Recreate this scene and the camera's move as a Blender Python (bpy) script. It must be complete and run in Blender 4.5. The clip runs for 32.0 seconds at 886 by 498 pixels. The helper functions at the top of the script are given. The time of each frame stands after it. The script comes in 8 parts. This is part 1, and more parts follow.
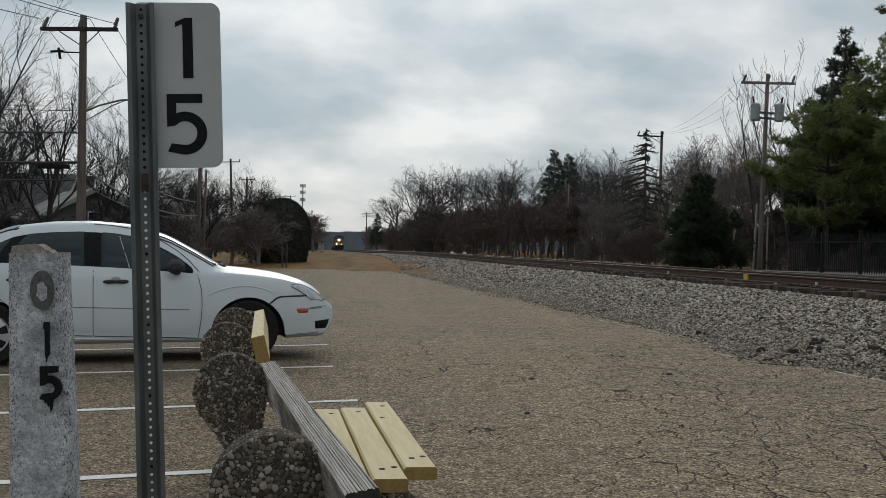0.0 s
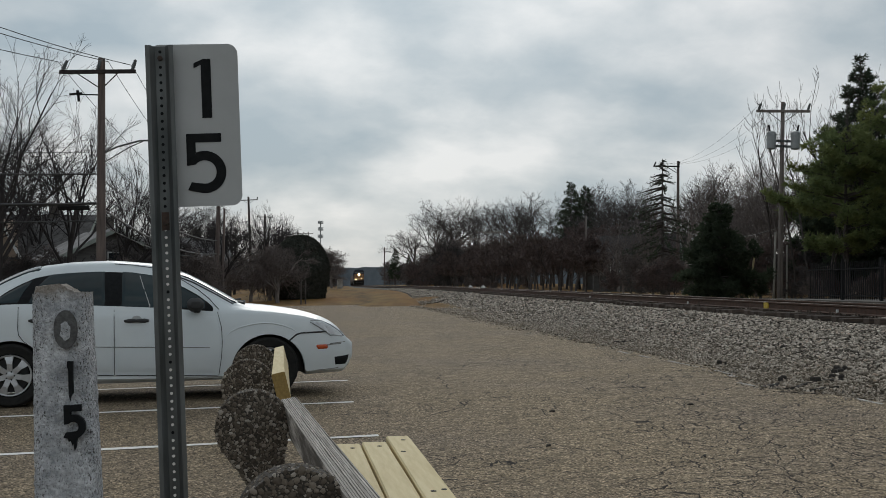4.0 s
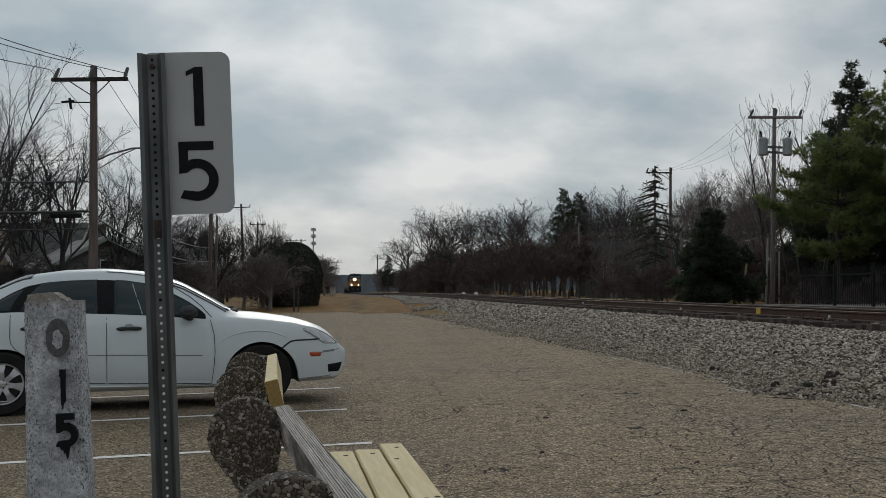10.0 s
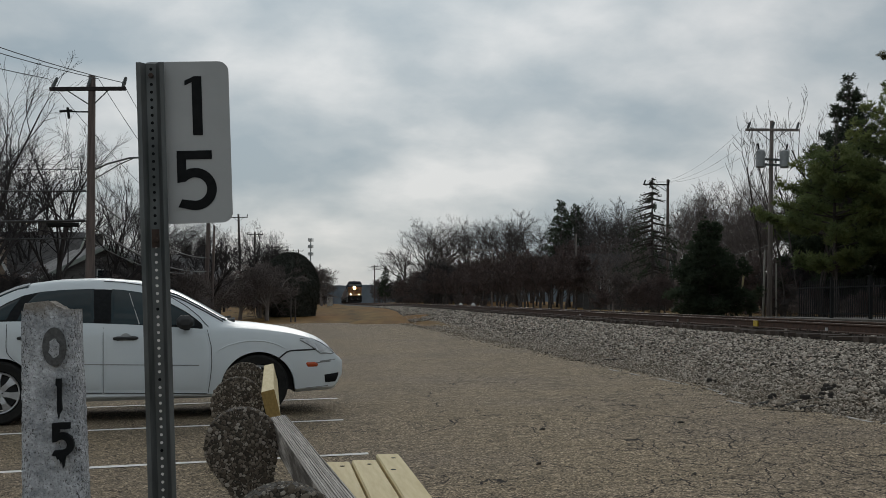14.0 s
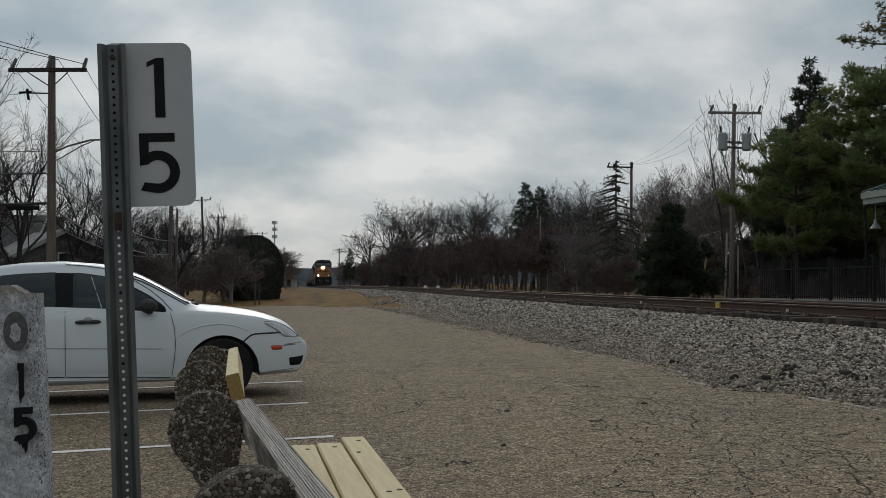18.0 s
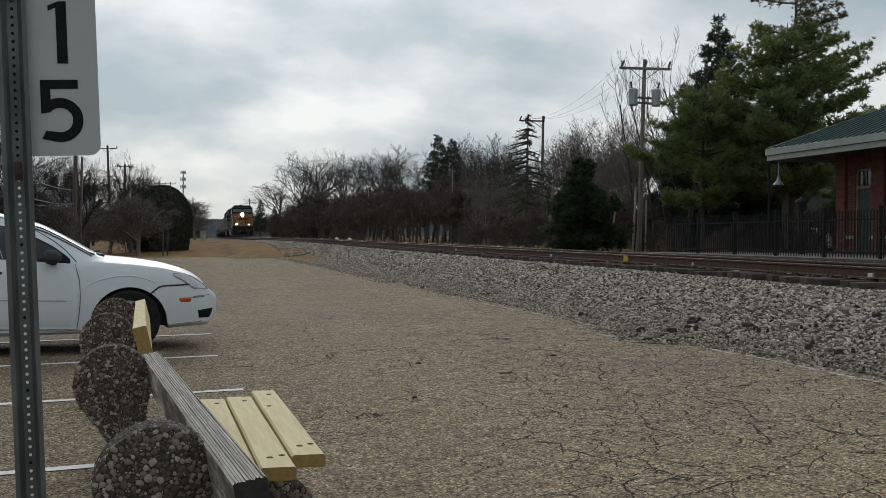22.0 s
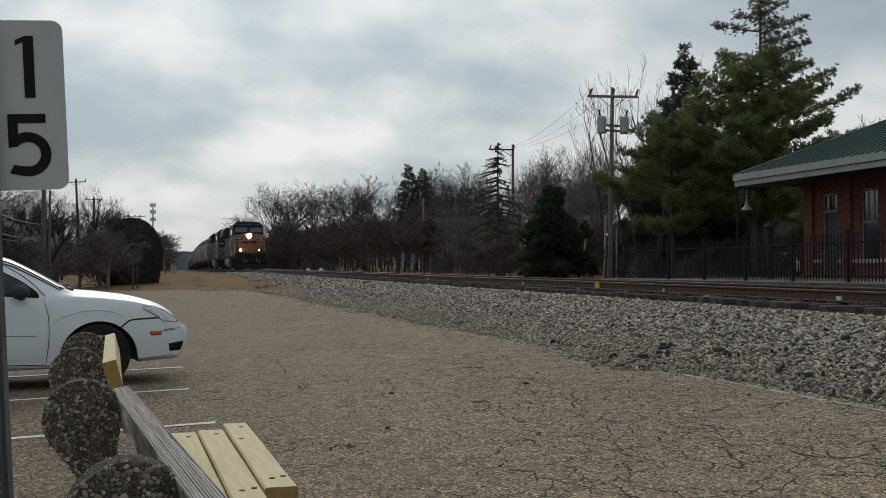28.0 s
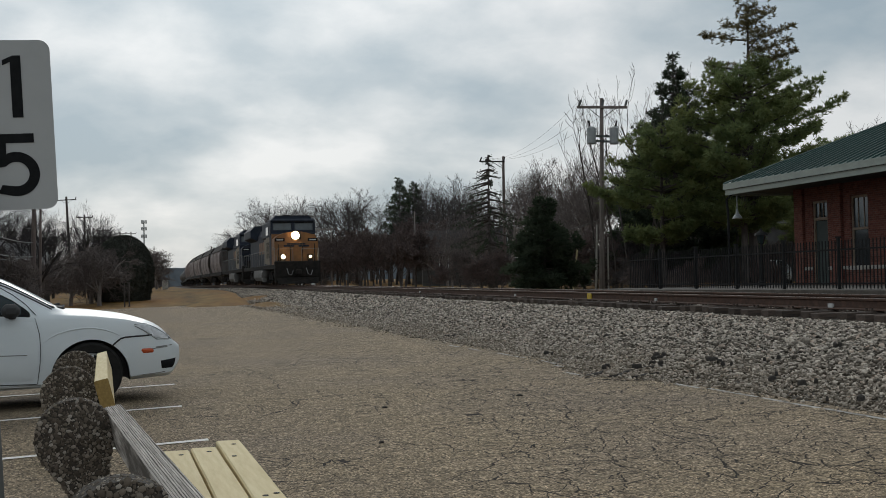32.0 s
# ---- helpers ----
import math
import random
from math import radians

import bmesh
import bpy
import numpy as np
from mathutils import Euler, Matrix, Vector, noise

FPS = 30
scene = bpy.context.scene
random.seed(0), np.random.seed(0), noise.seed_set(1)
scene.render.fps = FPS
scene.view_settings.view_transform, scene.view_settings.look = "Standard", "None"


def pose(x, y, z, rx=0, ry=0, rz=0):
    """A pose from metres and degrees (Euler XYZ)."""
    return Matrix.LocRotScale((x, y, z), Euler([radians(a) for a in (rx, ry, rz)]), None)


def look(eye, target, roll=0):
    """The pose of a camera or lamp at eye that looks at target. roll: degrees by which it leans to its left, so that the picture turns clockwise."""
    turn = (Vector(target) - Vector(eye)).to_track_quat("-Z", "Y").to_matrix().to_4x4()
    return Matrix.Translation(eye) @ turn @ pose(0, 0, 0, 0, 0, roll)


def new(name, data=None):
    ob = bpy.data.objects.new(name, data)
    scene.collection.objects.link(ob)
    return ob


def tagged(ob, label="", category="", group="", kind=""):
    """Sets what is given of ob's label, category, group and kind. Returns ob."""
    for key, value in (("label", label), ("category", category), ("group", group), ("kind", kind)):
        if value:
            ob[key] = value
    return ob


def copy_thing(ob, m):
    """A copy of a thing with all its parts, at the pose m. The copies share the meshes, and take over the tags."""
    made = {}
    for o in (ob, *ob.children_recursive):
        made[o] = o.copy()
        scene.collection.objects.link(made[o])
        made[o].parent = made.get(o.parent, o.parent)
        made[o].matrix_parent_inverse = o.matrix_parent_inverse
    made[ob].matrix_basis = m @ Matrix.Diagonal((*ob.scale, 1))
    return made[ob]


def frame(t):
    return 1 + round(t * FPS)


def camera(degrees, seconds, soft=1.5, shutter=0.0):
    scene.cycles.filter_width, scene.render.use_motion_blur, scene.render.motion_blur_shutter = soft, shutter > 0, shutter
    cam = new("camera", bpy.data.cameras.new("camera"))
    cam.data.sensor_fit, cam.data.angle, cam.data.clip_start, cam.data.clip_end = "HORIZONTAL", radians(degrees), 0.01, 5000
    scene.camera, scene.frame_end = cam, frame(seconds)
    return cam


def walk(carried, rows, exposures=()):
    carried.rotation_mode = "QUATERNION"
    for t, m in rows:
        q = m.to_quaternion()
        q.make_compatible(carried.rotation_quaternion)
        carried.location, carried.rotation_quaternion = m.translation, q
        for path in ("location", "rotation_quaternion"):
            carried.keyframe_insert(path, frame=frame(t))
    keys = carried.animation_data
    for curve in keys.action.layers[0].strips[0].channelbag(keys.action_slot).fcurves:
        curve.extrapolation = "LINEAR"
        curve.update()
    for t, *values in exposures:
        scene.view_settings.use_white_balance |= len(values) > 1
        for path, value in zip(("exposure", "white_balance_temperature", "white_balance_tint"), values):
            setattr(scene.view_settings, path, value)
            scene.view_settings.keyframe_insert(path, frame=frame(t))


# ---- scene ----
# ---------------------------------------------------------------- camera
cam = camera(42.5, 32.0, soft=0.7)
PATH = [
    (0, 0.004, 0.026, 1.152, -7.90, 0.18, -1.26),
    (0.5, 0.003, 0.029, 1.152, -7.34, 0.30, -0.97),
    (1, 0.001, 0.016, 1.151, -7.11, 0.77, -0.57),
    (1.5, 0.001, -0.010, 1.149, -7.00, 1.24, -0.30),
    (2, 0.000, 0.004, 1.152, -6.93, 1.28, -0.16),
    (2.5, 0.001, -0.002, 1.148, -6.96, 1.30, -0.09),
    (3, 0.004, -0.010, 1.148, -6.73, 1.47, -0.15),
    (3.5, 0.001, -0.004, 1.148, -6.93, 1.75, -0.21),
    (5.5, 0.002, -0.005, 1.148, -6.93, 2.04, -0.36),
    (6, -0.001, -0.007, 1.148, -6.90, 2.17, -0.38),
    (6.5, 0.003, -0.009, 1.147, -6.97, 2.16, -0.34),
    (7, 0.002, -0.009, 1.149, -7.03, 2.17, -0.30),
    (7.5, 0.002, -0.004, 1.150, -7.05, 2.17, -0.21),
    (8, 0.001, -0.004, 1.148, -7.05, 2.25, -0.14),
    (8.5, 0.002, -0.007, 1.148, -7.15, 2.30, -0.13),
    (9, 0.001, -0.007, 1.146, -7.24, 2.26, -0.05),
    (9.5, 0.002, -0.002, 1.148, -7.28, 2.21, -0.08),
    (10, 0.002, -0.007, 1.149, -7.32, 2.23, -0.08),
    (10.5, 0.000, -0.009, 1.148, -7.35, 2.25, -0.13),
    (11, 0.003, -0.006, 1.148, -7.44, 2.25, -0.12),
    (11.5, 0.003, 0.024, 1.151, -7.54, 2.17, -0.16),
    (12, 0.002, -0.009, 1.147, -7.63, 2.38, -0.15),
    (12.5, 0.001, 0.002, 1.149, -7.56, 2.56, -0.22),
    (13, 0.000, -0.006, 1.147, -7.60, 2.61, -0.25),
    (13.5, -0.001, -0.012, 1.147, -7.49, 2.75, -0.32),
    (14, 0.000, -0.005, 1.147, -7.47, 2.78, -0.31),
    (14.5, 0.000, -0.008, 1.149, -7.49, 2.70, -0.32),
    (16.5, 0.000, -0.006, 1.148, -7.79, 2.73, -0.21),
    (17, 0.001, -0.009, 1.148, -7.99, 2.56, -0.18),
    (17.5, 0.000, -0.004, 1.149, -8.52, 2.33, -0.17),
    (18, -0.001, -0.008, 1.148, -9.24, 1.91, -0.15),
    (18.5, 0.001, -0.002, 1.147, -10.02, 1.52, -0.19),
    (19, -0.001, 0.006, 1.148, -11.10, 1.14, -0.37),
    (19.5, -0.001, 0.023, 1.153, -12.16, 0.68, -0.56),
    (20, -0.004, 0.004, 1.149, -12.91, 0.50, -0.48),
    (20.5, -0.003, 0.003, 1.153, -13.73, 0.23, -0.38),
    (21, -0.002, 0.014, 1.154, -13.84, 0.11, -0.31),
    (21.5, -0.003, 0.010, 1.153, -13.86, -0.09, -0.29),
    (22, 0.001, 0.016, 1.154, -13.68, -0.47, -0.50),
    (22.5, 0.005, 0.036, 1.154, -13.22, -0.72, -0.65),
    (23, 0.004, 0.034, 1.155, -13.31, -0.50, -0.65),
    (23.5, -0.005, -0.013, 1.150, -13.26, -0.08, -0.56),
    (24, 0.003, 0.049, 1.156, -13.22, 0.32, -0.62),
    (24.5, -0.001, 0.017, 1.153, -13.51, 0.57, -0.45),
    (25, -0.002, 0.011, 1.152, -14.03, 0.54, -0.17),
    (25.5, -0.000, 0.013, 1.153, -14.44, 0.34, 0.09),
    (27.5, 0.002, 0.009, 1.153, -14.57, 1.15, 0.33),
    (28, 0.002, 0.004, 1.154, -15.10, 1.00, 0.28),
    (28.5, 0.000, 0.006, 1.155, -15.23, 0.74, 0.20),
    (29, 0.003, 0.007, 1.155, -15.19, 0.60, 0.20),
    (29.5, 0.005, 0.002, 1.154, -14.95, 0.79, 0.55),
    (30, 0.006, 0.005, 1.156, -14.37, 0.75, 1.03),
    (30.5, 0.009, 0.009, 1.155, -13.72, 0.77, 1.24),
    (31, 0.006, 0.008, 1.152, -13.69, 1.03, 1.13),
    (31.5, 0.007, 0.008, 1.155, -14.39, 1.30, 1.04),
    (32, 0.006, 0.005, 1.158, -15.49, 1.63, 1.12),
]
walk(cam, [(t, pose(x, y, z, 90 + p, r, w)) for t, x, y, z, w, p, r in PATH],
     exposures=((0, 0.02), (1, 0.06), (2, -0.04), (3, -0.05), (6, -0.12), (8, -0.16), (10, -0.21), (14, -0.24), (17, -0.26), (18, -0.25), (19, -0.15), (20, 0.0), (21, 0.06), (22, 0.10), (23, 0.17), (24, 0.13), (25, 0.07), (28, 0.0), (30, 0.0), (32, 0.02)))

# ---------------------------------------------------------------- sky and sun
SUN_AZ, SUN_EL = radians(3), radians(29)      # to the right of +y, above the horizon
world = bpy.data.worlds.new("overcast_sky")
scene.world = world
world.use_nodes = True
wn, wl = world.node_tree.nodes, world.node_tree.links
wn.clear()


def wnode(kind, **values):
    n = wn.new(kind)
    for k, v in values.items():
        n.inputs[k].default_value = v
    return n


sky = wn.new("ShaderNodeTexSky")
sky.sky_type, sky.sun_disc = "NISHITA", False
sky.sun_elevation, sky.sun_rotation = SUN_EL, SUN_AZ
coord = wn.new("ShaderNodeTexCoord")
sep = wn.new("ShaderNodeSeparateXYZ")
wl.new(coord.outputs["Generated"], sep.inputs[0])


def wmath(op, a, b=None, clamp=False):
    n = wn.new("ShaderNodeMath")
    n.operation, n.use_clamp = op, clamp
    for i, v in enumerate((a, b)):
        if v is None:
            continue
        if isinstance(v, (int, float)):
            n.inputs[i].default_value = v
        else:
            wl.new(v, n.inputs[i])
    return n.outputs[0]


# cloud deck: directions met with a flat layer overhead
up = wmath("ADD", wmath("MAXIMUM", sep.outputs[2], 0.0), 0.36)
deck = wn.new("ShaderNodeCombineXYZ")
wl.new(wmath("DIVIDE", sep.outputs[0], up), deck.inputs[0])
wl.new(wmath("DIVIDE", sep.outputs[1], up), deck.inputs[1])
big = wnode("ShaderNodeTexNoise", Scale=2.7, Detail=6.0, Roughness=0.44, Distortion=0.12)
wl.new(deck.outputs[0], big.inputs["Vector"])
fine = wnode("ShaderNodeTexNoise", Scale=8.5, Detail=6.0, Roughness=0.6, Distortion=0.2)
wl.new(deck.outputs[0], fine.inputs["Vector"])
cover = wmath("ADD", wmath("MULTIPLY", big.outputs[0], 0.84), wmath("MULTIPLY", fine.outputs[0], 0.16))
ramp = wn.new("ShaderNodeValToRGB")
wl.new(cover, ramp.inputs[0])
for i, (p, c) in enumerate(((0.36, (0.405, 0.505, 0.575, 1)), (0.45, (0.54, 0.62, 0.67, 1)), (0.53, (0.71, 0.765, 0.795, 1)), (0.62, (0.915, 0.94, 0.95, 1)))):
    e = ramp.color_ramp.elements[i] if i < 2 else ramp.color_ramp.elements.new(p)
    e.position, e.color = p, c
# the deck is brighter round the hidden sun
sd = (math.sin(SUN_AZ) * math.cos(SUN_EL), math.cos(SUN_AZ) * math.cos(SUN_EL), math.sin(SUN_EL))
dot = wn.new("ShaderNodeVectorMath")
dot.operation = "DOT_PRODUCT"
norm = wn.new("ShaderNodeVectorMath")
norm.operation = "NORMALIZE"
wl.new(coord.outputs["Generated"], norm.inputs[0])
wl.new(norm.outputs[0], dot.inputs[0])
dot.inputs[1].default_value = sd
glow = wmath("POWER", wmath("MAXIMUM", dot.outputs["Value"], 0.0), 14.0)
gain = wmath("ADD", 0.93, wmath("MULTIPLY", glow, 0.55))
bright = wn.new("ShaderNodeMix")
bright.data_type = "RGBA"
bright.blend_type = "MULTIPLY"
bright.inputs[0].default_value = 1.0
wl.new(ramp.outputs[0], bright.inputs[6])
wl.new(gain, bright.inputs[7])
blend = wn.new("ShaderNodeMix")
blend.data_type = "RGBA"
blend.inputs[0].default_value = 0.93
dim = wn.new("ShaderNodeMix")
dim.data_type, dim.blend_type = "RGBA", "MULTIPLY"
dim.inputs[0].default_value = 1.0
dim.inputs[7].default_value = (0.1, 0.1, 0.1, 1)
wl.new(sky.outputs[0], dim.inputs[6])
wl.new(dim.outputs[2], blend.inputs[6])
wl.new(bright.outputs[2], blend.inputs[7])
back = wnode("ShaderNodeBackground", Strength=0.80)
wl.new(blend.outputs[2], back.inputs[0])
wout = wn.new("ShaderNodeOutputWorld")
wl.new(back.outputs[0], wout.inputs[0])

sun = new("sun", bpy.data.lights.new("sun", "SUN"))
sun.data.energy, sun.data.angle, sun.data.color = 0.8, radians(25), (1.0, 0.97, 0.92)
sun.matrix_world = look(Vector(sd) * 100, (0, 0, 0))


# ---------------------------------------------------------------- materials
def material(name, color, rough=0.7, metal=0.0, second=None, scale=8.0, contrast=0.5, bump=0.0, bump_scale=60.0, emission=0.0, spec=0.5,
             dirt=None, dirt_scale=1.2, dirt_amount=0.5, stretch=(1, 1, 1), per_object=0.0, coat=0.0):
    """A surface with variation at two scales: fine (color to second) and broad (dirt), and a fine relief."""
    m = bpy.data.materials.new(name)
    m.use_nodes = True
    nt = m.node_tree
    n, l = nt.nodes, nt.links
    b = n["Principled BSDF"]
    b.inputs["Roughness"].default_value, b.inputs["Metallic"].default_value = rough, metal
    b.inputs["Specular IOR Level"].default_value = spec
    b.inputs["Coat Weight"].default_value = coat
    tc = n.new("ShaderNodeTexCoord")
    mp = n.new("ShaderNodeMapping")
    mp.inputs["Scale"].default_value = stretch
    l.new(tc.outputs["Object"], mp.inputs[0])
    second = second or tuple(c * 0.75 for c in color)
    tex = n.new("ShaderNodeTexNoise")
    tex.inputs["Scale"].default_value, tex.inputs["Detail"].default_value, tex.inputs["Roughness"].default_value = scale, 5, 0.62
    l.new(mp.outputs[0], tex.inputs["Vector"])
    cr = n.new("ShaderNodeValToRGB")
    lo, hi = 0.5 - 0.25 * (1 - contrast) - 0.02, 0.5 + 0.25 * (1 - contrast) + 0.02
    cr.color_ramp.elements[0].position, cr.color_ramp.elements[0].color = lo, (*second, 1)
    cr.color_ramp.elements[1].position, cr.color_ramp.elements[1].color = hi, (*color, 1)
    l.new(tex.outputs[0], cr.inputs[0])
    out = cr.outputs[0]
    if dirt:
        t2 = n.new("ShaderNodeTexNoise")
        t2.inputs["Scale"].default_value, t2.inputs["Detail"].default_value = dirt_scale, 4
        l.new(mp.outputs[0], t2.inputs["Vector"])
        r2 = n.new("ShaderNodeMapRange")
        r2.inputs[1].default_value, r2.inputs[2].default_value, r2.inputs[4].default_value = 0.42, 0.72, dirt_amount
        l.new(t2.outputs[0], r2.inputs[0])
        mx = n.new("ShaderNodeMix")
        mx.data_type = "RGBA"
        mx.inputs[7].default_value = (*dirt, 1)
        l.new(r2.outputs[0], mx.inputs[0])
        l.new(out, mx.inputs[6])
        out = mx.outputs[2]
    if per_object:
        oi = n.new("ShaderNodeObjectInfo")
        hv = n.new("ShaderNodeHueSaturation")
        mr = n.new("ShaderNodeMapRange")
        mr.inputs[3].default_value, mr.inputs[4].default_value = 1 - per_object, 1 + per_object
        l.new(oi.outputs["Random"], mr.inputs[0])
        l.new(mr.outputs[0], hv.inputs["Value"])
        l.new(out, hv.inputs["Color"])
        out = hv.outputs[0]
    l.new(out, b.inputs["Base Color"])
    if bump:
        t3 = n.new("ShaderNodeTexNoise")
        t3.inputs["Scale"].default_value, t3.inputs["Detail"].default_value = bump_scale, 3
        l.new(mp.outputs[0], t3.inputs["Vector"])
        bp = n.new("ShaderNodeBump")
        bp.inputs["Strength"].default_value, bp.inputs["Distance"].default_value = bump, 0.01
        l.new(t3.outputs[0], bp.inputs["Height"])
        l.new(bp.outputs[0], b.inputs["Normal"])
    if emission:
        b.inputs["Emission Color"].default_value = (*color, 1)
        b.inputs["Emission Strength"].default_value = emission
    return m


M = {}
M["grass"] = material("winter_grass", (0.225, 0.138, 0.046), 0.95, second=(0.075, 0.052, 0.026), scale=0.9, contrast=0.22, stretch=(1.0, 0.22, 1.0), bump=0.6, bump_scale=18, dirt=(0.215, 0.095, 0.026), dirt_scale=0.16, dirt_amount=0.9, spec=0.1)
M["paint"] = material("stripe_paint", (0.86, 0.845, 0.81), 0.95, second=(0.66, 0.64, 0.60), scale=30, contrast=0.35, spec=0.05)
# bed colour darker than the loose stones: stands for shade in their gaps
M["ballast"] = material("ballast", (0.15, 0.132, 0.114), 0.95, second=(0.055, 0.049, 0.043), scale=26, contrast=0.4, bump=1.0, bump_scale=26, dirt=(0.17, 0.145, 0.12), dirt_scale=0.6, spec=0.15)
M["rail"] = material("rusty_rail", (0.10, 0.055, 0.038), 0.75, second=(0.055, 0.033, 0.025), scale=9, bump=0.3, spec=0.3)
M["railtop"] = material("worn_railhead", (0.32, 0.29, 0.26), 0.35, 0.8, second=(0.2, 0.16, 0.13), scale=20)
M["tie"] = material("tie_wood", (0.095, 0.068, 0.052), 0.95, second=(0.042, 0.033, 0.028), scale=14, stretch=(0.3, 2, 2), bump=0.5, bump_scale=25, per_object=0.3)
M["white_paint"] = material("white_car_paint", (0.64, 0.685, 0.705), 0.38, second=(0.60, 0.645, 0.665), scale=3, coat=0.2, dirt=(0.55, 0.54, 0.52), dirt_scale=1.5, dirt_amount=0.2)
M["glass_dark"] = material("tinted_glass", (0.018, 0.034, 0.039), 0.04, second=(0.009, 0.018, 0.021), scale=1.3, spec=0.38)
M["rubber"] = material("tyre_rubber", (0.016, 0.016, 0.016), 0.9, second=(0.026, 0.025, 0.023), scale=12, spec=0.15)
M["black"] = material("black_plastic", (0.018, 0.018, 0.019), 0.55, second=(0.026, 0.026, 0.026), scale=14)
M["alloy"] = material("alloy_wheel", (0.55, 0.56, 0.57), 0.35, 0.75, second=(0.42, 0.42, 0.43), scale=9)
M["lamp_glass"] = material("headlamp_glass", (0.74, 0.76, 0.78), 0.10, second=(0.42, 0.44, 0.46), scale=14, spec=0.7)
M["amber"] = material("amber_lens", (0.52, 0.085, 0.02), 0.25, second=(0.40, 0.06, 0.015), scale=14)
M["galv"] = material("galvanised_steel", (0.150, 0.160, 0.160), 0.5, 0.3, second=(0.070, 0.078, 0.078), scale=16, stretch=(1, 1, 0.2), dirt=(0.075, 0.060, 0.046), dirt_scale=5, dirt_amount=0.6)
M["rust"] = material("rusted_bolt", (0.075, 0.045, 0.034), 0.85, second=(0.035, 0.025, 0.021), scale=40)
# white sheet lowered to grey: the backlit plate's shade is in this colour
M["sign"] = material("sign_sheet", (0.42, 0.43, 0.43), 0.5, second=(0.38, 0.39, 0.39), scale=5, dirt=(0.32, 0.32, 0.32), dirt_scale=3, dirt_amount=0.3)
M["ink"] = material("black_lettering", (0.008, 0.009, 0.010), 0.7, second=(0.014, 0.015, 0.016), scale=30, spec=0.12)
M["aggregate_base"] = material("pebble_mortar", (0.068, 0.058, 0.047), 0.95, second=(0.034, 0.029, 0.024), scale=40, bump=0.6, bump_scale=120)
M["end_wood"] = material("dark_end_grain", (0.035, 0.032, 0.03), 0.95, second=(0.02, 0.018, 0.017), scale=40)
M["new_wood"] = material("new_yellow_pine", (0.66, 0.55, 0.31), 0.75, second=(0.52, 0.41, 0.20), scale=20, contrast=0.35, stretch=(1.5, 0.12, 1.5), bump=0.15, bump_scale=40, dirt=(0.62, 0.55, 0.36), dirt_scale=2.5)
M["new_wood_end"] = material("sawn_end_grain", (0.33, 0.22, 0.07), 0.85, second=(0.24, 0.155, 0.05), scale=50)
M["pole_wood"] = material("pole_wood", (0.165, 0.128, 0.115), 0.9, second=(0.085, 0.067, 0.061), scale=10, stretch=(1, 1, 0.08), bump=0.3)
M["bark"] = material("bark", (0.120, 0.107, 0.100), 0.95, second=(0.062, 0.055, 0.052), scale=9, stretch=(1, 1, 0.3), bump=0.4, bump_scale=20, spec=0.1)
M["grey_pole"] = material("weathered_pole", (0.25, 0.215, 0.195), 0.9, second=(0.14, 0.12, 0.11), scale=10, stretch=(1, 1, 0.08), bump=0.3)
M["twig"] = material("twigs", (0.115, 0.103, 0.101), 0.95, second=(0.062, 0.056, 0.056), scale=2, spec=0.1)
M["dark_twig"] = material("dark_twigs", (0.060, 0.055, 0.057), 0.95, second=(0.036, 0.033, 0.034), scale=2, spec=0.1)
M["dark_bark"] = material("dark_bark", (0.056, 0.050, 0.049), 0.95, second=(0.032, 0.028, 0.028), scale=9, stretch=(1, 1, 0.3), bump=0.4, bump_scale=20, spec=0.1)
M["pale_twig"] = material("pale_twigs", (0.185, 0.156, 0.146), 0.95, second=(0.105, 0.089, 0.085), scale=2, spec=0.1)
M["red_twig"] = material("reddish_twigs", (0.170, 0.130, 0.121), 0.95, second=(0.095, 0.075, 0.071), scale=2, spec=0.1)
M["needle"] = material("pine_needles", (0.225, 0.275, 0.118), 0.8, second=(0.112, 0.150, 0.070), scale=1.6, contrast=0.4, spec=0.15, dirt=(0.22, 0.225, 0.07), dirt_scale=0.5, dirt_amount=0.6)
M["needle_dark"] = material("spruce_needles", (0.075, 0.095, 0.062), 0.85, second=(0.040, 0.054, 0.036), scale=2, spec=0.1)
M["needle_brown"] = material("sparse_needles", (0.20, 0.165, 0.085), 0.85, second=(0.095, 0.09, 0.05), scale=2, spec=0.1)
M["cedar"] = material("evergreen_bush", (0.085, 0.088, 0.074), 0.9, second=(0.048, 0.052, 0.044), scale=4, spec=0.1)
M["roof"] = material("green_metal_roof", (0.022, 0.064, 0.056), 0.55, 0.0, second=(0.016, 0.049, 0.045), scale=2)
M["fascia"] = material("fascia_paint", (0.33, 0.36, 0.32), 0.7, second=(0.27, 0.30, 0.27), scale=3)
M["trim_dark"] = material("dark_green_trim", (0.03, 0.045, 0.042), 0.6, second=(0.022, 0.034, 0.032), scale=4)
M["frame_tan"] = material("tan_frame_paint", (0.26, 0.19, 0.14), 0.7, second=(0.2, 0.15, 0.11), scale=6)
M["stone_sill"] = material("limestone_sill", (0.42, 0.40, 0.36), 0.85, second=(0.32, 0.30, 0.27), scale=9)
M["iron"] = material("black_iron", (0.013, 0.014, 0.015), 0.8, 0.0, second=(0.020, 0.020, 0.020), scale=10, spec=0.15)
M["concrete"] = material("concrete", (0.105, 0.095, 0.084), 0.9, second=(0.062, 0.056, 0.05), scale=6, bump=0.3)
M["tank_grey"] = material("transformer_paint", (0.36, 0.38, 0.385), 0.5, 0.1, second=(0.28, 0.30, 0.305), scale=6)
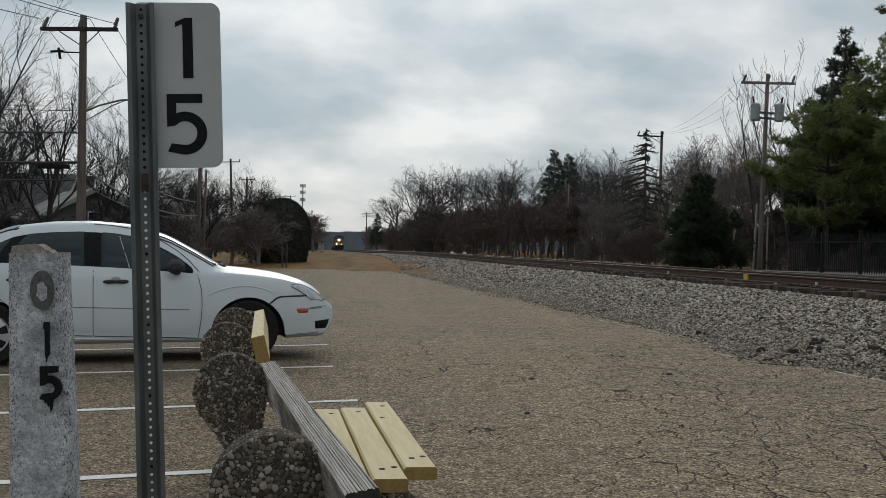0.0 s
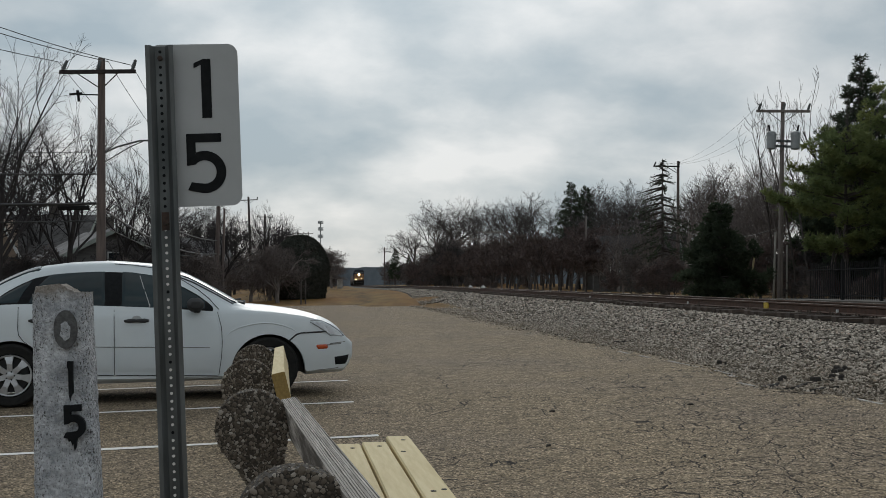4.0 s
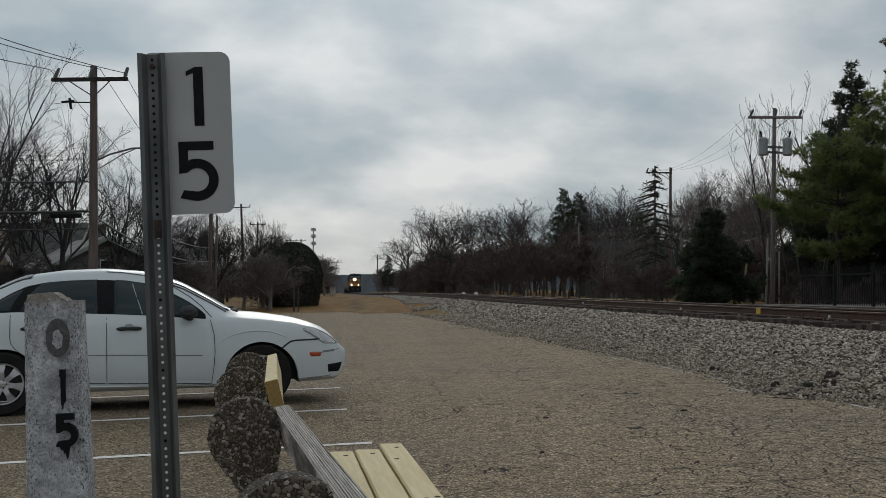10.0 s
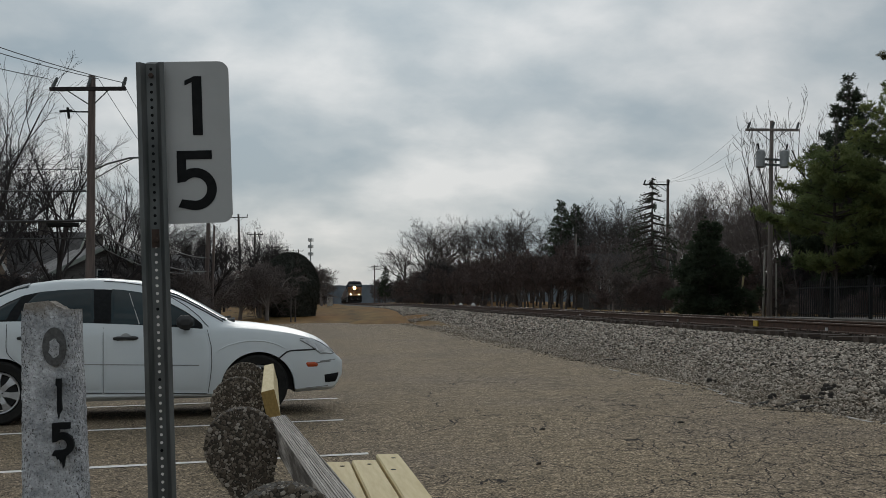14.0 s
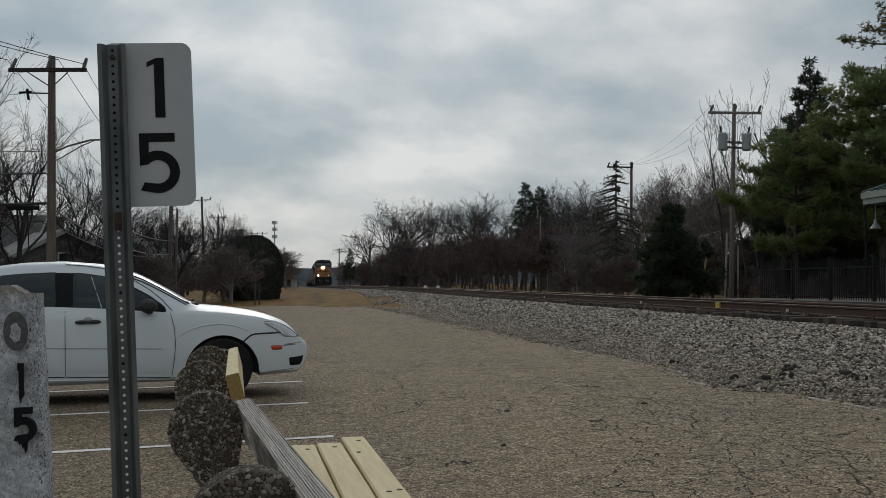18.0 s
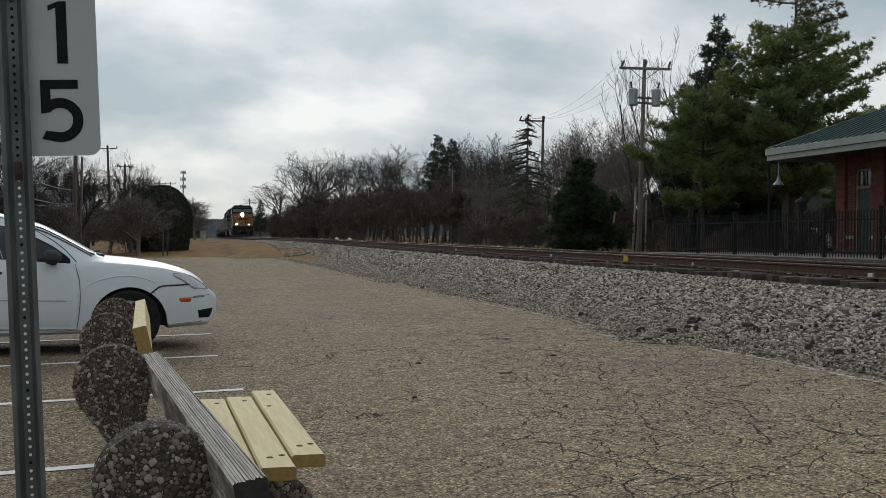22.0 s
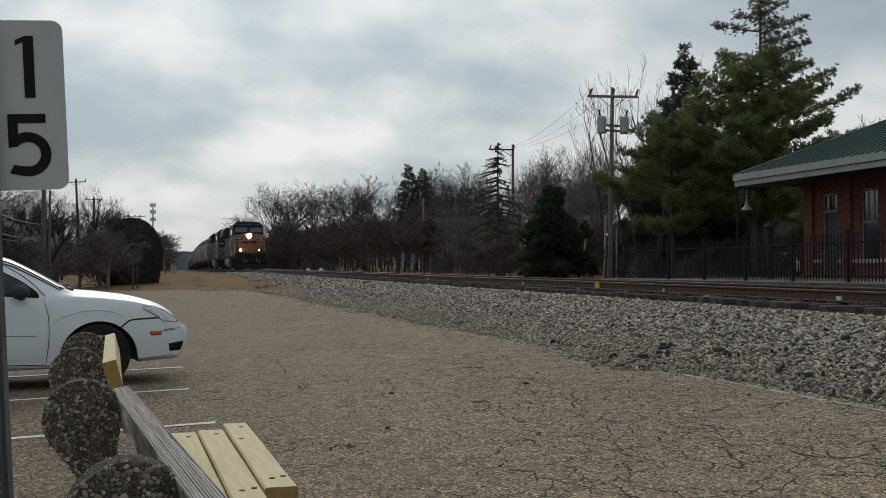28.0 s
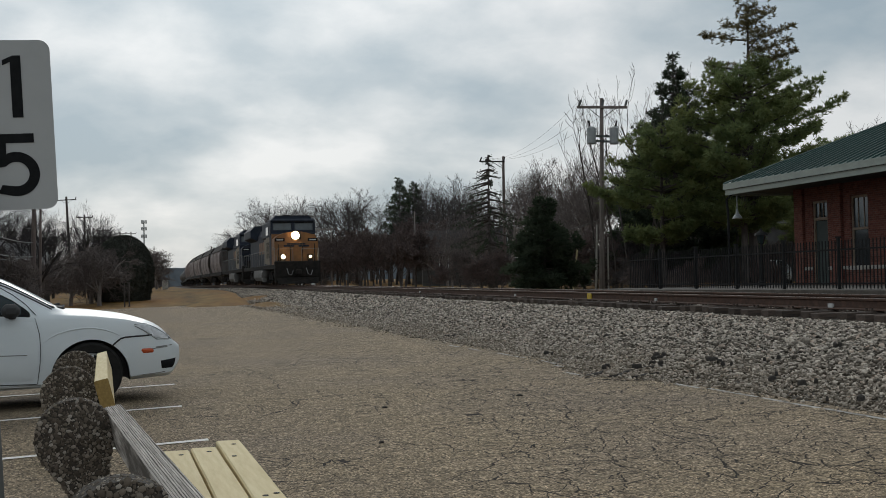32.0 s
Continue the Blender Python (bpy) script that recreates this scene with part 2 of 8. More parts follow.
M["wire"] = material("wire", (0.03, 0.03, 0.032), 0.6, second=(0.04, 0.04, 0.04), scale=5)
M["yellow"] = material("yellow_marker", (0.60, 0.42, 0.04), 0.6, second=(0.45, 0.31, 0.04), scale=14)
M["siding"] = material("house_siding", (0.105, 0.102, 0.098), 0.85, second=(0.075, 0.073, 0.070), scale=3)
M["brown_siding"] = material("brown_grey_siding", (0.19, 0.178, 0.168), 0.85, second=(0.13, 0.122, 0.115), scale=3, stretch=(0.3, 0.3, 6), spec=0.15)
M["shingle"] = material("house_shingle", (0.038, 0.036, 0.036), 0.95, second=(0.024, 0.023, 0.024), scale=4)
M["grey_shingle"] = material("grey_shingle", (0.135, 0.130, 0.128), 0.95, second=(0.085, 0.082, 0.082), scale=4, dirt=(0.07, 0.065, 0.06), dirt_scale=0.7, dirt_amount=0.5, spec=0.1)
M["pale_shingle"] = material("pale_shingle", (0.30, 0.29, 0.29), 0.95, second=(0.21, 0.205, 0.205), scale=4, dirt=(0.11, 0.105, 0.10), dirt_scale=0.7, dirt_amount=0.6, spec=0.1)
# blue-grey because the distance haze is put into the hill's colour
M["hill"] = material("hazed_far_hill", (0.185, 0.215, 0.245), 1.0, second=(0.125, 0.150, 0.175), scale=0.05, contrast=0.3, spec=0.0)
M["loco_blue"] = material("dark_blue_loco_paint", (0.022, 0.030, 0.048), 0.55, second=(0.014, 0.019, 0.03), scale=2, spec=0.2, dirt=(0.05, 0.046, 0.04), dirt_scale=1.0, dirt_amount=0.5)
M["loco_yellow"] = material("yellow_loco_paint", (0.27, 0.122, 0.034), 0.55, second=(0.19, 0.082, 0.026), scale=2, dirt=(0.12, 0.065, 0.025), dirt_scale=1.6, dirt_amount=0.6)
M["loco_grey"] = material("grey_loco_paint", (0.21, 0.21, 0.205), 0.6, second=(0.15, 0.15, 0.145), scale=2, dirt=(0.09, 0.08, 0.07), dirt_scale=1.2, dirt_amount=0.6)
M["loco_cream"] = material("dirty_cream_paint", (0.27, 0.235, 0.17), 0.65, second=(0.18, 0.155, 0.115), scale=2, dirt=(0.09, 0.075, 0.055), dirt_scale=1.2, dirt_amount=0.6)
M["loco_black"] = material("sooty_underframe", (0.016, 0.015, 0.014), 0.9, second=(0.03, 0.026, 0.023), scale=3, spec=0.15)
M["hopper"] = material("grey_hopper_paint", (0.30, 0.248, 0.235), 0.8, second=(0.22, 0.184, 0.174), scale=1.2, dirt=(0.12, 0.10, 0.085), dirt_scale=0.7, dirt_amount=0.6, per_object=0.12)
M["dark_car"] = material("dark_tank_paint", (0.035, 0.034, 0.036), 0.6, second=(0.05, 0.047, 0.045), scale=1.5)
M["cab_glass"] = material("cab_glass", (0.06, 0.07, 0.075), 0.08, second=(0.045, 0.052, 0.056), scale=2, spec=0.8)
M["lamp_on"] = material("lit_headlamp", (1.0, 0.70, 0.36), 0.4, emission=60.0)
M["lamp_soft"] = material("lit_ditch_lamp", (1.0, 0.74, 0.42), 0.4, emission=32.0)
M["mailbox"] = material("white_plastic", (0.62, 0.62, 0.60), 0.6, second=(0.5, 0.5, 0.49), scale=8)


def asphalt():
    """Worn asphalt: pale and dark grit, broad stains, and a web of fine cracks in patches."""
    m = material("asphalt", (0.318, 0.244, 0.163), 0.92, second=(0.188, 0.147, 0.103), scale=26, contrast=0.5, bump=0.5, bump_scale=110, dirt=(0.205, 0.163, 0.130), dirt_scale=0.34, dirt_amount=0.7, spec=0.15)
    n, l = m.node_tree.nodes, m.node_tree.links
    b = n["Principled BSDF"]
    base = b.inputs["Base Color"].links[0].from_socket
    tc = n.new("ShaderNodeTexCoord")
    warp = n.new("ShaderNodeTexNoise")
    warp.inputs["Scale"].default_value, warp.inputs["Detail"].default_value = 3.0, 5
    l.new(tc.outputs["Object"], warp.inputs["Vector"])
    add = n.new("ShaderNodeVectorMath")
    add.operation = "MULTIPLY_ADD"
    add.inputs[1].default_value = (0.22, 0.22, 0.0)
    l.new(warp.outputs["Color"], add.inputs[0])
    l.new(tc.outputs["Object"], add.inputs[2])
    # exposed aggregate: each grain its own tone
    grain = n.new("ShaderNodeTexVoronoi")
    grain.inputs["Scale"].default_value = 84
    l.new(tc.outputs["Object"], grain.inputs["Vector"])
    tone = n.new("ShaderNodeValToRGB")
    for i, (p, c) in enumerate(((0.0, 0.08), (0.32, 0.60), (0.66, 1.16), (1.0, 2.55))):
        e = tone.color_ramp.elements[i] if i < 2 else tone.color_ramp.elements.new(p)
        e.position, e.color = p, (c, c * (1 + 0.012 * max(0, c - 1)), c * (0.96 + 0.05 * max(0, c - 1)), 1)
    l.new(grain.outputs["Color"], tone.inputs[0])
    grit = n.new("ShaderNodeMix")
    grit.data_type, grit.blend_type = "RGBA", "MULTIPLY"
    grit.inputs[0].default_value = 1.0
    l.new(base, grit.inputs[6])
    l.new(tone.outputs[0], grit.inputs[7])
    base = grit.outputs[2]
    blot = n.new("ShaderNodeTexNoise")
    blot.inputs["Scale"].default_value, blot.inputs["Detail"].default_value, blot.inputs["Roughness"].default_value = 6.5, 9, 0.82
    l.new(tc.outputs["Object"], blot.inputs["Vector"])
    br = n.new("ShaderNodeMapRange")
    br.inputs[1].default_value, br.inputs[2].default_value, br.inputs[3].default_value, br.inputs[4].default_value = 0.33, 0.67, 0.66, 1.28
    l.new(blot.outputs[0], br.inputs[0])
    bm = n.new("ShaderNodeMix")
    bm.data_type, bm.blend_type = "RGBA", "MULTIPLY"
    bm.inputs[0].default_value = 1.0
    l.new(base, bm.inputs[6])
    l.new(br.outputs[0], bm.inputs[7])
    base = bm.outputs[2]
    # the asphalt grows paler from the stalls towards the track
    sx = n.new("ShaderNodeSeparateXYZ")
    l.new(tc.outputs["Object"], sx.inputs[0])
    lane = n.new("ShaderNodeMapRange")
    lane.inputs[1].default_value, lane.inputs[2].default_value, lane.inputs[3].default_value, lane.inputs[4].default_value = -1.2, 2.6, 0.80, 1.08
    l.new(sx.outputs[0], lane.inputs[0])
    lm = n.new("ShaderNodeMix")
    lm.data_type, lm.blend_type = "RGBA", "MULTIPLY"
    lm.inputs[0].default_value = 1.0
    l.new(base, lm.inputs[6])
    l.new(lane.outputs[0], lm.inputs[7])
    base = lm.outputs[2]
    # sparse dark specks, in the colour only
    speck = n.new("ShaderNodeTexVoronoi")
    speck.inputs["Scale"].default_value = 14
    l.new(tc.outputs["Object"], speck.inputs["Vector"])
    pr = n.new("ShaderNodeMapRange")
    pr.inputs[1].default_value, pr.inputs[2].default_value, pr.inputs[3].default_value, pr.inputs[4].default_value = 0.08, 0.17, 0.75, 0.0
    l.new(speck.outputs["Distance"], pr.inputs[0])
    pm = n.new("ShaderNodeMix")
    pm.data_type = "RGBA"
    pm.inputs[7].default_value = (0.05, 0.042, 0.036, 1)
    l.new(pr.outputs[0], pm.inputs[0])
    l.new(base, pm.inputs[6])
    base = pm.outputs[2]
    # the lot is worst cracked towards the track
    east = n.new("ShaderNodeMapRange")
    east.inputs[1].default_value, east.inputs[2].default_value, east.inputs[3].default_value, east.inputs[4].default_value = -0.3, 3.8, -0.22, 0.07
    l.new(sx.outputs[0], east.inputs[0])
    cut = None
    for scale, width, lo, hi in ((0.55, 0.0034, 0.36, 0.42), (1.7, 0.0110, 0.42, 0.47), (4.6, 0.0280, 0.44, 0.49)):
        v = n.new("ShaderNodeTexVoronoi")
        v.feature = "DISTANCE_TO_EDGE"
        v.inputs["Scale"].default_value = scale
        l.new(add.outputs[0], v.inputs["Vector"])
        r = n.new("ShaderNodeMapRange")
        r.inputs[1].default_value, r.inputs[2].default_value, r.inputs[3].default_value, r.inputs[4].default_value = width * 0.45, width * 0.8, 1.0, 0.0
        l.new(v.outputs["Distance"], r.inputs[0])
        mask = n.new("ShaderNodeTexNoise")
        mask.inputs["Scale"].default_value = 0.40 + 0.08 * scale
        l.new(tc.outputs["Object"], mask.inputs["Vector"])
        mr = n.new("ShaderNodeMapRange")
        mr.inputs[1].default_value, mr.inputs[2].default_value = lo, hi
        lean = n.new("ShaderNodeMath")
        l.new(mask.outputs[0], lean.inputs[0])
        l.new(east.outputs[0], lean.inputs[1])
        l.new(lean.outputs[0], mr.inputs[0])
        mul = n.new("ShaderNodeMath")
        mul.operation = "MULTIPLY"
        l.new(r.outputs[0], mul.inputs[0])
        l.new(mr.outputs[0], mul.inputs[1])
        if cut is None:
            cut = mul.outputs[0]
        else:
            mx = n.new("ShaderNodeMath")
            mx.operation = "MAXIMUM"
            l.new(cut, mx.inputs[0])
            l.new(mul.outputs[0], mx.inputs[1])
            cut = mx.outputs[0]
    mix = n.new("ShaderNodeMix")
    mix.data_type = "RGBA"
    mix.inputs[7].default_value = (0.024, 0.020, 0.017, 1)
    l.new(cut, mix.inputs[0])
    l.new(base, mix.inputs[6])
    l.new(mix.outputs[2], b.inputs["Base Color"])
    return m


M["asphalt"] = asphalt()


def open_grain():
    """Grey weathered timber: dark sunken grain lines between pale ridges, running along y and wandering a little."""
    m = material("weathered_wood", (0.62, 0.575, 0.53), 0.92, second=(0.34, 0.31, 0.28), scale=30, contrast=0.4, stretch=(2.0, 0.08, 2.0), bump=0.6, bump_scale=60, spec=0.1)
    n, l = m.node_tree.nodes, m.node_tree.links
    b = n["Principled BSDF"]
    base = b.inputs["Base Color"].links[0].from_socket
    tc = n.new("ShaderNodeTexCoord")
    mp = n.new("ShaderNodeMapping")
    mp.inputs["Scale"].default_value = (1.0, 0.07, 0.3)
    l.new(tc.outputs["Object"], mp.inputs[0])
    wave = n.new("ShaderNodeTexWave")
    wave.bands_direction = "X"
    for k, v in (("Scale", 34.0), ("Distortion", 1.9), ("Detail", 4.0), ("Detail Scale", 1.3), ("Detail Roughness", 0.7)):
        wave.inputs[k].default_value = v
    l.new(mp.outputs[0], wave.inputs["Vector"])
    r = n.new("ShaderNodeMapRange")
    r.inputs[1].default_value, r.inputs[2].default_value, r.inputs[3].default_value, r.inputs[4].default_value = 0.06, 0.46, 0.82, 0.0
    l.new(wave.outputs["Fac"], r.inputs[0])
    mx = n.new("ShaderNodeMix")
    mx.data_type = "RGBA"
    mx.inputs[7].default_value = (0.055, 0.047, 0.040, 1)
    l.new(r.outputs[0], mx.inputs[0])
    l.new(base, mx.inputs[6])
    l.new(mx.outputs[2], b.inputs["Base Color"])
    return m


M["grey_wood"] = open_grain()


def brickwork():
    """Red bricks in pale joints, in the plane of the long wall."""
    m = material("brick", (0.175, 0.068, 0.052), 0.9, second=(0.115, 0.046, 0.037), scale=6, contrast=0.4, spec=0.15)
    n, l = m.node_tree.nodes, m.node_tree.links
    b = n["Principled BSDF"]
    base = b.inputs["Base Color"].links[0].from_socket
    tc = n.new("ShaderNodeTexCoord")
    sp = n.new("ShaderNodeSeparateXYZ")
    l.new(tc.outputs["Object"], sp.inputs[0])
    cb = n.new("ShaderNodeCombineXYZ")
    ad = n.new("ShaderNodeMath")
    l.new(sp.outputs[0], ad.inputs[0])
    l.new(sp.outputs[1], ad.inputs[1])
    l.new(ad.outputs[0], cb.inputs[0])
    l.new(sp.outputs[2], cb.inputs[1])
    br = n.new("ShaderNodeTexBrick")
    br.inputs["Color1"].default_value, br.inputs["Color2"].default_value, br.inputs["Mortar"].default_value = (1.25, 1.2, 1.15, 1), (0.72, 0.7, 0.7, 1), (1.15, 1.9, 2.1, 1)
    br.inputs["Scale"].default_value, br.inputs["Mortar Size"].default_value, br.inputs["Brick Width"].default_value, br.inputs["Row Height"].default_value = 1.0, 0.006, 0.21, 0.072
    l.new(cb.outputs[0], br.inputs["Vector"])
    mx = n.new("ShaderNodeMix")
    mx.data_type, mx.blend_type = "RGBA", "MULTIPLY"
    mx.inputs[0].default_value = 1.0
    l.new(base, mx.inputs[6])
    l.new(br.outputs[0], mx.inputs[7])
    l.new(mx.outputs[2], b.inputs["Base Color"])
    return m


M["brick"] = brickwork()


def whitewash():
    """Whitewash worn to grey, with small dark pits."""
    m = material("whitewashed_concrete", (0.74, 0.75, 0.77), 0.92, second=(0.40, 0.41, 0.43), scale=55, contrast=0.5, bump=1.0, bump_scale=100, dirt=(0.225, 0.235, 0.255), dirt_scale=10, dirt_amount=0.8, spec=0.2)
    n, l = m.node_tree.nodes, m.node_tree.links
    b = n["Principled BSDF"]
    base = b.inputs["Base Color"].links[0].from_socket
    tc = n.new("ShaderNodeTexCoord")
    pit = n.new("ShaderNodeTexNoise")
    pit.inputs["Scale"].default_value, pit.inputs["Detail"].default_value, pit.inputs["Roughness"].default_value = 175, 6, 0.75
    tall = n.new("ShaderNodeMapping")
    tall.inputs["Scale"].default_value = (1.0, 1.0, 0.55)
    l.new(tc.outputs["Object"], tall.inputs["Vector"])
    l.new(tall.outputs[0], pit.inputs["Vector"])
    r = n.new("ShaderNodeMapRange")
    r.inputs[1].default_value, r.inputs[2].default_value = 0.555, 0.60
    # flaked worst along the arrises
    sa = n.new("ShaderNodeSeparateXYZ")
    l.new(tc.outputs["Object"], sa.inputs[0])
    side = n.new("ShaderNodeMath")
    side.operation = "ABSOLUTE"
    l.new(sa.outputs[0], side.inputs[0])
    arris = n.new("ShaderNodeMath")
    arris.operation = "MULTIPLY_ADD"
    arris.inputs[1].default_value = 0.0184
    l.new(sa.outputs[2], arris.inputs[0])
    l.new(side.outputs[0], arris.inputs[2])
    ar = n.new("ShaderNodeMapRange")
    ar.inputs[1].default_value, ar.inputs[2].default_value, ar.inputs[3].default_value, ar.inputs[4].default_value = 0.06, 0.113, -0.020, 0.036
    l.new(arris.outputs[0], ar.inputs[0])
    flake = n.new("ShaderNodeMath")
    l.new(pit.outputs[0], flake.inputs[0])
    l.new(ar.outputs[0], flake.inputs[1])
    l.new(flake.outputs[0], r.inputs[0])
    mix = n.new("ShaderNodeMix")
    mix.data_type = "RGBA"
    mix.inputs[7].default_value = (0.075, 0.070, 0.066, 1)
    l.new(r.outputs[0], mix.inputs[0])
    l.new(base, mix.inputs[6])
    # the broken top shows bare brown aggregate
    sz = n.new("ShaderNodeSeparateXYZ")
    l.new(tc.outputs["Object"], sz.inputs[0])
    edge = n.new("ShaderNodeTexNoise")
    edge.inputs["Scale"].default_value = 25
    l.new(tc.outputs["Object"], edge.inputs["Vector"])
    up = n.new("ShaderNodeMath")
    up.operation = "MULTIPLY_ADD"
    up.inputs[1].default_value = 0.09
    l.new(edge.outputs[0], up.inputs[0])
    l.new(sz.outputs[2], up.inputs[2])
    tr = n.new("ShaderNodeMapRange")
    tr.inputs[1].default_value, tr.inputs[2].default_value, tr.inputs[4].default_value = 1.15, 1.19, 0.8
    l.new(up.outputs[0], tr.inputs[0])
    bare = n.new("ShaderNodeMix")
    bare.data_type = "RGBA"
    bare.inputs[7].default_value = (0.24, 0.20, 0.155, 1)
    l.new(tr.outputs[0], bare.inputs[0])
    l.new(mix.outputs[2], bare.inputs[6])
    l.new(bare.outputs[2], b.inputs["Base Color"])
    return m


M["old_concrete"] = whitewash()


def let_light_through(key, share):
    """Thin leaves pass a share of the light on."""
    n, l = M[key].node_tree.nodes, M[key].node_tree.links
    b = n["Principled BSDF"]
    tr = n.new("ShaderNodeBsdfTranslucent")
    l.new(b.inputs["Base Color"].links[0].from_socket, tr.inputs[0])
    mx = n.new("ShaderNodeMixShader")
    mx.inputs[0].default_value = share
    l.new(b.outputs[0], mx.inputs[1])
    l.new(tr.outputs[0], mx.inputs[2])
    l.new(mx.outputs[0], n["Material Output"].inputs[0])


for key in ("needle", "needle_brown", "needle_dark"):
    let_light_through(key, 0.5)


# ---------------------------------------------------------------- mesh helpers
class Geo:
    """Gathers boxes, tubes and prisms into one mesh, with a material slot for each face."""

    def __init__(self):
        self.v, self.f, self.m = [], [], []

    def add(self, verts, faces, mat=0):
        o = len(self.v)
        self.v += [tuple(p) for p in verts]
        self.f += [tuple(i + o for i in f) for f in faces]
        self.m += [mat] * len(faces)
        return self

    def box(self, x0, y0, z0, x1, y1, z1, mat=0, m=None, bev=0.0):
        if bev > 0:
            cx, cy, cz = (x0 + x1) / 2, (y0 + y1) / 2, (z0 + z1) / 2
            hx, hy, hz = abs(x1 - x0) / 2, abs(y1 - y0) / 2, abs(z1 - z0) / 2
            b = min(bev, hx * 0.9, hy * 0.9, hz * 0.9)
            vs, idx = [], {}
            for sx in (-1, 1):
                for sy in (-1, 1):
                    for sz in (-1, 1):
                        for k in range(3):
                            p = [sx * (hx - b), sy * (hy - b), sz * (hz - b)]
                            p[k] = (sx * hx, sy * hy, sz * hz)[k]
                            idx[sx, sy, sz, k] = len(vs)
                            vs.append(Vector((p[0] + cx, p[1] + cy, p[2] + cz)))
            fs = []
            for k in range(3):
                for s in (-1, 1):
                    a, c = (k + 1) % 3, (k + 2) % 3
                    loop = []
                    for u, w in ((-1, -1), (1, -1), (1, 1), (-1, 1)):
                        sg = [0, 0, 0]
                        sg[k], sg[a], sg[c] = s, u, w
                        loop.append(idx[(*sg, k)])
                    fs.append(loop if s > 0 else loop[::-1])
            for k in range(3):              # edges along axis k
                a, c = (k + 1) % 3, (k + 2) % 3
                for u in (-1, 1):
                    for w in (-1, 1):
                        q = []
                        for s, n in ((-1, a), (1, a), (1, c), (-1, c)):
                            sg = [0, 0, 0]
                            sg[k], sg[a], sg[c] = s, u, w
                            q.append(idx[(*sg, n)])
                        fs.append(q if u * w > 0 else q[::-1])
            for sx in (-1, 1):
                for sy in (-1, 1):
                    for sz in (-1, 1):
                        q = [idx[sx, sy, sz, k] for k in range(3)]
                        fs.append(q if sx * sy * sz > 0 else q[::-1])
        else:
            vs = [Vector((x, y, z)) for x in (x0, x1) for y in (y0, y1) for z in (z0, z1)]
            fs = [(0, 1, 3, 2), (4, 6, 7, 5), (0, 4, 5, 1), (2, 3, 7, 6), (0, 2, 6, 4), (1, 5, 7, 3)]
        if m is not None:
            vs = [m @ p for p in vs]
        return self.add(vs, fs, mat)

    def tube(self, points, radii, sides=8, mat=0, caps=True):
        """A round bar through the points."""
        pts = [Vector(p) for p in points]
        if isinstance(radii, (int, float)):
            radii = [radii] * len(pts)
        vs, fs = [], []
        for i, p in enumerate(pts):
            d = (pts[min(i + 1, len(pts) - 1)] - pts[max(i - 1, 0)])
            d = d.normalized() if d.length > 1e-9 else Vector((0, 0, 1))
            a = d.cross(Vector((0.31, 0.17, 0.94)) if abs(d.z) < 0.9 else Vector((1, 0.13, 0))).normalized()
            b = d.cross(a)
            for k in range(sides):
                w = 2 * math.pi * k / sides
                vs.append(p + (a * math.cos(w) + b * math.sin(w)) * radii[i])
        for i in range(len(pts) - 1):
            for k in range(sides):
                k2 = (k + 1) % sides
                fs.append((i * sides + k, i * sides + k2, (i + 1) * sides + k2, (i + 1) * sides + k))
        if caps:
            fs.append(tuple(range(sides))[::-1])
            n = (len(pts) - 1) * sides
            fs.append(tuple(range(n, n + sides)))
        return self.add(vs, fs, mat)

    def prism(self, outline, a, b, axis="y", mat=0, m=None, cap_mat=None):
        """A flat outline pushed from a to b along an axis; the outline's pairs are the other two axes in order."""
        def put(p, w):
            v = {"x": (w, p[0], p[1]), "y": (p[0], w, p[1]), "z": (p[0], p[1], w)}[axis]
            return m @ Vector(v) if m is not None else Vector(v)
        n = len(outline)
        vs = [put(p, a) for p in outline] + [put(p, b) for p in outline]
        self.add(vs, [(i, (i + 1) % n, n + (i + 1) % n, n + i) for i in range(n)], mat)
        cm = mat if cap_mat is None else cap_mat
        self.add(vs[:n], [tuple(range(n))[::-1]], cm)
        self.add(vs[n:], [tuple(range(n))], cm)
        return self

    def mesh(self, name, mats, smooth=False):
        me = bpy.data.meshes.new(name)
        me.from_pydata(self.v, [], self.f)
        for k in mats:
            me.materials.append(M[k])
        me.polygons.foreach_set("material_index", self.m)
        if smooth:
            me.polygons.foreach_set("use_smooth", [True] * len(self.f))
        me.validate()
        bm = bmesh.new()
        bm.from_mesh(me)
        if len(bm.faces) < 60000:
            bmesh.ops.recalc_face_normals(bm, faces=bm.faces)
        bm.to_mesh(me)
        bm.free()
        if smooth:
            me.set_sharp_from_angle(angle=radians(38))
        return me


def part(name, geo, mats, parent, label="", smooth=False, at=None):
    """One mesh object under a thing or under a part."""
    data = geo if isinstance(geo, bpy.types.Mesh) else geo.mesh(name, mats if isinstance(mats, (list, tuple)) else [mats], smooth)
    ob = new(name, data)
    ob.parent = parent
    if at is not None:
        ob.matrix_local = at
    if label:
        ob["label"] = label
    return ob


def thing(name, label, category, at=None, group="", kind="", geo=None, mats=None, smooth=False):
    """A top-level thing: an Empty at its base, or one mesh."""
    ob = new(name, geo.mesh(name, mats if isinstance(mats, (list, tuple)) else [mats], smooth) if geo else None)
    if at is not None:
        ob.matrix_world = at
    return tagged(ob, label, category, group, kind)


def ring(r, n=16, cx=0.0, cy=0.0):
    return [(cx + r * math.cos(2 * math.pi * i / n), cy + r * math.sin(2 * math.pi * i / n)) for i in range(n)]


def ground_z(x):
    return 0.0175 * max(-12.0, min(6.0, x))


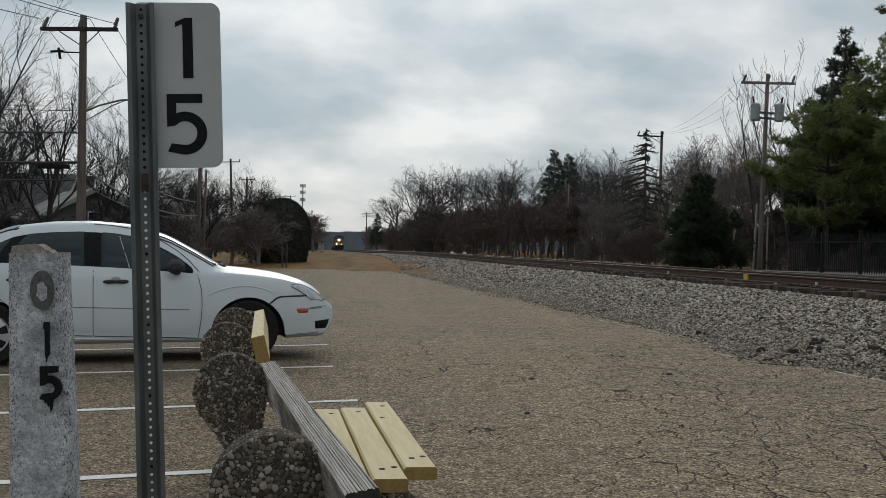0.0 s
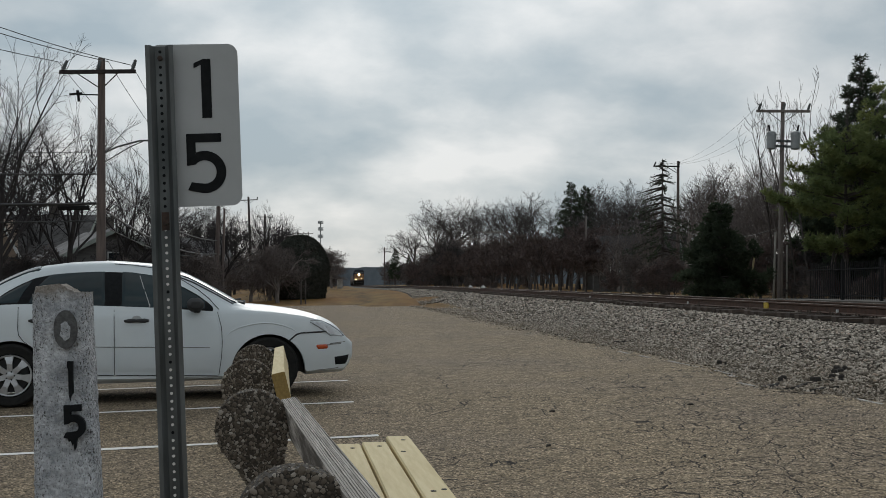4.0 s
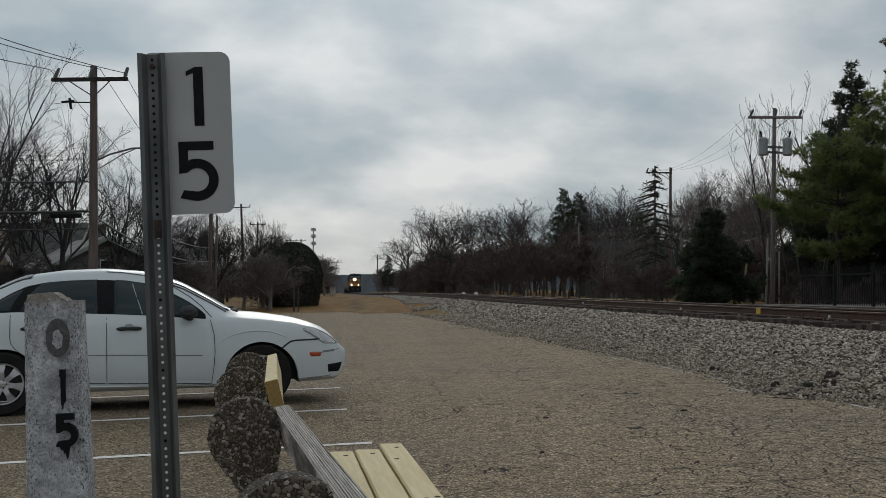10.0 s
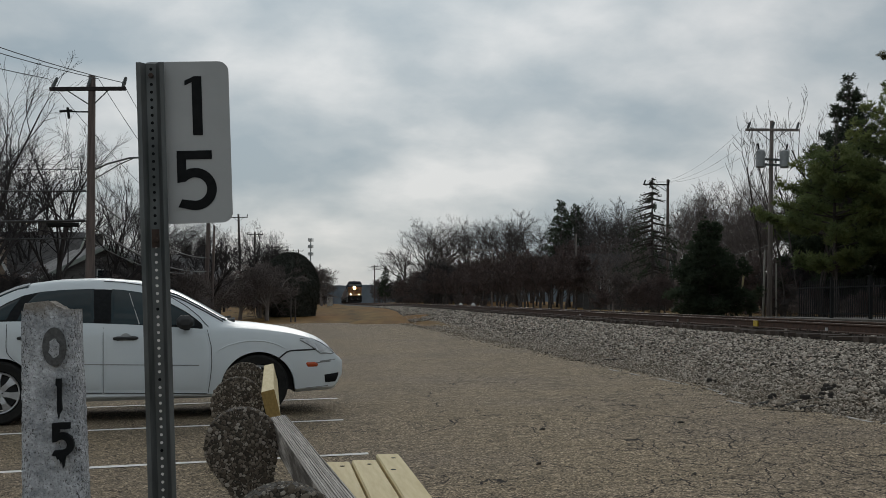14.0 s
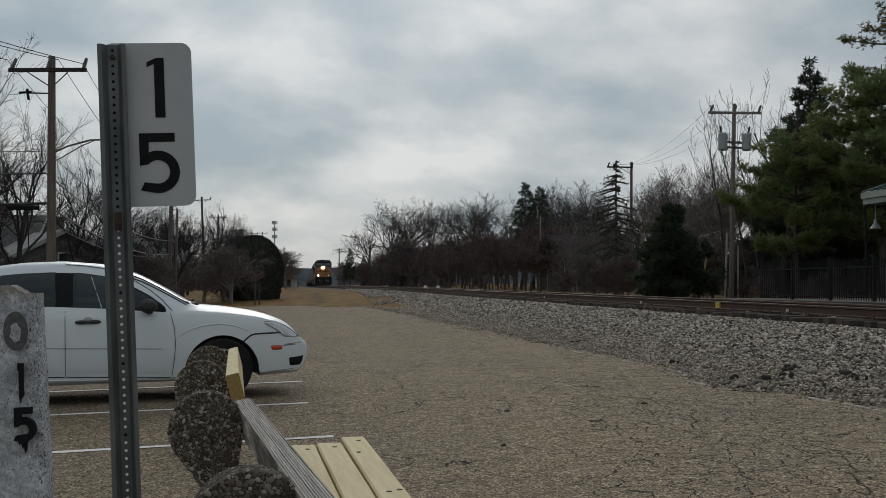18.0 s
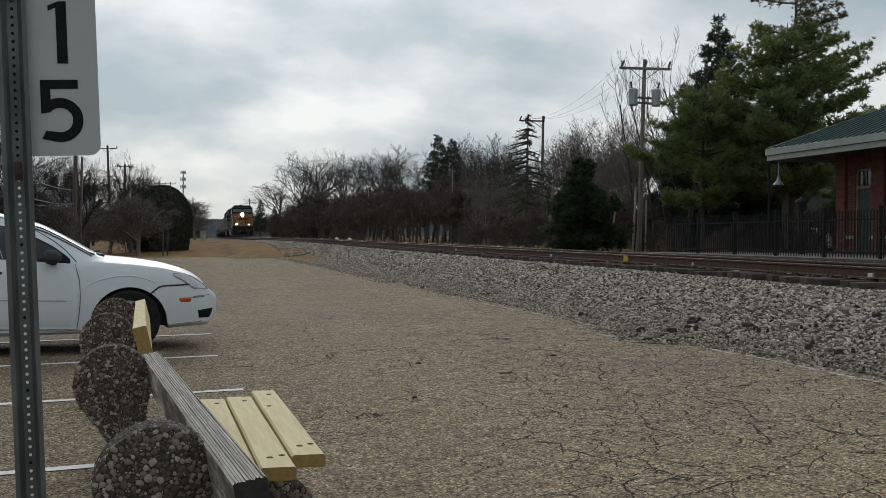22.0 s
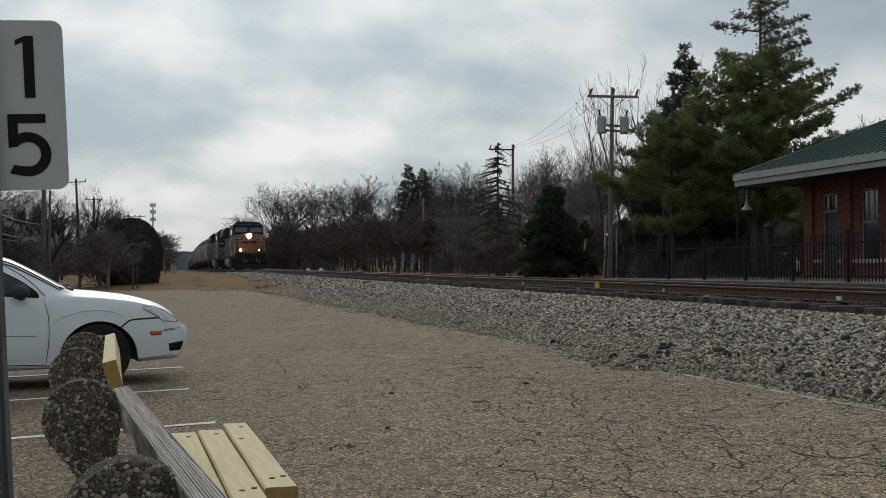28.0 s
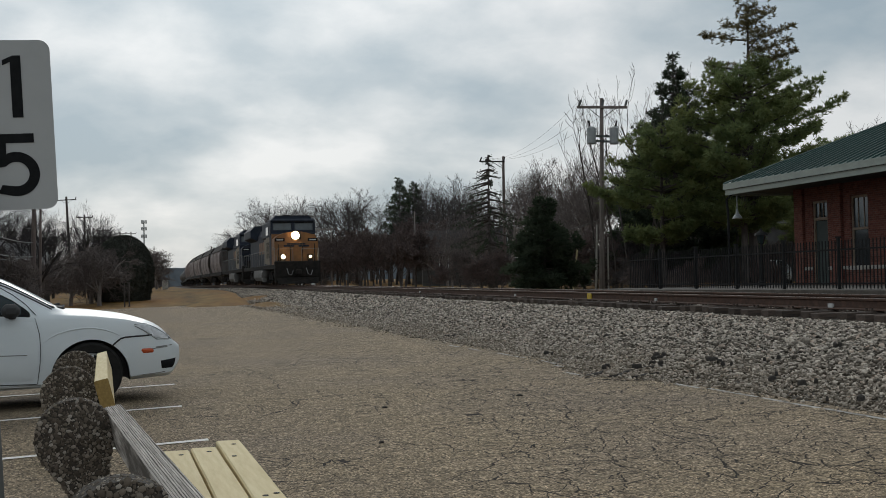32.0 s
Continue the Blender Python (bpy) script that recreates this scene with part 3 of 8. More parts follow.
def rail_x(y):
    """The track's centre line: straight, then bending gently to the right far off."""
    d = y - 187.0
    return 11.0 + 0.0355 * (d + math.hypot(d, 20.0)) / 2 - 0.02


def rail_z(y):
    """Height of the railheads."""
    if y < 85:
        return 0.73 + 0.0047 * y
    return 1.13 + 0.17 * (1 - math.exp(-(y - 85) / 60.0))


# ---------------------------------------------------------------- ground, lot, track bed
def smooth_step(a, b, v):
    t = max(0.0, min(1.0, (v - a) / (b - a)))
    return t * t * (3 - 2 * t)


def lot_edge(y):
    """Where the asphalt meets the foot of the ballast."""
    return float(np.interp(y, (4, 7.6, 8.4, 9.8, 11, 11.75, 12.7, 13.8, 15.9, 19.1, 23, 26.5, 32, 37, 43.5, 50, 58, 66, 75, 98, 150), (5.6, 5.57, 5.55, 5.45, 5.2, 4.9, 5.12, 5.37, 5.45, 5.47, 5.45, 5.6, 5.74, 5.86, 6.02, 6.05, 6.1, 6.25, 6.9, 8.0, 8.5)))


def terrain(x, y):
    low = ground_z(x) - 0.05 + 0.85 * smooth_step(62, 120, y) * smooth_step(-16, 3, x)
    high = rail_z(y) - 0.42
    xr = x - (rail_x(y) - 11.0)
    if y > 60:
        low = low + (high - low) * smooth_step(2, 9.0, xr)
    z = low if xr < 5.3 else low + (high - low) * smooth_step(5.3, 9.2, xr)
    z += 0.9 * smooth_step(95, 210, y) * smooth_step(14, 30, xr)
    return z + 0.02 * noise.noise((x * 0.25, y * 0.25, 0))


def build_ground():
    xs = sorted(set([-2500, -900, -400, -200, -120, -80] + list(range(-60, 6, 3)) + [5.3, 6, 7, 8, 9, 10, 11, 12, 13, 14, 16, 18, 21, 25, 30, 36, 44, 55, 70, 100, 160, 300, 900, 2500]))
    ys = sorted(set([-2000, -300, -80, -30, -10] + list(range(0, 130, 4)) + list(range(130, 420, 12)) + [450, 520, 650, 900, 1600, 3500]))
    v = [(x, y, terrain(x, y)) for y in ys for x in xs]
    n = len(xs)
    f = [(j * n + i, j * n + i + 1, (j + 1) * n + i + 1, (j + 1) * n + i) for j in range(len(ys) - 1) for i in range(n - 1)]
    g = Geo().add(v, f)
    thing("ground", "dry brown winter grass and bare earth", "ground", kind="structure", geo=g, mats="grass", smooth=True)


build_ground()


M["worn_paint"] = material("worn_edge_paint", (0.50, 0.48, 0.45), 0.85, second=(0.20, 0.18, 0.155), scale=14, contrast=0.6, spec=0.15)


def build_lot():
    rng = random.Random(3)
    v, f = [], []
    ys = [-12, -6, -2, 0, 2, 4, 6, 7, 8, 9, 10, 10.5, 11, 11.4, 11.75, 12.2, 12.7, 13.2, 14, 15, 17, 19, 21, 24, 26, 28, 30, 32, 36, 42, 48, 54, 60, 66]
    xs = [-30, -20, -14, -10, -7, -5, -3, -1, 1, 2.5, 4]
    n = len(xs) + 2
    for y in ys:
        edge = lot_edge(y) + rng.uniform(-0.03, 0.05)
        row = xs + [edge - 0.05, edge]
        for i, x in enumerate(row):
            v.append((x, y + (0.25 * math.sin(x * 1.3) if y == 66 else 0), ground_z(x) + 0.012 * noise.noise((x * 0.15, y * 0.15, 3)) * min(1, max(0, y - 14) / 6) - (0.06 if i == n - 1 else 0.010 if y < 13.3 else 0)))
    f = [(j * n + i, j * n + i + 1, (j + 1) * n + i + 1, (j + 1) * n + i) for j in range(len(ys) - 1) for i in range(n - 1)]
    lot = thing("parking_lot", "worn tan-grey asphalt parking lot with fine cracks", "parking lot", kind="structure", geo=Geo().add(v, f), mats="asphalt")
    # the worn top of the asphalt: exposed stones a few millimetres proud
    rs = np.random.RandomState(12)
    gx, gy = np.arange(-3.2, 5.5, 0.0135), np.arange(3.0, 13.35, 0.018)
    nx, ny = len(gx), len(gy)
    h = rs.uniform(-1, 1, (ny, nx))
    soft = (h + np.roll(h, 1, 0) + np.roll(h, 1, 1) + np.roll(np.roll(h, 1, 0), 1, 1)) / 2
    X, Y = np.meshgrid(gx, gy)
    X = X + rs.uniform(-0.004, 0.004, X.shape)
    Y = Y + rs.uniform(-0.005, 0.005, Y.shape)
    W = np.array([ground_z(q) for q in gx])[None, :] + 0.0015 * soft + 0.0014 * h - 0.001
    W = W - 0.10 * (X > np.array([lot_edge(q) for q in gy])[:, None] - 0.015)
    W[0], W[-1], W[:, 0], W[:, -1] = W[0] - 0.015, W[-1] - 0.015, W[:, 0] - 0.015, W[:, -1] - 0.015
    idx = np.arange(nx * ny).reshape(ny, nx)
    F = np.stack([idx[:-1, :-1], idx[:-1, 1:], idx[1:, 1:], idx[1:, :-1]], -1).reshape(-1, 4)
    me = bpy.data.meshes.new("worn_surface")
    me.vertices.add(nx * ny)
    me.vertices.foreach_set("co", np.stack([X, Y, W], -1).ravel())
    me.loops.add(F.size)
    me.loops.foreach_set("vertex_index", F.ravel())
    me.polygons.add(len(F))
    me.polygons.foreach_set("loop_start", np.arange(0, F.size, 4))
    me.update(calc_edges=True)
    me.materials.append(M["asphalt"])
    top = part("worn_surface", me, None, lot)
    tagged(top, "rough worn asphalt with exposed stones", kind="stuff")
    # painted stall lines, turned a little against the track
    a = math.atan(0.165)
    for k, (x0, x1) in enumerate(((-7.0, 0.55), (-7.0, 0.578), (-7.0, 0.50), (-7.0, 0.535))):
        y_end = 8.72 + 2.55 * (k - 1)
        g = Geo()
        m = 24
        pts = []
        for i in range(m + 1):
            x = x0 + (x1 - x0) * i / m
            w = 0.050 + 0.006 * math.sin(i * 2.1 + k)
            y = y_end + (x - x1) * math.tan(a)
            pts.append((x, y - w, ground_z(x) + 0.0028))
            pts.append((x, y + w, ground_z(x) + 0.0028))
        g.add(pts, [(2 * i, 2 * i + 2, 2 * i + 3, 2 * i + 1) for i in range(m)])
        part("stall_line", g, "paint", lot, "worn white painted stall line")
    # pale painted edge line along the ballast, mostly worn away
    g = Geo()
    y = 2.0
    while y < 18:
        ln = rng.uniform(0.25, 0.9)
        if rng.random() < 0.93 and not 10.7 < y + ln / 2 < 11.9:
            x = min(lot_edge(y + ln / 2) - 0.12, 5.30 - 0.02 * max(0, y - 10)) + 0.008 * math.sin(y * 3)
            lift = 0.0025 if y < 13.3 else 0.006
            g.add([(x + q, v, ground_z(x) + lift + (0.012 * noise.noise((x * 0.15, v * 0.15, 3)) * min(1, max(0, v - 14) / 6))) for q, v in ((-0.03, y), (0.03, y), (0.03, y + ln), (-0.026, y + ln))], [(0, 1, 2, 3)])
        y += ln + rng.uniform(0.0, 0.08)
    part("edge_line", g, "worn_paint", lot, "worn pale edge line")


build_lot()


def bed_profile(y):
    """Cross-section of the ballast, x relative to the straight track at 11 m."""
    zr = rail_z(y)
    x0 = lot_edge(y)
    e = ground_z(x0) - 0.012
    w = 8.9 - x0
    rows = [(x0 - 0.12, e - 0.10), (x0, e), (x0 + w * 0.28, e + 0.10), (x0 + w * 0.65, e + (zr - e) * 0.42), (8.9, zr - 0.30), (9.6, zr - 0.31), (10.2, zr - 0.25), (11.0, zr - 0.21), (11.8, zr - 0.19), (12.6, zr - 0.2), (13.6, zr - 0.42), (14.3, zr - 0.5)]
    if y > 58:
        lift = min(1.0, (y - 58) / 8)
        off = rail_x(y) - 11.0
        rows = [(x, z + lift * max(0.0, terrain(x + off, y) + (0.03 if i else -0.08) - z)) for i, (x, z) in enumerate(rows)]
    return rows


def bed_height(x, y):
    pr = bed_profile(y)
    for (x0, z0), (x1, z1) in zip(pr, pr[1:]):
        if x0 <= x <= x1:
            return z0 + (z1 - z0) * (x - x0) / (x1 - x0)
    return pr[-1][1]


def build_ballast():
    v, f = [], []
    ys = sorted(list(range(-40, 6, 3)) + [6 + 0.5 * i for i in range(60)] + list(range(36, 60, 3)) + list(range(60, 760, 8)))
    n = len(bed_profile(0))
    for y in ys:
        for x, z in bed_profile(y):
            v.append((x + rail_x(y) - 11.0, y, z - 0.012 + 0.015 * noise.noise((x * 2, y * 2, 1))))
    for j in range(len(ys) - 1):
        for i in range(n - 1):
            f.append((j * n + i, j * n + i + 1, (j + 1) * n + i + 1, (j + 1) * n + i))
    bed = thing("ballast_bed", "grey crushed-stone track ballast sloping down to the lot, its bed darkened as gap shade", "ballast", kind="structure", geo=Geo().add(v, f), mats="ballast")
    # loose stones on the near slope and shoulder
    rs = np.random.RandomState(5)
    base = np.array([(-1, -1, -0.6), (1, -1, -0.6), (1, 1, -0.6), (-1, 1, -0.6), (-0.7, -0.7, 0.65), (0.75, -0.6, 0.6), (0.65, 0.75, 0.7), (-0.7, 0.6, 0.6)])
    quads = np.array([(0, 3, 2, 1), (4, 5, 6, 7), (0, 1, 5, 4), (1, 2, 6, 5), (2, 3, 7, 6), (3, 0, 4, 7)])
    places = []
    for y0, y1, x0, x1, count, size in ((5.5, 12, None, 9.5, 27000, 0.0175), (12, 20, None, 9.5, 33000, 0.0175), (20, 34, None, 9.5, 40000, 0.0190), (34, 62, None, 9.5, 30000, 0.0275), (6, 40, 10.4, 11.6, 5000, 0.034), (6, 40, 11.9, 13.4, 3000, 0.04), (62, 115, None, 9.7, 15000, 0.036)):
        px, py = rs.uniform(0, 1, count), rs.uniform(y0, y1, count)
        for u, b in zip(px, py):
            xa = lot_edge(b) + 0.02 if x0 is None else x0
            places.append((xa + (x1 - xa) * u, b, size * (0.62 + 0.43 * min(1, u * 2.2) if x0 is None else 1)))
    # a scatter run out over the edge of the lot
    for _ in range(800):
        b = rs.uniform(6, 36)
        places.append((lot_edge(b) - abs(rs.normal(0, 0.13)), b, 0.012))
    for _ in range(1500):
        b = rs.uniform(27, 64)
        places.append((lot_edge(b) - abs(rs.normal(0, 0.28)), b, 0.018))
    n = len(places)
    P = np.array(places)
    dens = np.array([noise.noise((p[0] * 0.9, p[1] * 0.9, 7)) for p in places])
    Z = np.array([bed_height(p[0], p[1]) if p[0] > lot_edge(p[1]) else ground_z(p[0]) for p in places])
    S = P[:, 2] * rs.uniform(0.55, 1.55, n) * (1 + 0.25 * dens)
    ang = rs.uniform(0, 2 * np.pi, n)
    tilt = rs.normal(0, 0.35, (n, 2))
    shape = base[None] * rs.uniform(0.65, 1.3, (n, 8, 3)) * S[:, None, None] * np.array([1.15, 0.85, 0.75])
    ca, sa = np.cos(ang)[:, None], np.sin(ang)[:, None]
    X = shape[:, :, 0] * ca - shape[:, :, 1] * sa
    Y = shape[:, :, 0] * sa + shape[:, :, 1] * ca
    W = shape[:, :, 2] + tilt[:, :1] * X + tilt[:, 1:] * Y
    V = np.stack([X + P[:, :1], Y + P[:, 1:2], W + (Z + S * rs.uniform(-0.1, 0.8, n))[:, None]], -1).reshape(-1, 3)
    F = (quads[None] + 8 * np.arange(n)[:, None, None]).reshape(-1, 4)
    me = bpy.data.meshes.new("ballast_stones")
    me.vertices.add(len(V))
    me.vertices.foreach_set("co", V.ravel())
    me.loops.add(F.size)
    me.loops.foreach_set("vertex_index", F.ravel())
    me.polygons.add(len(F))
    me.polygons.foreach_set("loop_start", np.arange(0, F.size, 4))
    me.update(calc_edges=True)
    me.materials.append(M["stone"])
    ob = new("loose_stones", me)
    ob.parent = bed
    tagged(ob, "loose angular grey, tan and dark ballast stones", kind="stuff")


def island_stone():
    """Crushed stone whose tone differs from piece to piece."""
    m = material("crushed_stone", (0.30, 0.29, 0.275), 0.95, scale=30, contrast=0.3, bump=0.4, bump_scale=90, spec=0.15)
    n, l = m.node_tree.nodes, m.node_tree.links
    b = n["Principled BSDF"]
    gi = n.new("ShaderNodeNewGeometry")
    cr = n.new("ShaderNodeValToRGB")
    for i, (p, c) in enumerate(((0.0, (0.036, 0.031, 0.026)), (0.32, (0.145, 0.124, 0.101)), (0.64, (0.350, 0.307, 0.258)), (0.9, (0.61, 0.545, 0.468)), (1.0, (0.42, 0.32, 0.25)))):
        e = cr.color_ramp.elements[i] if i < 2 else cr.color_ramp.elements.new(p)
        e.position, e.color = p, (*c, 1)
    l.new(gi.outputs["Random Per Island"], cr.inputs[0])
    # tan fines washed over the stones along the lot
    tc = n.new("ShaderNodeTexCoord")
    sx = n.new("ShaderNodeSeparateXYZ")
    l.new(tc.outputs["Object"], sx.inputs[0])
    blur = n.new("ShaderNodeTexNoise")
    blur.inputs["Scale"].default_value, blur.inputs["Detail"].default_value = 0.9, 5
    l.new(tc.outputs["Object"], blur.inputs["Vector"])
    edge = n.new("ShaderNodeMath")
    edge.operation = "MULTIPLY_ADD"
    edge.inputs[1].default_value = 2.6
    l.new(blur.outputs[0], edge.inputs[0])
    l.new(sx.outputs[0], edge.inputs[2])
    er = n.new("ShaderNodeMapRange")
    er.inputs[1].default_value, er.inputs[2].default_value, er.inputs[3].default_value, er.inputs[4].default_value = 6.5, 8.4, 0.36, 0.0
    l.new(edge.outputs[0], er.inputs[0])
    fines = n.new("ShaderNodeMix")
    fines.data_type = "RGBA"
    fines.inputs[7].default_value = (0.285, 0.228, 0.165, 1)
    l.new(er.outputs[0], fines.inputs[0])
    l.new(cr.outputs[0], fines.inputs[6])
    l.new(fines.outputs[2], b.inputs["Base Color"])
    return m


M["stone"] = island_stone()
build_ballast()


def build_track():
    track = thing("railway_track", "single rusty railway track on dark timber ties", "railway track", kind="structure")
    prof = [(-0.07, 0.0), (0.07, 0.0), (0.07, 0.012), (0.012, 0.03), (0.009, 0.125), (0.036, 0.14), (0.036, 0.165), (0.03, 0.172), (-0.03, 0.172), (-0.036, 0.165), (-0.036, 0.14), (-0.009, 0.125), (-0.012, 0.03), (-0.07, 0.012)]
    ys = list(range(-40, 160, 8)) + list(range(160, 761, 10))
    n = len(prof)
    for side, nm in ((-0.7525, "rail"), (0.7525, "rail")):
        g = Geo()
        vs = [(rail_x(y) + side + px, y, rail_z(y) - 0.172 + pz) for y in ys for px, pz in prof]
        for j in range(len(ys) - 1):
            for i in range(n):
                i2 = (i + 1) % n
                g.f.append((j * n + i, j * n + i2, (j + 1) * n + i2, (j + 1) * n + i))
                g.m.append(1 if i == 7 else 0)
        g.v = vs
        part(nm, g, ["rail", "railtop"], track, "rusty steel rail with a worn head")
    tie = Geo().box(-1.3, -0.115, -0.17, 1.3, 0.115, 0.0, bev=0.012)
    tie.box(-0.85, -0.09, 0.0, -0.65, 0.09, 0.014).box(0.65, -0.09, 0.0, 0.85, 0.09, 0.014)
    for sx in (-0.84, -0.665, 0.665, 0.84):
        for sy in (-0.06, 0.06):
            tie.box(sx - 0.012, sy - 0.012, 0.014, sx + 0.012, sy + 0.012, 0.05)
    me = tie.mesh("tie", ["tie"])
    rng = random.Random(8)
    for i in range(170):
        y = 5 + i * 0.5
        part("tie", me, None, track, at=pose(rail_x(y) + rng.uniform(-0.12, 0.12), y, rail_z(y) - 0.186 - rng.random() ** 2 * 0.03, 0, rng.uniform(-0.4, 0.4), rng.uniform(-2.2, 2.2)))
    far = Geo()
    for i in range(700):
        y = 90 + i * 0.95
        if y < 755:
            far.box(rail_x(y) - 1.3, y - 0.12, rail_z(y) - 0.35, rail_x(y) + 1.3, y + 0.12, rail_z(y) - 0.18)
    for i in range(40):
        y = -15 + i * 0.5
        far.box(rail_x(y) - 1.3, y - 0.12, rail_z(y) - 0.35, rail_x(y) + 1.3, y + 0.12, rail_z(y) - 0.184)
    ob = part("far_ties", far, "tie", track)
    tagged(ob, "dark timber ties farther along the track", kind="stuff")
    # yellow and white marks on the near rail's web
    for y, m, w in ((24.3, "yellow", 0.11), (15.0, "mailbox", 0.06), (20.9, "mailbox", 0.03), (29.5, "mailbox", 0.035), (40.0, "mailbox", 0.04)):
        g = Geo().box(9.0 + 1.2, y - w, rail_z(y) - 0.15, 10.236, y + w, rail_z(y) - (0.02 if m == "yellow" else 0.09), bev=0.003)
        part("rail_mark", g, m, track, "yellow marker clamped to the rail" if m == "yellow" else "small white mark on the rail")


build_track()


# ---------------------------------------------------------------- trees
def grow(rng, height, trunk_r, first, spread, levels, counts, up=0.35, wander=0.25, shrink=0.62, lean=0.0, fork=(28, 62), bole=0.72, reach=None):
    """Segments of a bare tree, level by level: (start, end, radius at start, radius at end, level)."""
    segs = []

    def limb(p, d, length, r, level):
        n = 5 if level == 0 else 4 if level < 3 else 2 if level < levels - 1 else 1
        pts = [p]
        for i in range(n):
            w = wander * (0.35 if level == 0 else 1)
            d = (d + Vector((rng.gauss(0, w), rng.gauss(0, w), rng.gauss(0, w) + up * 0.3 * (level > 0)))).normalized()
            q = pts[-1] + d * (length / n)
            k0, k1 = 1 - 0.62 * i / n, 1 - 0.62 * (i + 1) / n
            segs.append((pts[-1], q, r * k0, r * k1, level))
            pts.append(q)
        if level + 1 >= levels:
            return
        c = counts[level]
        for k in range(c):
            t = (first if level == 0 else 0.2) + (1 - (first if level == 0 else 0.2)) * (k + rng.uniform(0.2, 0.9)) / c
            i = min(n - 1, int(t * n))
            b = pts[i].lerp(pts[i + 1], t * n - i)
            side = Vector((rng.gauss(0, 1), rng.gauss(0, 1), rng.gauss(0, 0.5)))
            side = (side - d * side.dot(d)).normalized()
            a = radians(rng.uniform(*fork))
            nd = (d * math.cos(a) + side * math.sin(a) * spread + Vector((0, 0, up * 0.4))).normalized()
            limb(b, nd, length * (reach if reach and level == 0 else shrink) * rng.uniform(0.65, 1.1) * (1.15 - 0.5 * t), r * (0.62 if level else 0.5) * (1 - 0.5 * t), level + 1)

    limb(Vector((0, 0, -0.15)), Vector((lean, 0, 1)).normalized(), height * bole, trunk_r, 0)
    return segs


def seg_mesh(name, segs, sides, mat, floor=0.0):
    """Tapered bars for all segments in one mesh."""
    A = np.array([s[0] for s in segs])
    B = np.array([s[1] for s in segs])
    R0 = np.maximum(np.array([s[2] for s in segs]), floor)
    R1 = np.maximum(np.array([s[3] for s in segs]), floor)
    D = B - A
    D /= np.linalg.norm(D, axis=1)[:, None] + 1e-9
    ref = np.where(np.abs(D[:, 2:3]) < 0.9, np.array([[0.0, 0.0, 1.0]]), np.array([[1.0, 0.0, 0.0]]))
    U = np.cross(D, ref)
    U /= np.linalg.norm(U, axis=1)[:, None] + 1e-9
    W = np.cross(D, U)
    n = len(segs)
    V = np.zeros((n, 2 * sides, 3))
    for k in range(sides):
        w = 2 * np.pi * k / sides
        o = U * np.cos(w) + W * np.sin(w)
        V[:, k] = A + o * R0[:, None]
        V[:, sides + k] = B + o * R1[:, None]
    F = np.array([(k, (k + 1) % sides, sides + (k + 1) % sides, sides + k) for k in range(sides)])
    F = (F[None] + 2 * sides * np.arange(n)[:, None, None]).reshape(-1, 4)
    me = bpy.data.meshes.new(name)
    me.vertices.add(n * 2 * sides)
    me.vertices.foreach_set("co", V.ravel())
    me.loops.add(F.size)
    me.loops.foreach_set("vertex_index", F.ravel())
    me.polygons.add(len(F))
    me.polygons.foreach_set("loop_start", np.arange(0, F.size, 4))
    me.polygons.foreach_set("use_smooth", [True] * len(F))
    me.update(calc_edges=True)
    me.materials.append(M[mat])
    return me


def bare_tree(seed, name, label, category, mat="twig", bark="bark", floor=0.012, **kw):
    segs = grow(random.Random(seed), **kw)
    k = kw["height"] / max(s[1].z for s in segs)
    segs = [(a * k, b * k, r0 * k, r1 * k, v) for a, b, r0, r1, v in segs]
    ob = thing(name, label, category)
    part("trunk", seg_mesh("trunk", [s for s in segs if s[4] < 2], 7, bark), None, ob)
    part("crown", seg_mesh("crown", [s for s in segs if s[4] >= 2], 3, mat, floor), None, ob, "bare twiggy crown")
    return ob


def needles(tufts, mat, rng, size):
    """Tufts of flat pointed blades."""
    V, F = [], []
    for c, d, s in tufts:
        for k in range(13):
            a = Vector((rng.gauss(0, 1), rng.gauss(0, 1), rng.gauss(0, 0.7)))
            a = (a.normalized() * 0.9 + d * 0.7).normalized()
            b = a.cross(Vector((rng.gauss(0, 1), rng.gauss(0, 1), rng.gauss(0, 1)))).normalized()
            l, w = s * size * rng.uniform(0.5, 1.05), s * size * 0.055
            o = len(V)
            V += [c - b * w, c + b * w, c + a * l * 0.6 + b * w * 0.9, c + a * l, c + a * l * 0.6 - b * w * 0.9]
            F.append((o, o + 1, o + 2, o + 3, o + 4))
    me = bpy.data.meshes.new("needles")
    me.from_pydata([tuple(v) for v in V], [], F)
    me.materials.append(M[mat])
    return me


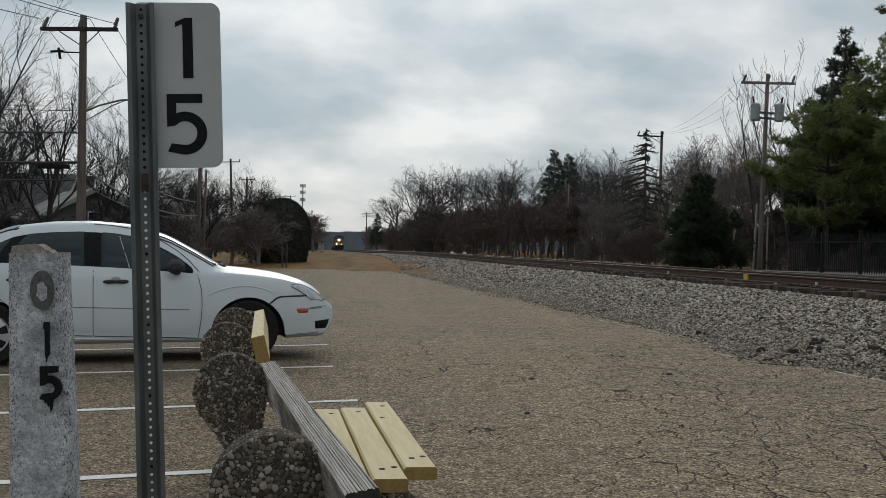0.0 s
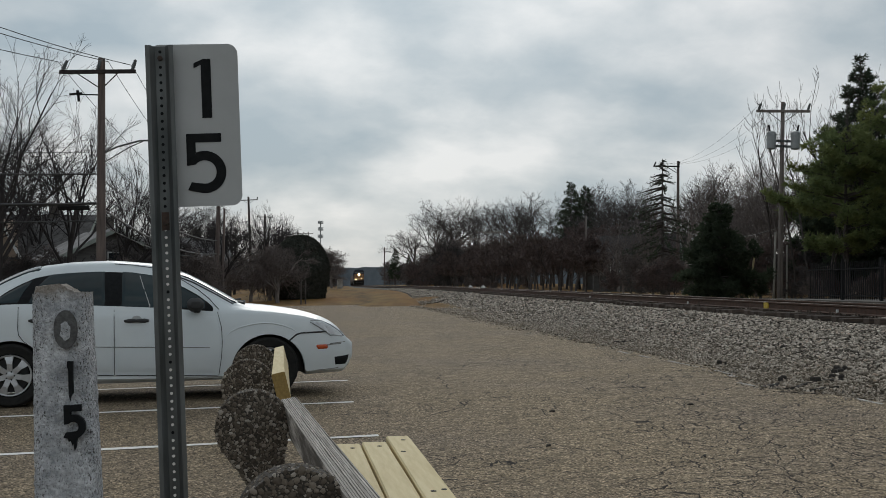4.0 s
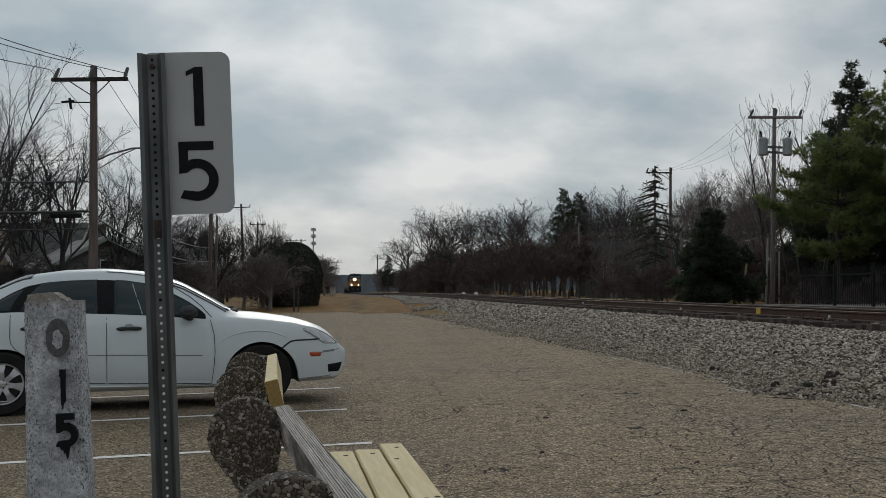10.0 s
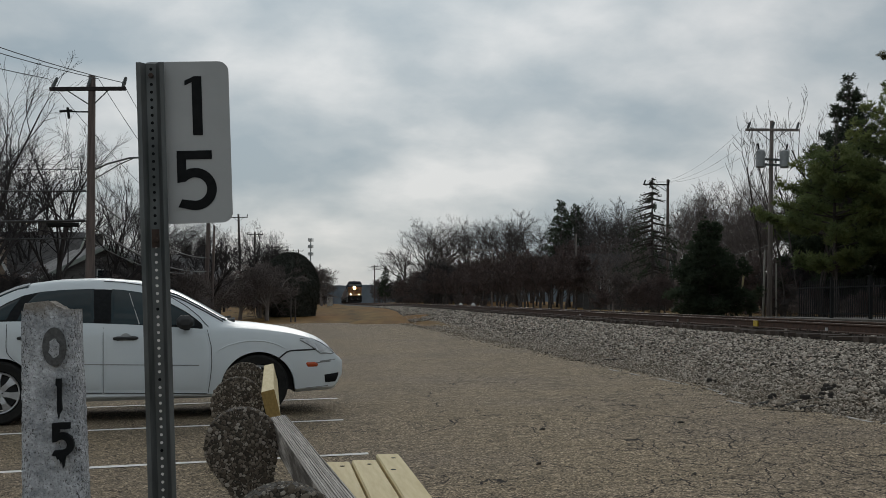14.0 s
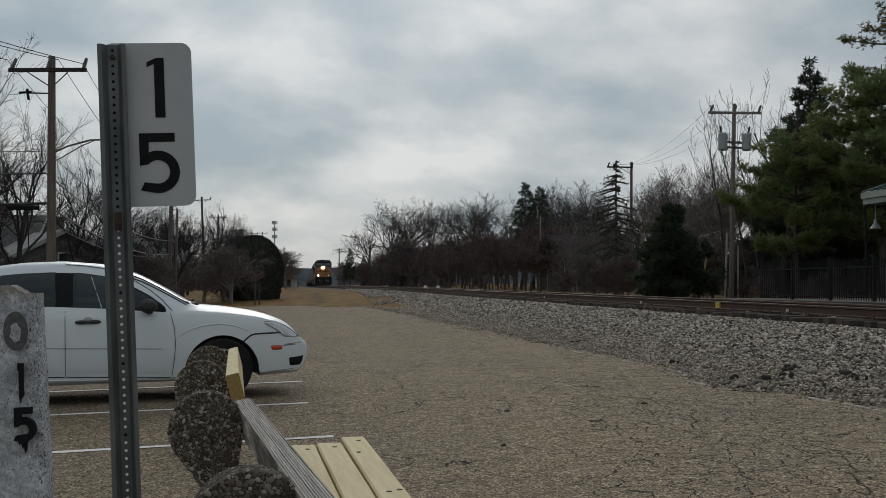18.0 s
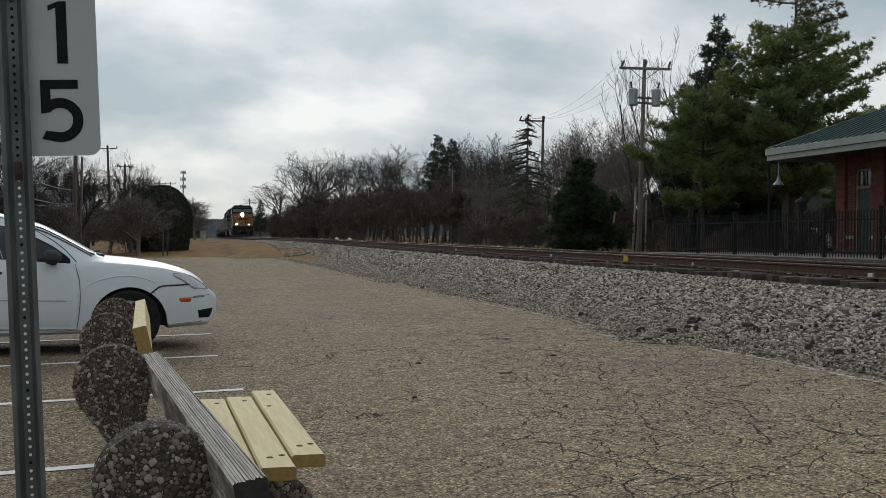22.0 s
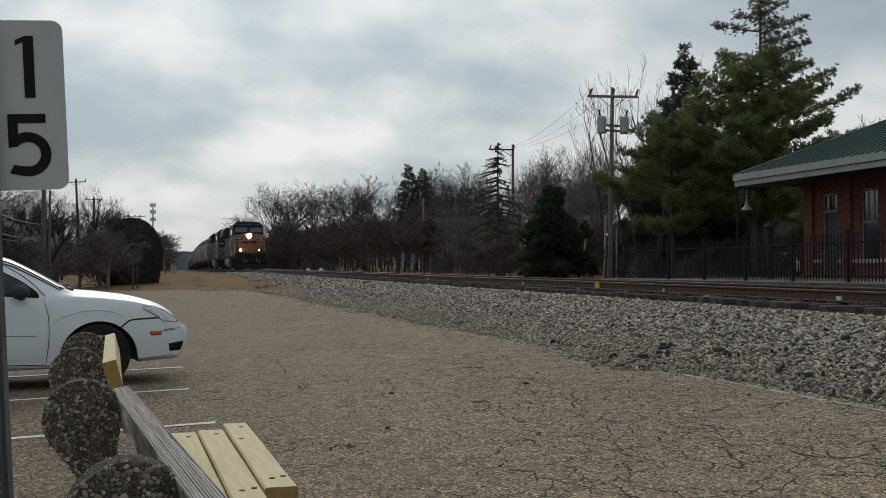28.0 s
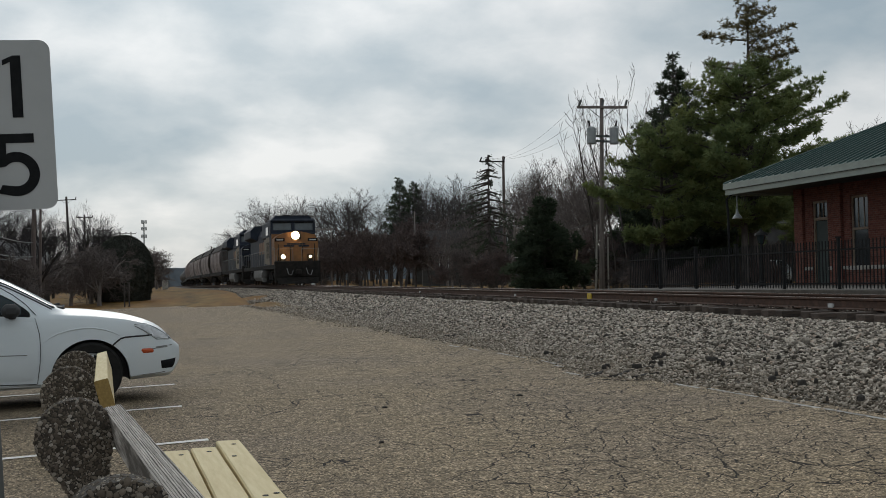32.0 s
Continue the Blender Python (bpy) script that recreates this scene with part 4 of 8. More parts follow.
def conifer(seed, name, label, height, radius, mats, base=0.12, whorl=0.55, per=6, droop=0.15, tuft=0.45, fill=1.0, profile=0.9, top_mat=None, twig_step=0.35, gap=0.0, side=0.34, inner=0.25, bough=0.035, ragged=0.0):
    rng = random.Random(seed)
    ob = thing(name, label, "tree")
    segs, tufts, high = [], [], []
    segs.append((Vector((0, 0, -0.2)), Vector((0, 0, height * 0.5)), height * 0.018, height * 0.011, 0))
    segs.append((Vector((0, 0, height * 0.5)), Vector((0, 0, height)), height * 0.011, 0.015, 0))
    z = height * base
    while z < height * 0.985:
        k = (z / height - base) / (1 - base)
        reach = radius * (1 - k) ** profile * min(1.0, 0.55 + k * 3.5) * (1 + ragged * rng.uniform(-1, 1))
        a0 = rng.uniform(0, 6.28)
        for i in range(per):
            if rng.random() < gap:
                continue
            a = a0 + 6.283 * i / per + rng.gauss(0, 0.18)
            L = max(0.25, reach * rng.uniform(0.7, 1.12))
            p = Vector((0, 0, z + rng.gauss(0, whorl * 0.2)))
            d = Vector((math.cos(a), math.sin(a), 0.25 - droop))
            n = max(3, int(L / 0.5))
            for j in range(n):
                q = p + d.normalized() * (L / n)
                d.z += 0.05 + (0.22 * droop if j > n * 0.5 else -droop * 0.25)
                segs.append((p, q, bough * (1 - j / n) + 0.012, bough * (1 - (j + 1) / n) + 0.01, 1))
                if j >= n * inner:
                    m = max(1, int(fill * (L / n) / twig_step * 2))
                    for _ in range(m):
                        sidev = Vector((-d.y, d.x, 0)).normalized() * rng.uniform(-1, 1) * side * (L - L * j / n + 0.5) * 0.75
                        c = p.lerp(q, rng.random()) + sidev + Vector((0, 0, rng.gauss(0.03, 0.11)))
                        (high if top_mat and k > 0.62 else tufts).append((c, (d.normalized() + sidev * 0.6 + Vector((0, 0, 0.35))).normalized(), rng.uniform(0.7, 1.25) * (1 - 0.45 * k)))
                p = q
        z += whorl * (1 - 0.35 * k)
    part("trunk", seg_mesh("trunk", segs, 5, "bark"), None, ob)
    if tufts:
        part("foliage", needles(tufts, mats, rng, tuft), None, ob, "evergreen needle foliage")
    if high:
        part("upper_foliage", needles(high, top_mat, rng, tuft), None, ob, "thin brownish upper foliage")
    return ob


def clipped_bush(seed, height, radius):
    """A dense rounded evergreen: a dark body under a close coat of small leaf sprays."""
    rng = random.Random(seed)
    ob = thing("evergreen_bush", "large rounded dark clipped evergreen on the lawn", "bush")
    rows, n = 26, 40

    def reach(k, a):
        """Radius at height share k."""
        full = (1 - max(0.0, (k - 0.36) / 0.64) ** 2.3) ** 0.5 if k < 0.999 else 0.0
        foot = 0.86 + 0.14 * min(1.0, k / 0.3)
        bulge = 1 + 0.06 * noise.noise((math.cos(a) * 1.4, math.sin(a) * 1.4, k * 3)) + 0.03 * noise.noise((math.cos(a) * 5, math.sin(a) * 5, k * 9))
        return radius * full * foot * bulge

    vs = [(0.93 * reach(j / rows, 6.2832 * i / n) * math.cos(6.2832 * i / n), 0.93 * reach(j / rows, 6.2832 * i / n) * math.sin(6.2832 * i / n), height * 0.98 * j / rows) for j in range(rows + 1) for i in range(n)]
    fs = [(j * n + i, j * n + (i + 1) % n, (j + 1) * n + (i + 1) % n, (j + 1) * n + i) for j in range(rows) for i in range(n)]
    part("body", Geo().add(vs, fs), "cedar", ob, "dense dark inner growth", smooth=True)
    tufts = []
    for _ in range(9000):
        k, a = rng.random() ** 0.9, rng.uniform(0, 6.2832)
        r = reach(k, a) * rng.uniform(0.93, 1.0)
        out = Vector((math.cos(a), math.sin(a), 0.25 + 1.3 * max(0, k - 0.5))).normalized()
        tufts.append((Vector((r * math.cos(a), r * math.sin(a), height * k)), out, rng.uniform(0.6, 1.2)))
    part("foliage", needles(tufts, "cedar", rng, 0.14), None, ob, "close dark leaf sprays")
    return ob


# ---------------------------------------------------------------- milepost sign
def rounded(w, h, r, n=6):
    pts = []
    for cx, cy, a0 in ((w / 2 - r, h / 2 - r, 0), (-w / 2 + r, h / 2 - r, 90), (-w / 2 + r, -h / 2 + r, 180), (w / 2 - r, -h / 2 + r, 270)):
        pts += [(cx + r * math.cos(radians(a0 + 90 * i / n)), cy + r * math.sin(radians(a0 + 90 * i / n))) for i in range(n + 1)]
    return pts


def numeral_one(w, h, s):
    """Outline of a 1: a stem of width s with a slanted flag."""
    return [(w - s, 0), (w, 0), (w, h), (w - s * 0.75, h), (w - s - s * 0.72, h - s * 0.45), (w - s - s * 0.72, h - s * 0.95), (w - s, h - s * 0.62)]


def numeral_five(w, h, s):
    """Outline of a 5: a bar, a stem and an open bowl."""
    r_out = h * 0.355
    r_in = r_out - s
    cx, cz = w * 0.50, r_out
    outer = [(cx + r_out * math.cos(radians(a)), cz + r_out * math.sin(radians(a))) for a in range(112, -106, -11)]
    inner = [(cx + r_in * math.cos(radians(a)), cz + r_in * math.sin(radians(a))) for a in range(-100, 150, 12)]
    tail = [(cx - 0.80 * r_out, cz - 0.84 * r_out), (cx - 0.62 * r_out, cz - 0.47 * r_out)]
    return [(0, h), (w, h), (w, h - s * 0.92), (s * 0.95, h - s * 0.92), (s * 0.95, cz + r_out * 0.86)] + outer + tail + inner + [(0, cz + r_in * 0.55)]


def flat_shape(outline, y0, y1):
    """A plate of a bent outline, with its front filled by triangles."""
    bm = bmesh.new()
    vs = [bm.verts.new((x, y0, z)) for x, z in outline]
    f = bm.faces.new(vs)
    f.normal_update()
    res = bmesh.ops.triangulate(bm, faces=[f])
    ext = bmesh.ops.extrude_face_region(bm, geom=bm.faces[:])
    for v in ext["geom"]:
        if isinstance(v, bmesh.types.BMVert):
            v.co.y = y1
    bmesh.ops.recalc_face_normals(bm, faces=bm.faces[:])
    me = bpy.data.meshes.new("shape")
    bm.to_mesh(me)
    bm.free()
    return me


def with_mat(me, key):
    me.materials.append(M[key])
    return me


def build_sign():
    sign = thing("milepost_sign", "grey-white milepost sign plate bolted to a leaning perforated galvanised post", "sign", pose(-0.386, 3.77, ground_z(-0.4), 0, -2.6, 0))
    w, d, t = 0.0445, 0.026, 0.004
    out = [(-w, 0.0), (-w + 0.014, 0.0), (-0.016, d), (0.016, d), (w - 0.014, 0.0), (w, 0.0), (w, t), (w - 0.012, t), (0.019, d + t), (-0.019, d + t), (-w + 0.012, t), (-w, t)]
    post = part("post", Geo().prism(out, -0.35, 1.94, "z"), "galv", sign, "galvanised steel U-channel post with rows of painted-on holes")
    # holes are flat discs: white paint for daylight showing through, ink for dark
    me = Geo().prism(ring(0.0052, 10), -0.0006, 0.0006, "y").mesh("hole", ["ink"])
    bright = Geo().prism(ring(0.0050, 10), -0.0006, 0.0006, "y").mesh("hole", ["paint"])
    for i in range(74):
        z = 1.922 - i * 0.0254
        part("hole", me if z > 1.36 or i % 9 == 4 else bright, None, post, at=pose(0, d - 0.0004, z))
    outline = [(x + 0.107, z + 1.679) for x, z in rounded(0.286, 0.536, 0.034)]
    plate = part("plate", with_mat(flat_shape(outline, 0.0325, 0.0350), "sign"), None, sign, "weathered grey-white metal plate with rounded corners, backlit shade in its grey")
    part("numeral", with_mat(flat_shape([(x + 0.105, z + 1.702) for x, z in numeral_one(0.056, 0.196, 0.032)], 0.0305, 0.0323), "ink"), None, plate, "black numeral 1")
    part("numeral", with_mat(flat_shape([(x + 0.074, z + 1.454) for x, z in numeral_five(0.1135, 0.197, 0.0315)], 0.0305, 0.0323), "ink"), None, plate, "black numeral 5")
    bolt = Geo().prism(ring(0.009, 6), 0.016, 0.0262, "y").mesh("bolt", ["rust"])
    for z in (1.9, 1.36):
        part("bolt", bolt, None, sign, "rusty bolt", at=pose(0, 0, z))
    part("rust_patch", Geo().box(-0.012, 0.0249, 1.335, 0.012, 0.0257, 1.395, bev=0.0003), "rust", post, "rust-stained upper stretch of the post")


build_sign()


def build_milestone():
    st = thing("milestone", "weathered whitewashed concrete railway milestone with black cast numerals", "milestone", pose(-0.805, 4.15, ground_z(-0.8), 0, -2.6, 3))
    # tapered shaft with a broken, sloping top
    n, rows = 18, 110
    g = Geo()
    top_h = 1.16
    vs = []
    for j in range(rows + 1):
        k = j / rows
        hw = 0.119 - 0.026 * k
        hd = 0.115 - 0.02 * k
        for i in range(4 * n):
            s, u = divmod(i, n)
            u = u / n * 2 - 1
            x, y = ((u, -1), (1, u), (-u, 1), (-1, -u))[s]
            q = (abs(x) ** 10 + abs(y) ** 10) ** 0.1
            x, y = x / q, y / q
            z = -0.25 + (top_h + 0.25) * k
            if j == rows or j == rows - 1:
                z -= 0.045 * (x * 0.5 + 0.5) - (0.03 if j == rows else 0) * (1 - abs(x)) + (0.03 if j < rows else 0)
            if j == rows:
                x, y = x * 0.9, y * 0.9
            rough = 0.0030 * noise.noise((x * 5, y * 5, z * 22)) + 0.0028 * noise.noise((x * 12, y * 12, z * 70)) + 0.0015 * noise.noise((x * 25, y * 25, z * 160))
            vs.append(((hw + rough) * x, 0.11 + (hd + rough) * y, z + 0.004 * noise.noise((x * 9, y * 9, 3))))
    m = 4 * n
    fs = [(j * m + i, j * m + (i + 1) % m, (j + 1) * m + (i + 1) % m, (j + 1) * m + i) for j in range(rows) for i in range(m)]
    c = len(vs)
    vs.append((-0.02, 0.11, top_h + 0.005))
    fs += [(rows * m + i, rows * m + (i + 1) % m, c) for i in range(m)]
    g.add(vs, fs)
    part("shaft", g, "old_concrete", st, "whitewashed concrete shaft, chipped and stained", smooth=True)
    # dark oval plate set before the face, with a rough core
    oval = [(0.021 + 0.040 * math.cos(a * math.pi / 14), 1.005 + 0.068 * math.sin(a * math.pi / 14)) for a in range(28)]
    part("oval_plate", with_mat(flat_shape(oval, -0.0105, 0.0035), "recess"), None, st, "dark oval plate for the numeral 0")
    core = [(0.021 + 0.017 * math.cos(a * math.pi / 8) * (1 + 0.25 * math.sin(a * 2.3)), 1.0 + 0.034 * math.sin(a * math.pi / 8)) for a in range(16)]
    part("oval_core", with_mat(flat_shape(core, -0.0145, -0.011), "old_concrete"), None, st, "rough pale core of the oval")
    part("numeral", with_mat(flat_shape([(0.027, 0.776), (0.029, 0.768), (0.031, 0.755), (0.034, 0.768), (0.037, 0.775), (0.043, 0.782), (0.042, 0.83), (0.044, 0.893), (0.025, 0.894), (0.024, 0.872), (0.028, 0.866)], -0.0235, 0.0), "ink"), None, st, "black painted numeral 1")
    five = [(x + 0.009, z + 0.622) for x, z in numeral_five(0.060, 0.118, 0.0235)]
    part("numeral", with_mat(flat_shape(five, -0.0285, 0.0), "ink"), None, st, "black painted numeral 5")
    part("paint_drip", with_mat(flat_shape([(0.018, 0.634), (0.024, 0.612), (0.030, 0.617), (0.035, 0.600), (0.039, 0.606), (0.042, 0.582), (0.046, 0.588), (0.049, 0.612), (0.057, 0.638)], -0.0295, 0.0), "ink"), None, st, "black paint drips under the numeral")


M["recess"] = material("dark_oval", (0.13, 0.13, 0.13), 0.95, second=(0.07, 0.07, 0.07), scale=60, bump=0.5)
build_milestone()


# ---------------------------------------------------------------- benches
def pebble_tone():
    m = material("pebbles", (0.25, 0.21, 0.17), 0.85, scale=60, contrast=0.3, spec=0.12)
    n, l = m.node_tree.nodes, m.node_tree.links
    gi = n.new("ShaderNodeNewGeometry")
    cr = n.new("ShaderNodeValToRGB")
    for i, (p, c) in enumerate(((0.0, (0.060, 0.050, 0.042)), (0.40, (0.130, 0.106, 0.083)), (0.78, (0.235, 0.198, 0.160)), (1.0, (0.42, 0.38, 0.33)))):
        e = cr.color_ramp.elements[i] if i < 2 else cr.color_ramp.elements.new(p)
        e.position, e.color = p, (*c, 1)
    l.new(gi.outputs["Random Per Island"], cr.inputs[0])
    l.new(cr.outputs[0], n["Principled BSDF"].inputs["Base Color"])
    return m


M["pebbles"] = pebble_tone()


def support_outline(lobe):
    """Side silhouette of a cast bench end: a round head on a neck, with or without a low seat lobe."""
    pts = [(0.197 * math.cos(radians(a)), 0.40 + 0.197 * math.sin(radians(a))) for a in range(20, 222, 9)]
    pts += [(-0.115, 0.22), (-0.055, 0.155), (-0.02, 0.08), (-0.035, -0.1)]
    if not lobe:
        return pts + [(0.19, -0.1), (0.17, 0.1), (0.165, 0.25), (0.185, 0.36)]
    pts += [(0.42, -0.1), (0.41, 0.07), (0.44, 0.13)]
    pts += [(0.40 + 0.105 * math.cos(radians(a)), 0.275 + 0.125 * math.sin(radians(a))) for a in range(-50, 95, 14)]
    pts += [(0.26, 0.405), (0.20, 0.42)]
    return pts


def inside(p, poly):
    c = False
    for (x0, y0), (x1, y1) in zip(poly, poly[1:] + poly[:1]):
        if (y0 > p[1]) != (y1 > p[1]) and p[0] < (x1 - x0) * (p[1] - y0) / (y1 - y0) + x0:
            c = not c
    return c


def pebbled_support(seed, size, lobe):
    """The cast core and the pebbles set in its face and rim; the face looks to -y."""
    rng = random.Random(seed)
    poly = support_outline(lobe)
    depth = 0.15
    bm = bmesh.new()
    vs = [bm.verts.new((x, 0, z)) for x, z in poly]
    f = bm.faces.new(vs)
    f.normal_update()
    ext = bmesh.ops.extrude_face_region(bm, geom=[f])
    for v in ext["geom"]:
        if isinstance(v, bmesh.types.BMVert):
            v.co.y = depth
    bm.normal_update()
    bmesh.ops.triangulate(bm, faces=[q for q in bm.faces if len(q.verts) > 4])
    bmesh.ops.recalc_face_normals(bm, faces=bm.faces[:])
    core = bpy.data.meshes.new("core")
    bm.to_mesh(core)
    bm.free()
    core.materials.append(M["aggregate_base"])
    # pebbles: flattened, many-cornered lumps
    spots, tries = [], 0
    cell = {}
    while tries < 60000:
        tries += 1
        r = 0.74 * size * (rng.uniform(1.1, 1.75) if tries < 3000 else rng.uniform(0.8, 1.15) if tries < 22000 else rng.uniform(0.36, 0.72))
        p = (rng.uniform(-0.21, 0.52), rng.uniform(-0.02, 0.6))
        if not inside(p, poly):
            continue
        k = (int(p[0] / 0.05), int(p[1] / 0.05))
        near = [q for i in (-1, 0, 1) for j in (-1, 0, 1) for q in cell.get((k[0] + i, k[1] + j), ())]
        if any((p[0] - q[0]) ** 2 + (p[1] - q[1]) ** 2 < (0.72 * (r + q[2])) ** 2 for q in near):
            continue
        cell.setdefault(k, []).append((*p, r))
        spots.append((Vector((p[0], 0, p[1])), Vector((0, -1, 0)), r))
    for (x0, z0), (x1, z1) in zip(poly, poly[1:]):
        e = Vector((x1 - x0, 0, z1 - z0))
        nrm = Vector((e.z, 0, -e.x)).normalized()
        if z0 < -0.05 and z1 < -0.05:
            continue
        for _ in range(int(e.length * depth / (size * size * 2.2))):
            k = rng.random()
            spots.append((Vector((x0 + e.x * k, rng.uniform(0, depth), z0 + e.z * k)), nrm, size * rng.uniform(0.35, 0.65)))
    V, F = [], []
    for c, nr, r in spots:
        a = nr.cross(Vector((0.3, 0.2, 0.93))).normalized()
        b = nr.cross(a)
        tw, el = rng.uniform(0, 6.28), rng.uniform(0.58, 1.0)
        a, b = a * math.cos(tw) + b * math.sin(tw), b * math.cos(tw) - a * math.sin(tw)
        o = len(V)
        k = rng.choice((5, 6, 6, 7))
        for lvl, (rr, hh) in enumerate(((1.0, -0.1), (0.88, 0.22), (0.5, 0.34))):
            for i in range(k):
                w = 6.283 * i / k + 0.3 * lvl
                q = r * rr * rng.uniform(0.72, 1.24)
                V.append(c + a * (q * math.cos(w)) + b * (q * el * math.sin(w)) + nr * (hh * r * 1.15))
        V.append(c + nr * r * 0.46)
        for lvl in (0, 1):
            for i in range(k):
                F.append((o + lvl * k + i, o + lvl * k + (i + 1) % k, o + (lvl + 1) * k + (i + 1) % k, o + (lvl + 1) * k + i))
        for i in range(k):
            F.append((o + 2 * k + i, o + 2 * k + (i + 1) % k, o + 3 * k))
    me = bpy.data.meshes.new("pebbles")
    me.from_pydata([tuple(v) for v in V], [], F)
    me.materials.append(M["pebbles"])
    bm = bmesh.new()
    bm.from_mesh(me)
    bmesh.ops.recalc_face_normals(bm, faces=bm.faces[:])
    bm.to_mesh(me)
    bm.free()
    return core, me


def plank(x0, x1, y0, y1, z0, z1, cuts=24, ripple=0.0, seed=0, mats=("new_wood", "new_wood_end"), taper=0.0):
    """A sawn board along y with eased edges and a slight waviness; its ends take the second material."""
    rng = random.Random(seed)
    b = 0.006
    prof = [(x0 + b, z0), (x1 - b, z0), (x1, z0 + b), (x1, z1 - b), (x1 - b, z1)]
    m = 26 if ripple else 1
    prof += [(x1 - b + (x0 + b - x1 + b) * i / m, z1) for i in range(1, m)]
    prof += [(x0 + b, z1), (x0, z1 - b), (x0, z0 + b)]
    n = len(prof)
    g = Geo()
    vs = []
    for j in range(cuts + 1):
        y = y0 + (y1 - y0) * j / cuts
        for i, (x, z) in enumerate(prof):
            dz = 0.0
            if ripple and z > z1 - b * 0.5 and 4 < i < n - 3:
                dz = -ripple * ((0.0, 1.0, 0.2, 0.75, 0.1, 0.4, 1.0, 0.0)[i * 5 % 8] + 0.5 * noise.noise((i * 3.1, y * 1.3, seed))) * (0.6 + 0.8 * abs(noise.noise((x * 20, y * 1.1, seed))))
            vs.append((x + 0.002 * noise.noise((y * 2, i * 0.2, seed)), y, z + dz))
    fs = [(j * n + i, j * n + (i + 1) % n, (j + 1) * n + (i + 1) % n, (j + 1) * n + i) for j in range(cuts) for i in range(n)]
    g.add(vs, fs, 0)
    g.add(vs[:n], [tuple(range(n))], 1)
    g.add(vs[-n:], [tuple(range(n))], 1)
    return g, list(mats)


def build_bench(supports, beam, beam_mats, seats, label, seed):
    b = thing("bench", label, "bench", pose(0, 0, 0), group="benches by the track")
    for i, (x, y, yaw, size, sunk) in enumerate(supports):
        core, pebbles = pebbled_support(seed + i, size, seed == 11 and i == 0)
        s = part("support", core, None, b, "cast concrete bench end faced with brown pebbles", at=pose(x, y, ground_z(x) - sunk, 0, 0, yaw))
        p = part("pebble_facing", pebbles, None, s)
        p["kind"] = "stuff"
    (bx, by, yaw, length, top, lean, ripple) = beam
    g, mats = plank(-0.045, 0.045, 0, length, -0.19, 0, 60, ripple, seed, beam_mats)
    part("back_beam", g, mats, b, "thick weathered grey back beam with deep open grain" if ripple else "thick new yellow pine back beam", at=pose(bx, by, top, 0, lean, yaw))
    nail = Geo().prism([(0.011 * math.cos(a * 0.785), 0.013 * math.sin(a * 0.785)) for a in range(8)], 0, 0.0012, "z").mesh("nail_hole", ["ink"])
    for k, (x0, x1, ya, yb, z, yaw) in enumerate(seats):
        g, mats = plank(-(x1 - x0) / 2, (x1 - x0) / 2, 0, yb - ya, -0.042, 0, 6, 0.0, seed + k)
        s = part("seat_board", g, mats, b, "new yellow pine seat board", at=pose((x0 + x1) / 2, ya, z, 0, 0, yaw))
        for fx, fy in ((-0.1, 0.16), (0.28, 0.19), (0.12, yb - ya - 0.14), (-0.2, yb - ya - 0.5))[:4 if k == 0 else 3]:
            part("nail_hole", nail, None, s, "dark countersunk bolt hole", at=pose((x1 - x0) * fx, fy, 0.0006))
    return b


build_bench(((-0.012, 3.63, 5, 0.0125, 0.028), (-0.256, 6.10, 3, 0.0125, 0.0)), (0.217, 3.01, 4.95, 3.42, 0.525, -11, 0.0045), ("grey_wood", "end_wood"),
            ((0.405, 0.513, 3.72, 5.32, 0.45, 0.6), (0.288, 0.398, 3.53, 5.13, 0.45, 0.8), (0.172, 0.282, 3.50, 5.10, 0.447, 0.9)),
            "bench with pebbled ends, weathered grey beam and new pine seat", 11)
build_bench(((-0.405, 8.66, 1, 0.0125, 0.0), (-0.445, 10.85, 1, 0.0125, 0.0)), (-0.165, 7.72, 1.1, 3.3, 0.565, -14, 0.0), ("new_wood", "new_wood_end"), (),
            "bench with pebbled concrete ends and a new yellow pine back beam", 31)


# ---------------------------------------------------------------- car
CX = [-0.97, -0.93, -0.80, -0.5, -0.2, -0.05, 0.2, 0.6, 1.0, 1.4, 1.75, 2.0, 2.25, 2.32, 2.6, 2.9, 3.09, 3.235, 3.31, 3.36, 3.41, 3.455]
CT = [0.5, 0.84, 1.0, 1.04, 1.17, 1.265, 1.375, 1.425, 1.437, 1.402, 1.292, 1.155, 1.005, 0.965, 0.938, 0.89, 0.835, 0.772, 0.712, 0.645, 0.59, 0.54]
CB = [0.46, 0.78, 0.95, 0.99, 1.0, 0.995, 0.985, 0.963, 0.942, 0.922, 0.904, 0.898, 0.897, 0.895, 0.870, 0.828, 0.782, 0.722, 0.668, 0.61, 0.56, 0.515]
CWT = [0.40, 0.58, 0.66, 0.66, 0.60, 0.585, 0.575, 0.57, 0.57, 0.575, 0.595, 0.635, 0.69, 0.71, 0.71, 0.68, 0.62, 0.58, 0.55, 0.53, 0.51, 0.44]
CW = [0.50, 0.66, 0.75, 0.81, 0.835, 0.843, 0.85, 0.85, 0.85, 0.85, 0.85, 0.85, 0.85, 0.85, 0.85, 0.835, 0.80, 0.765, 0.735, 0.71, 0.67, 0.55]
CLOW = [0.42, 0.33, 0.28, 0.24, 0.215, 0.208, 0.2, 0.195, 0.195, 0.195, 0.195, 0.195, 0.195, 0.2, 0.23, 0.215, 0.223, 0.227, 0.225, 0.228, 0.28, 0.40]
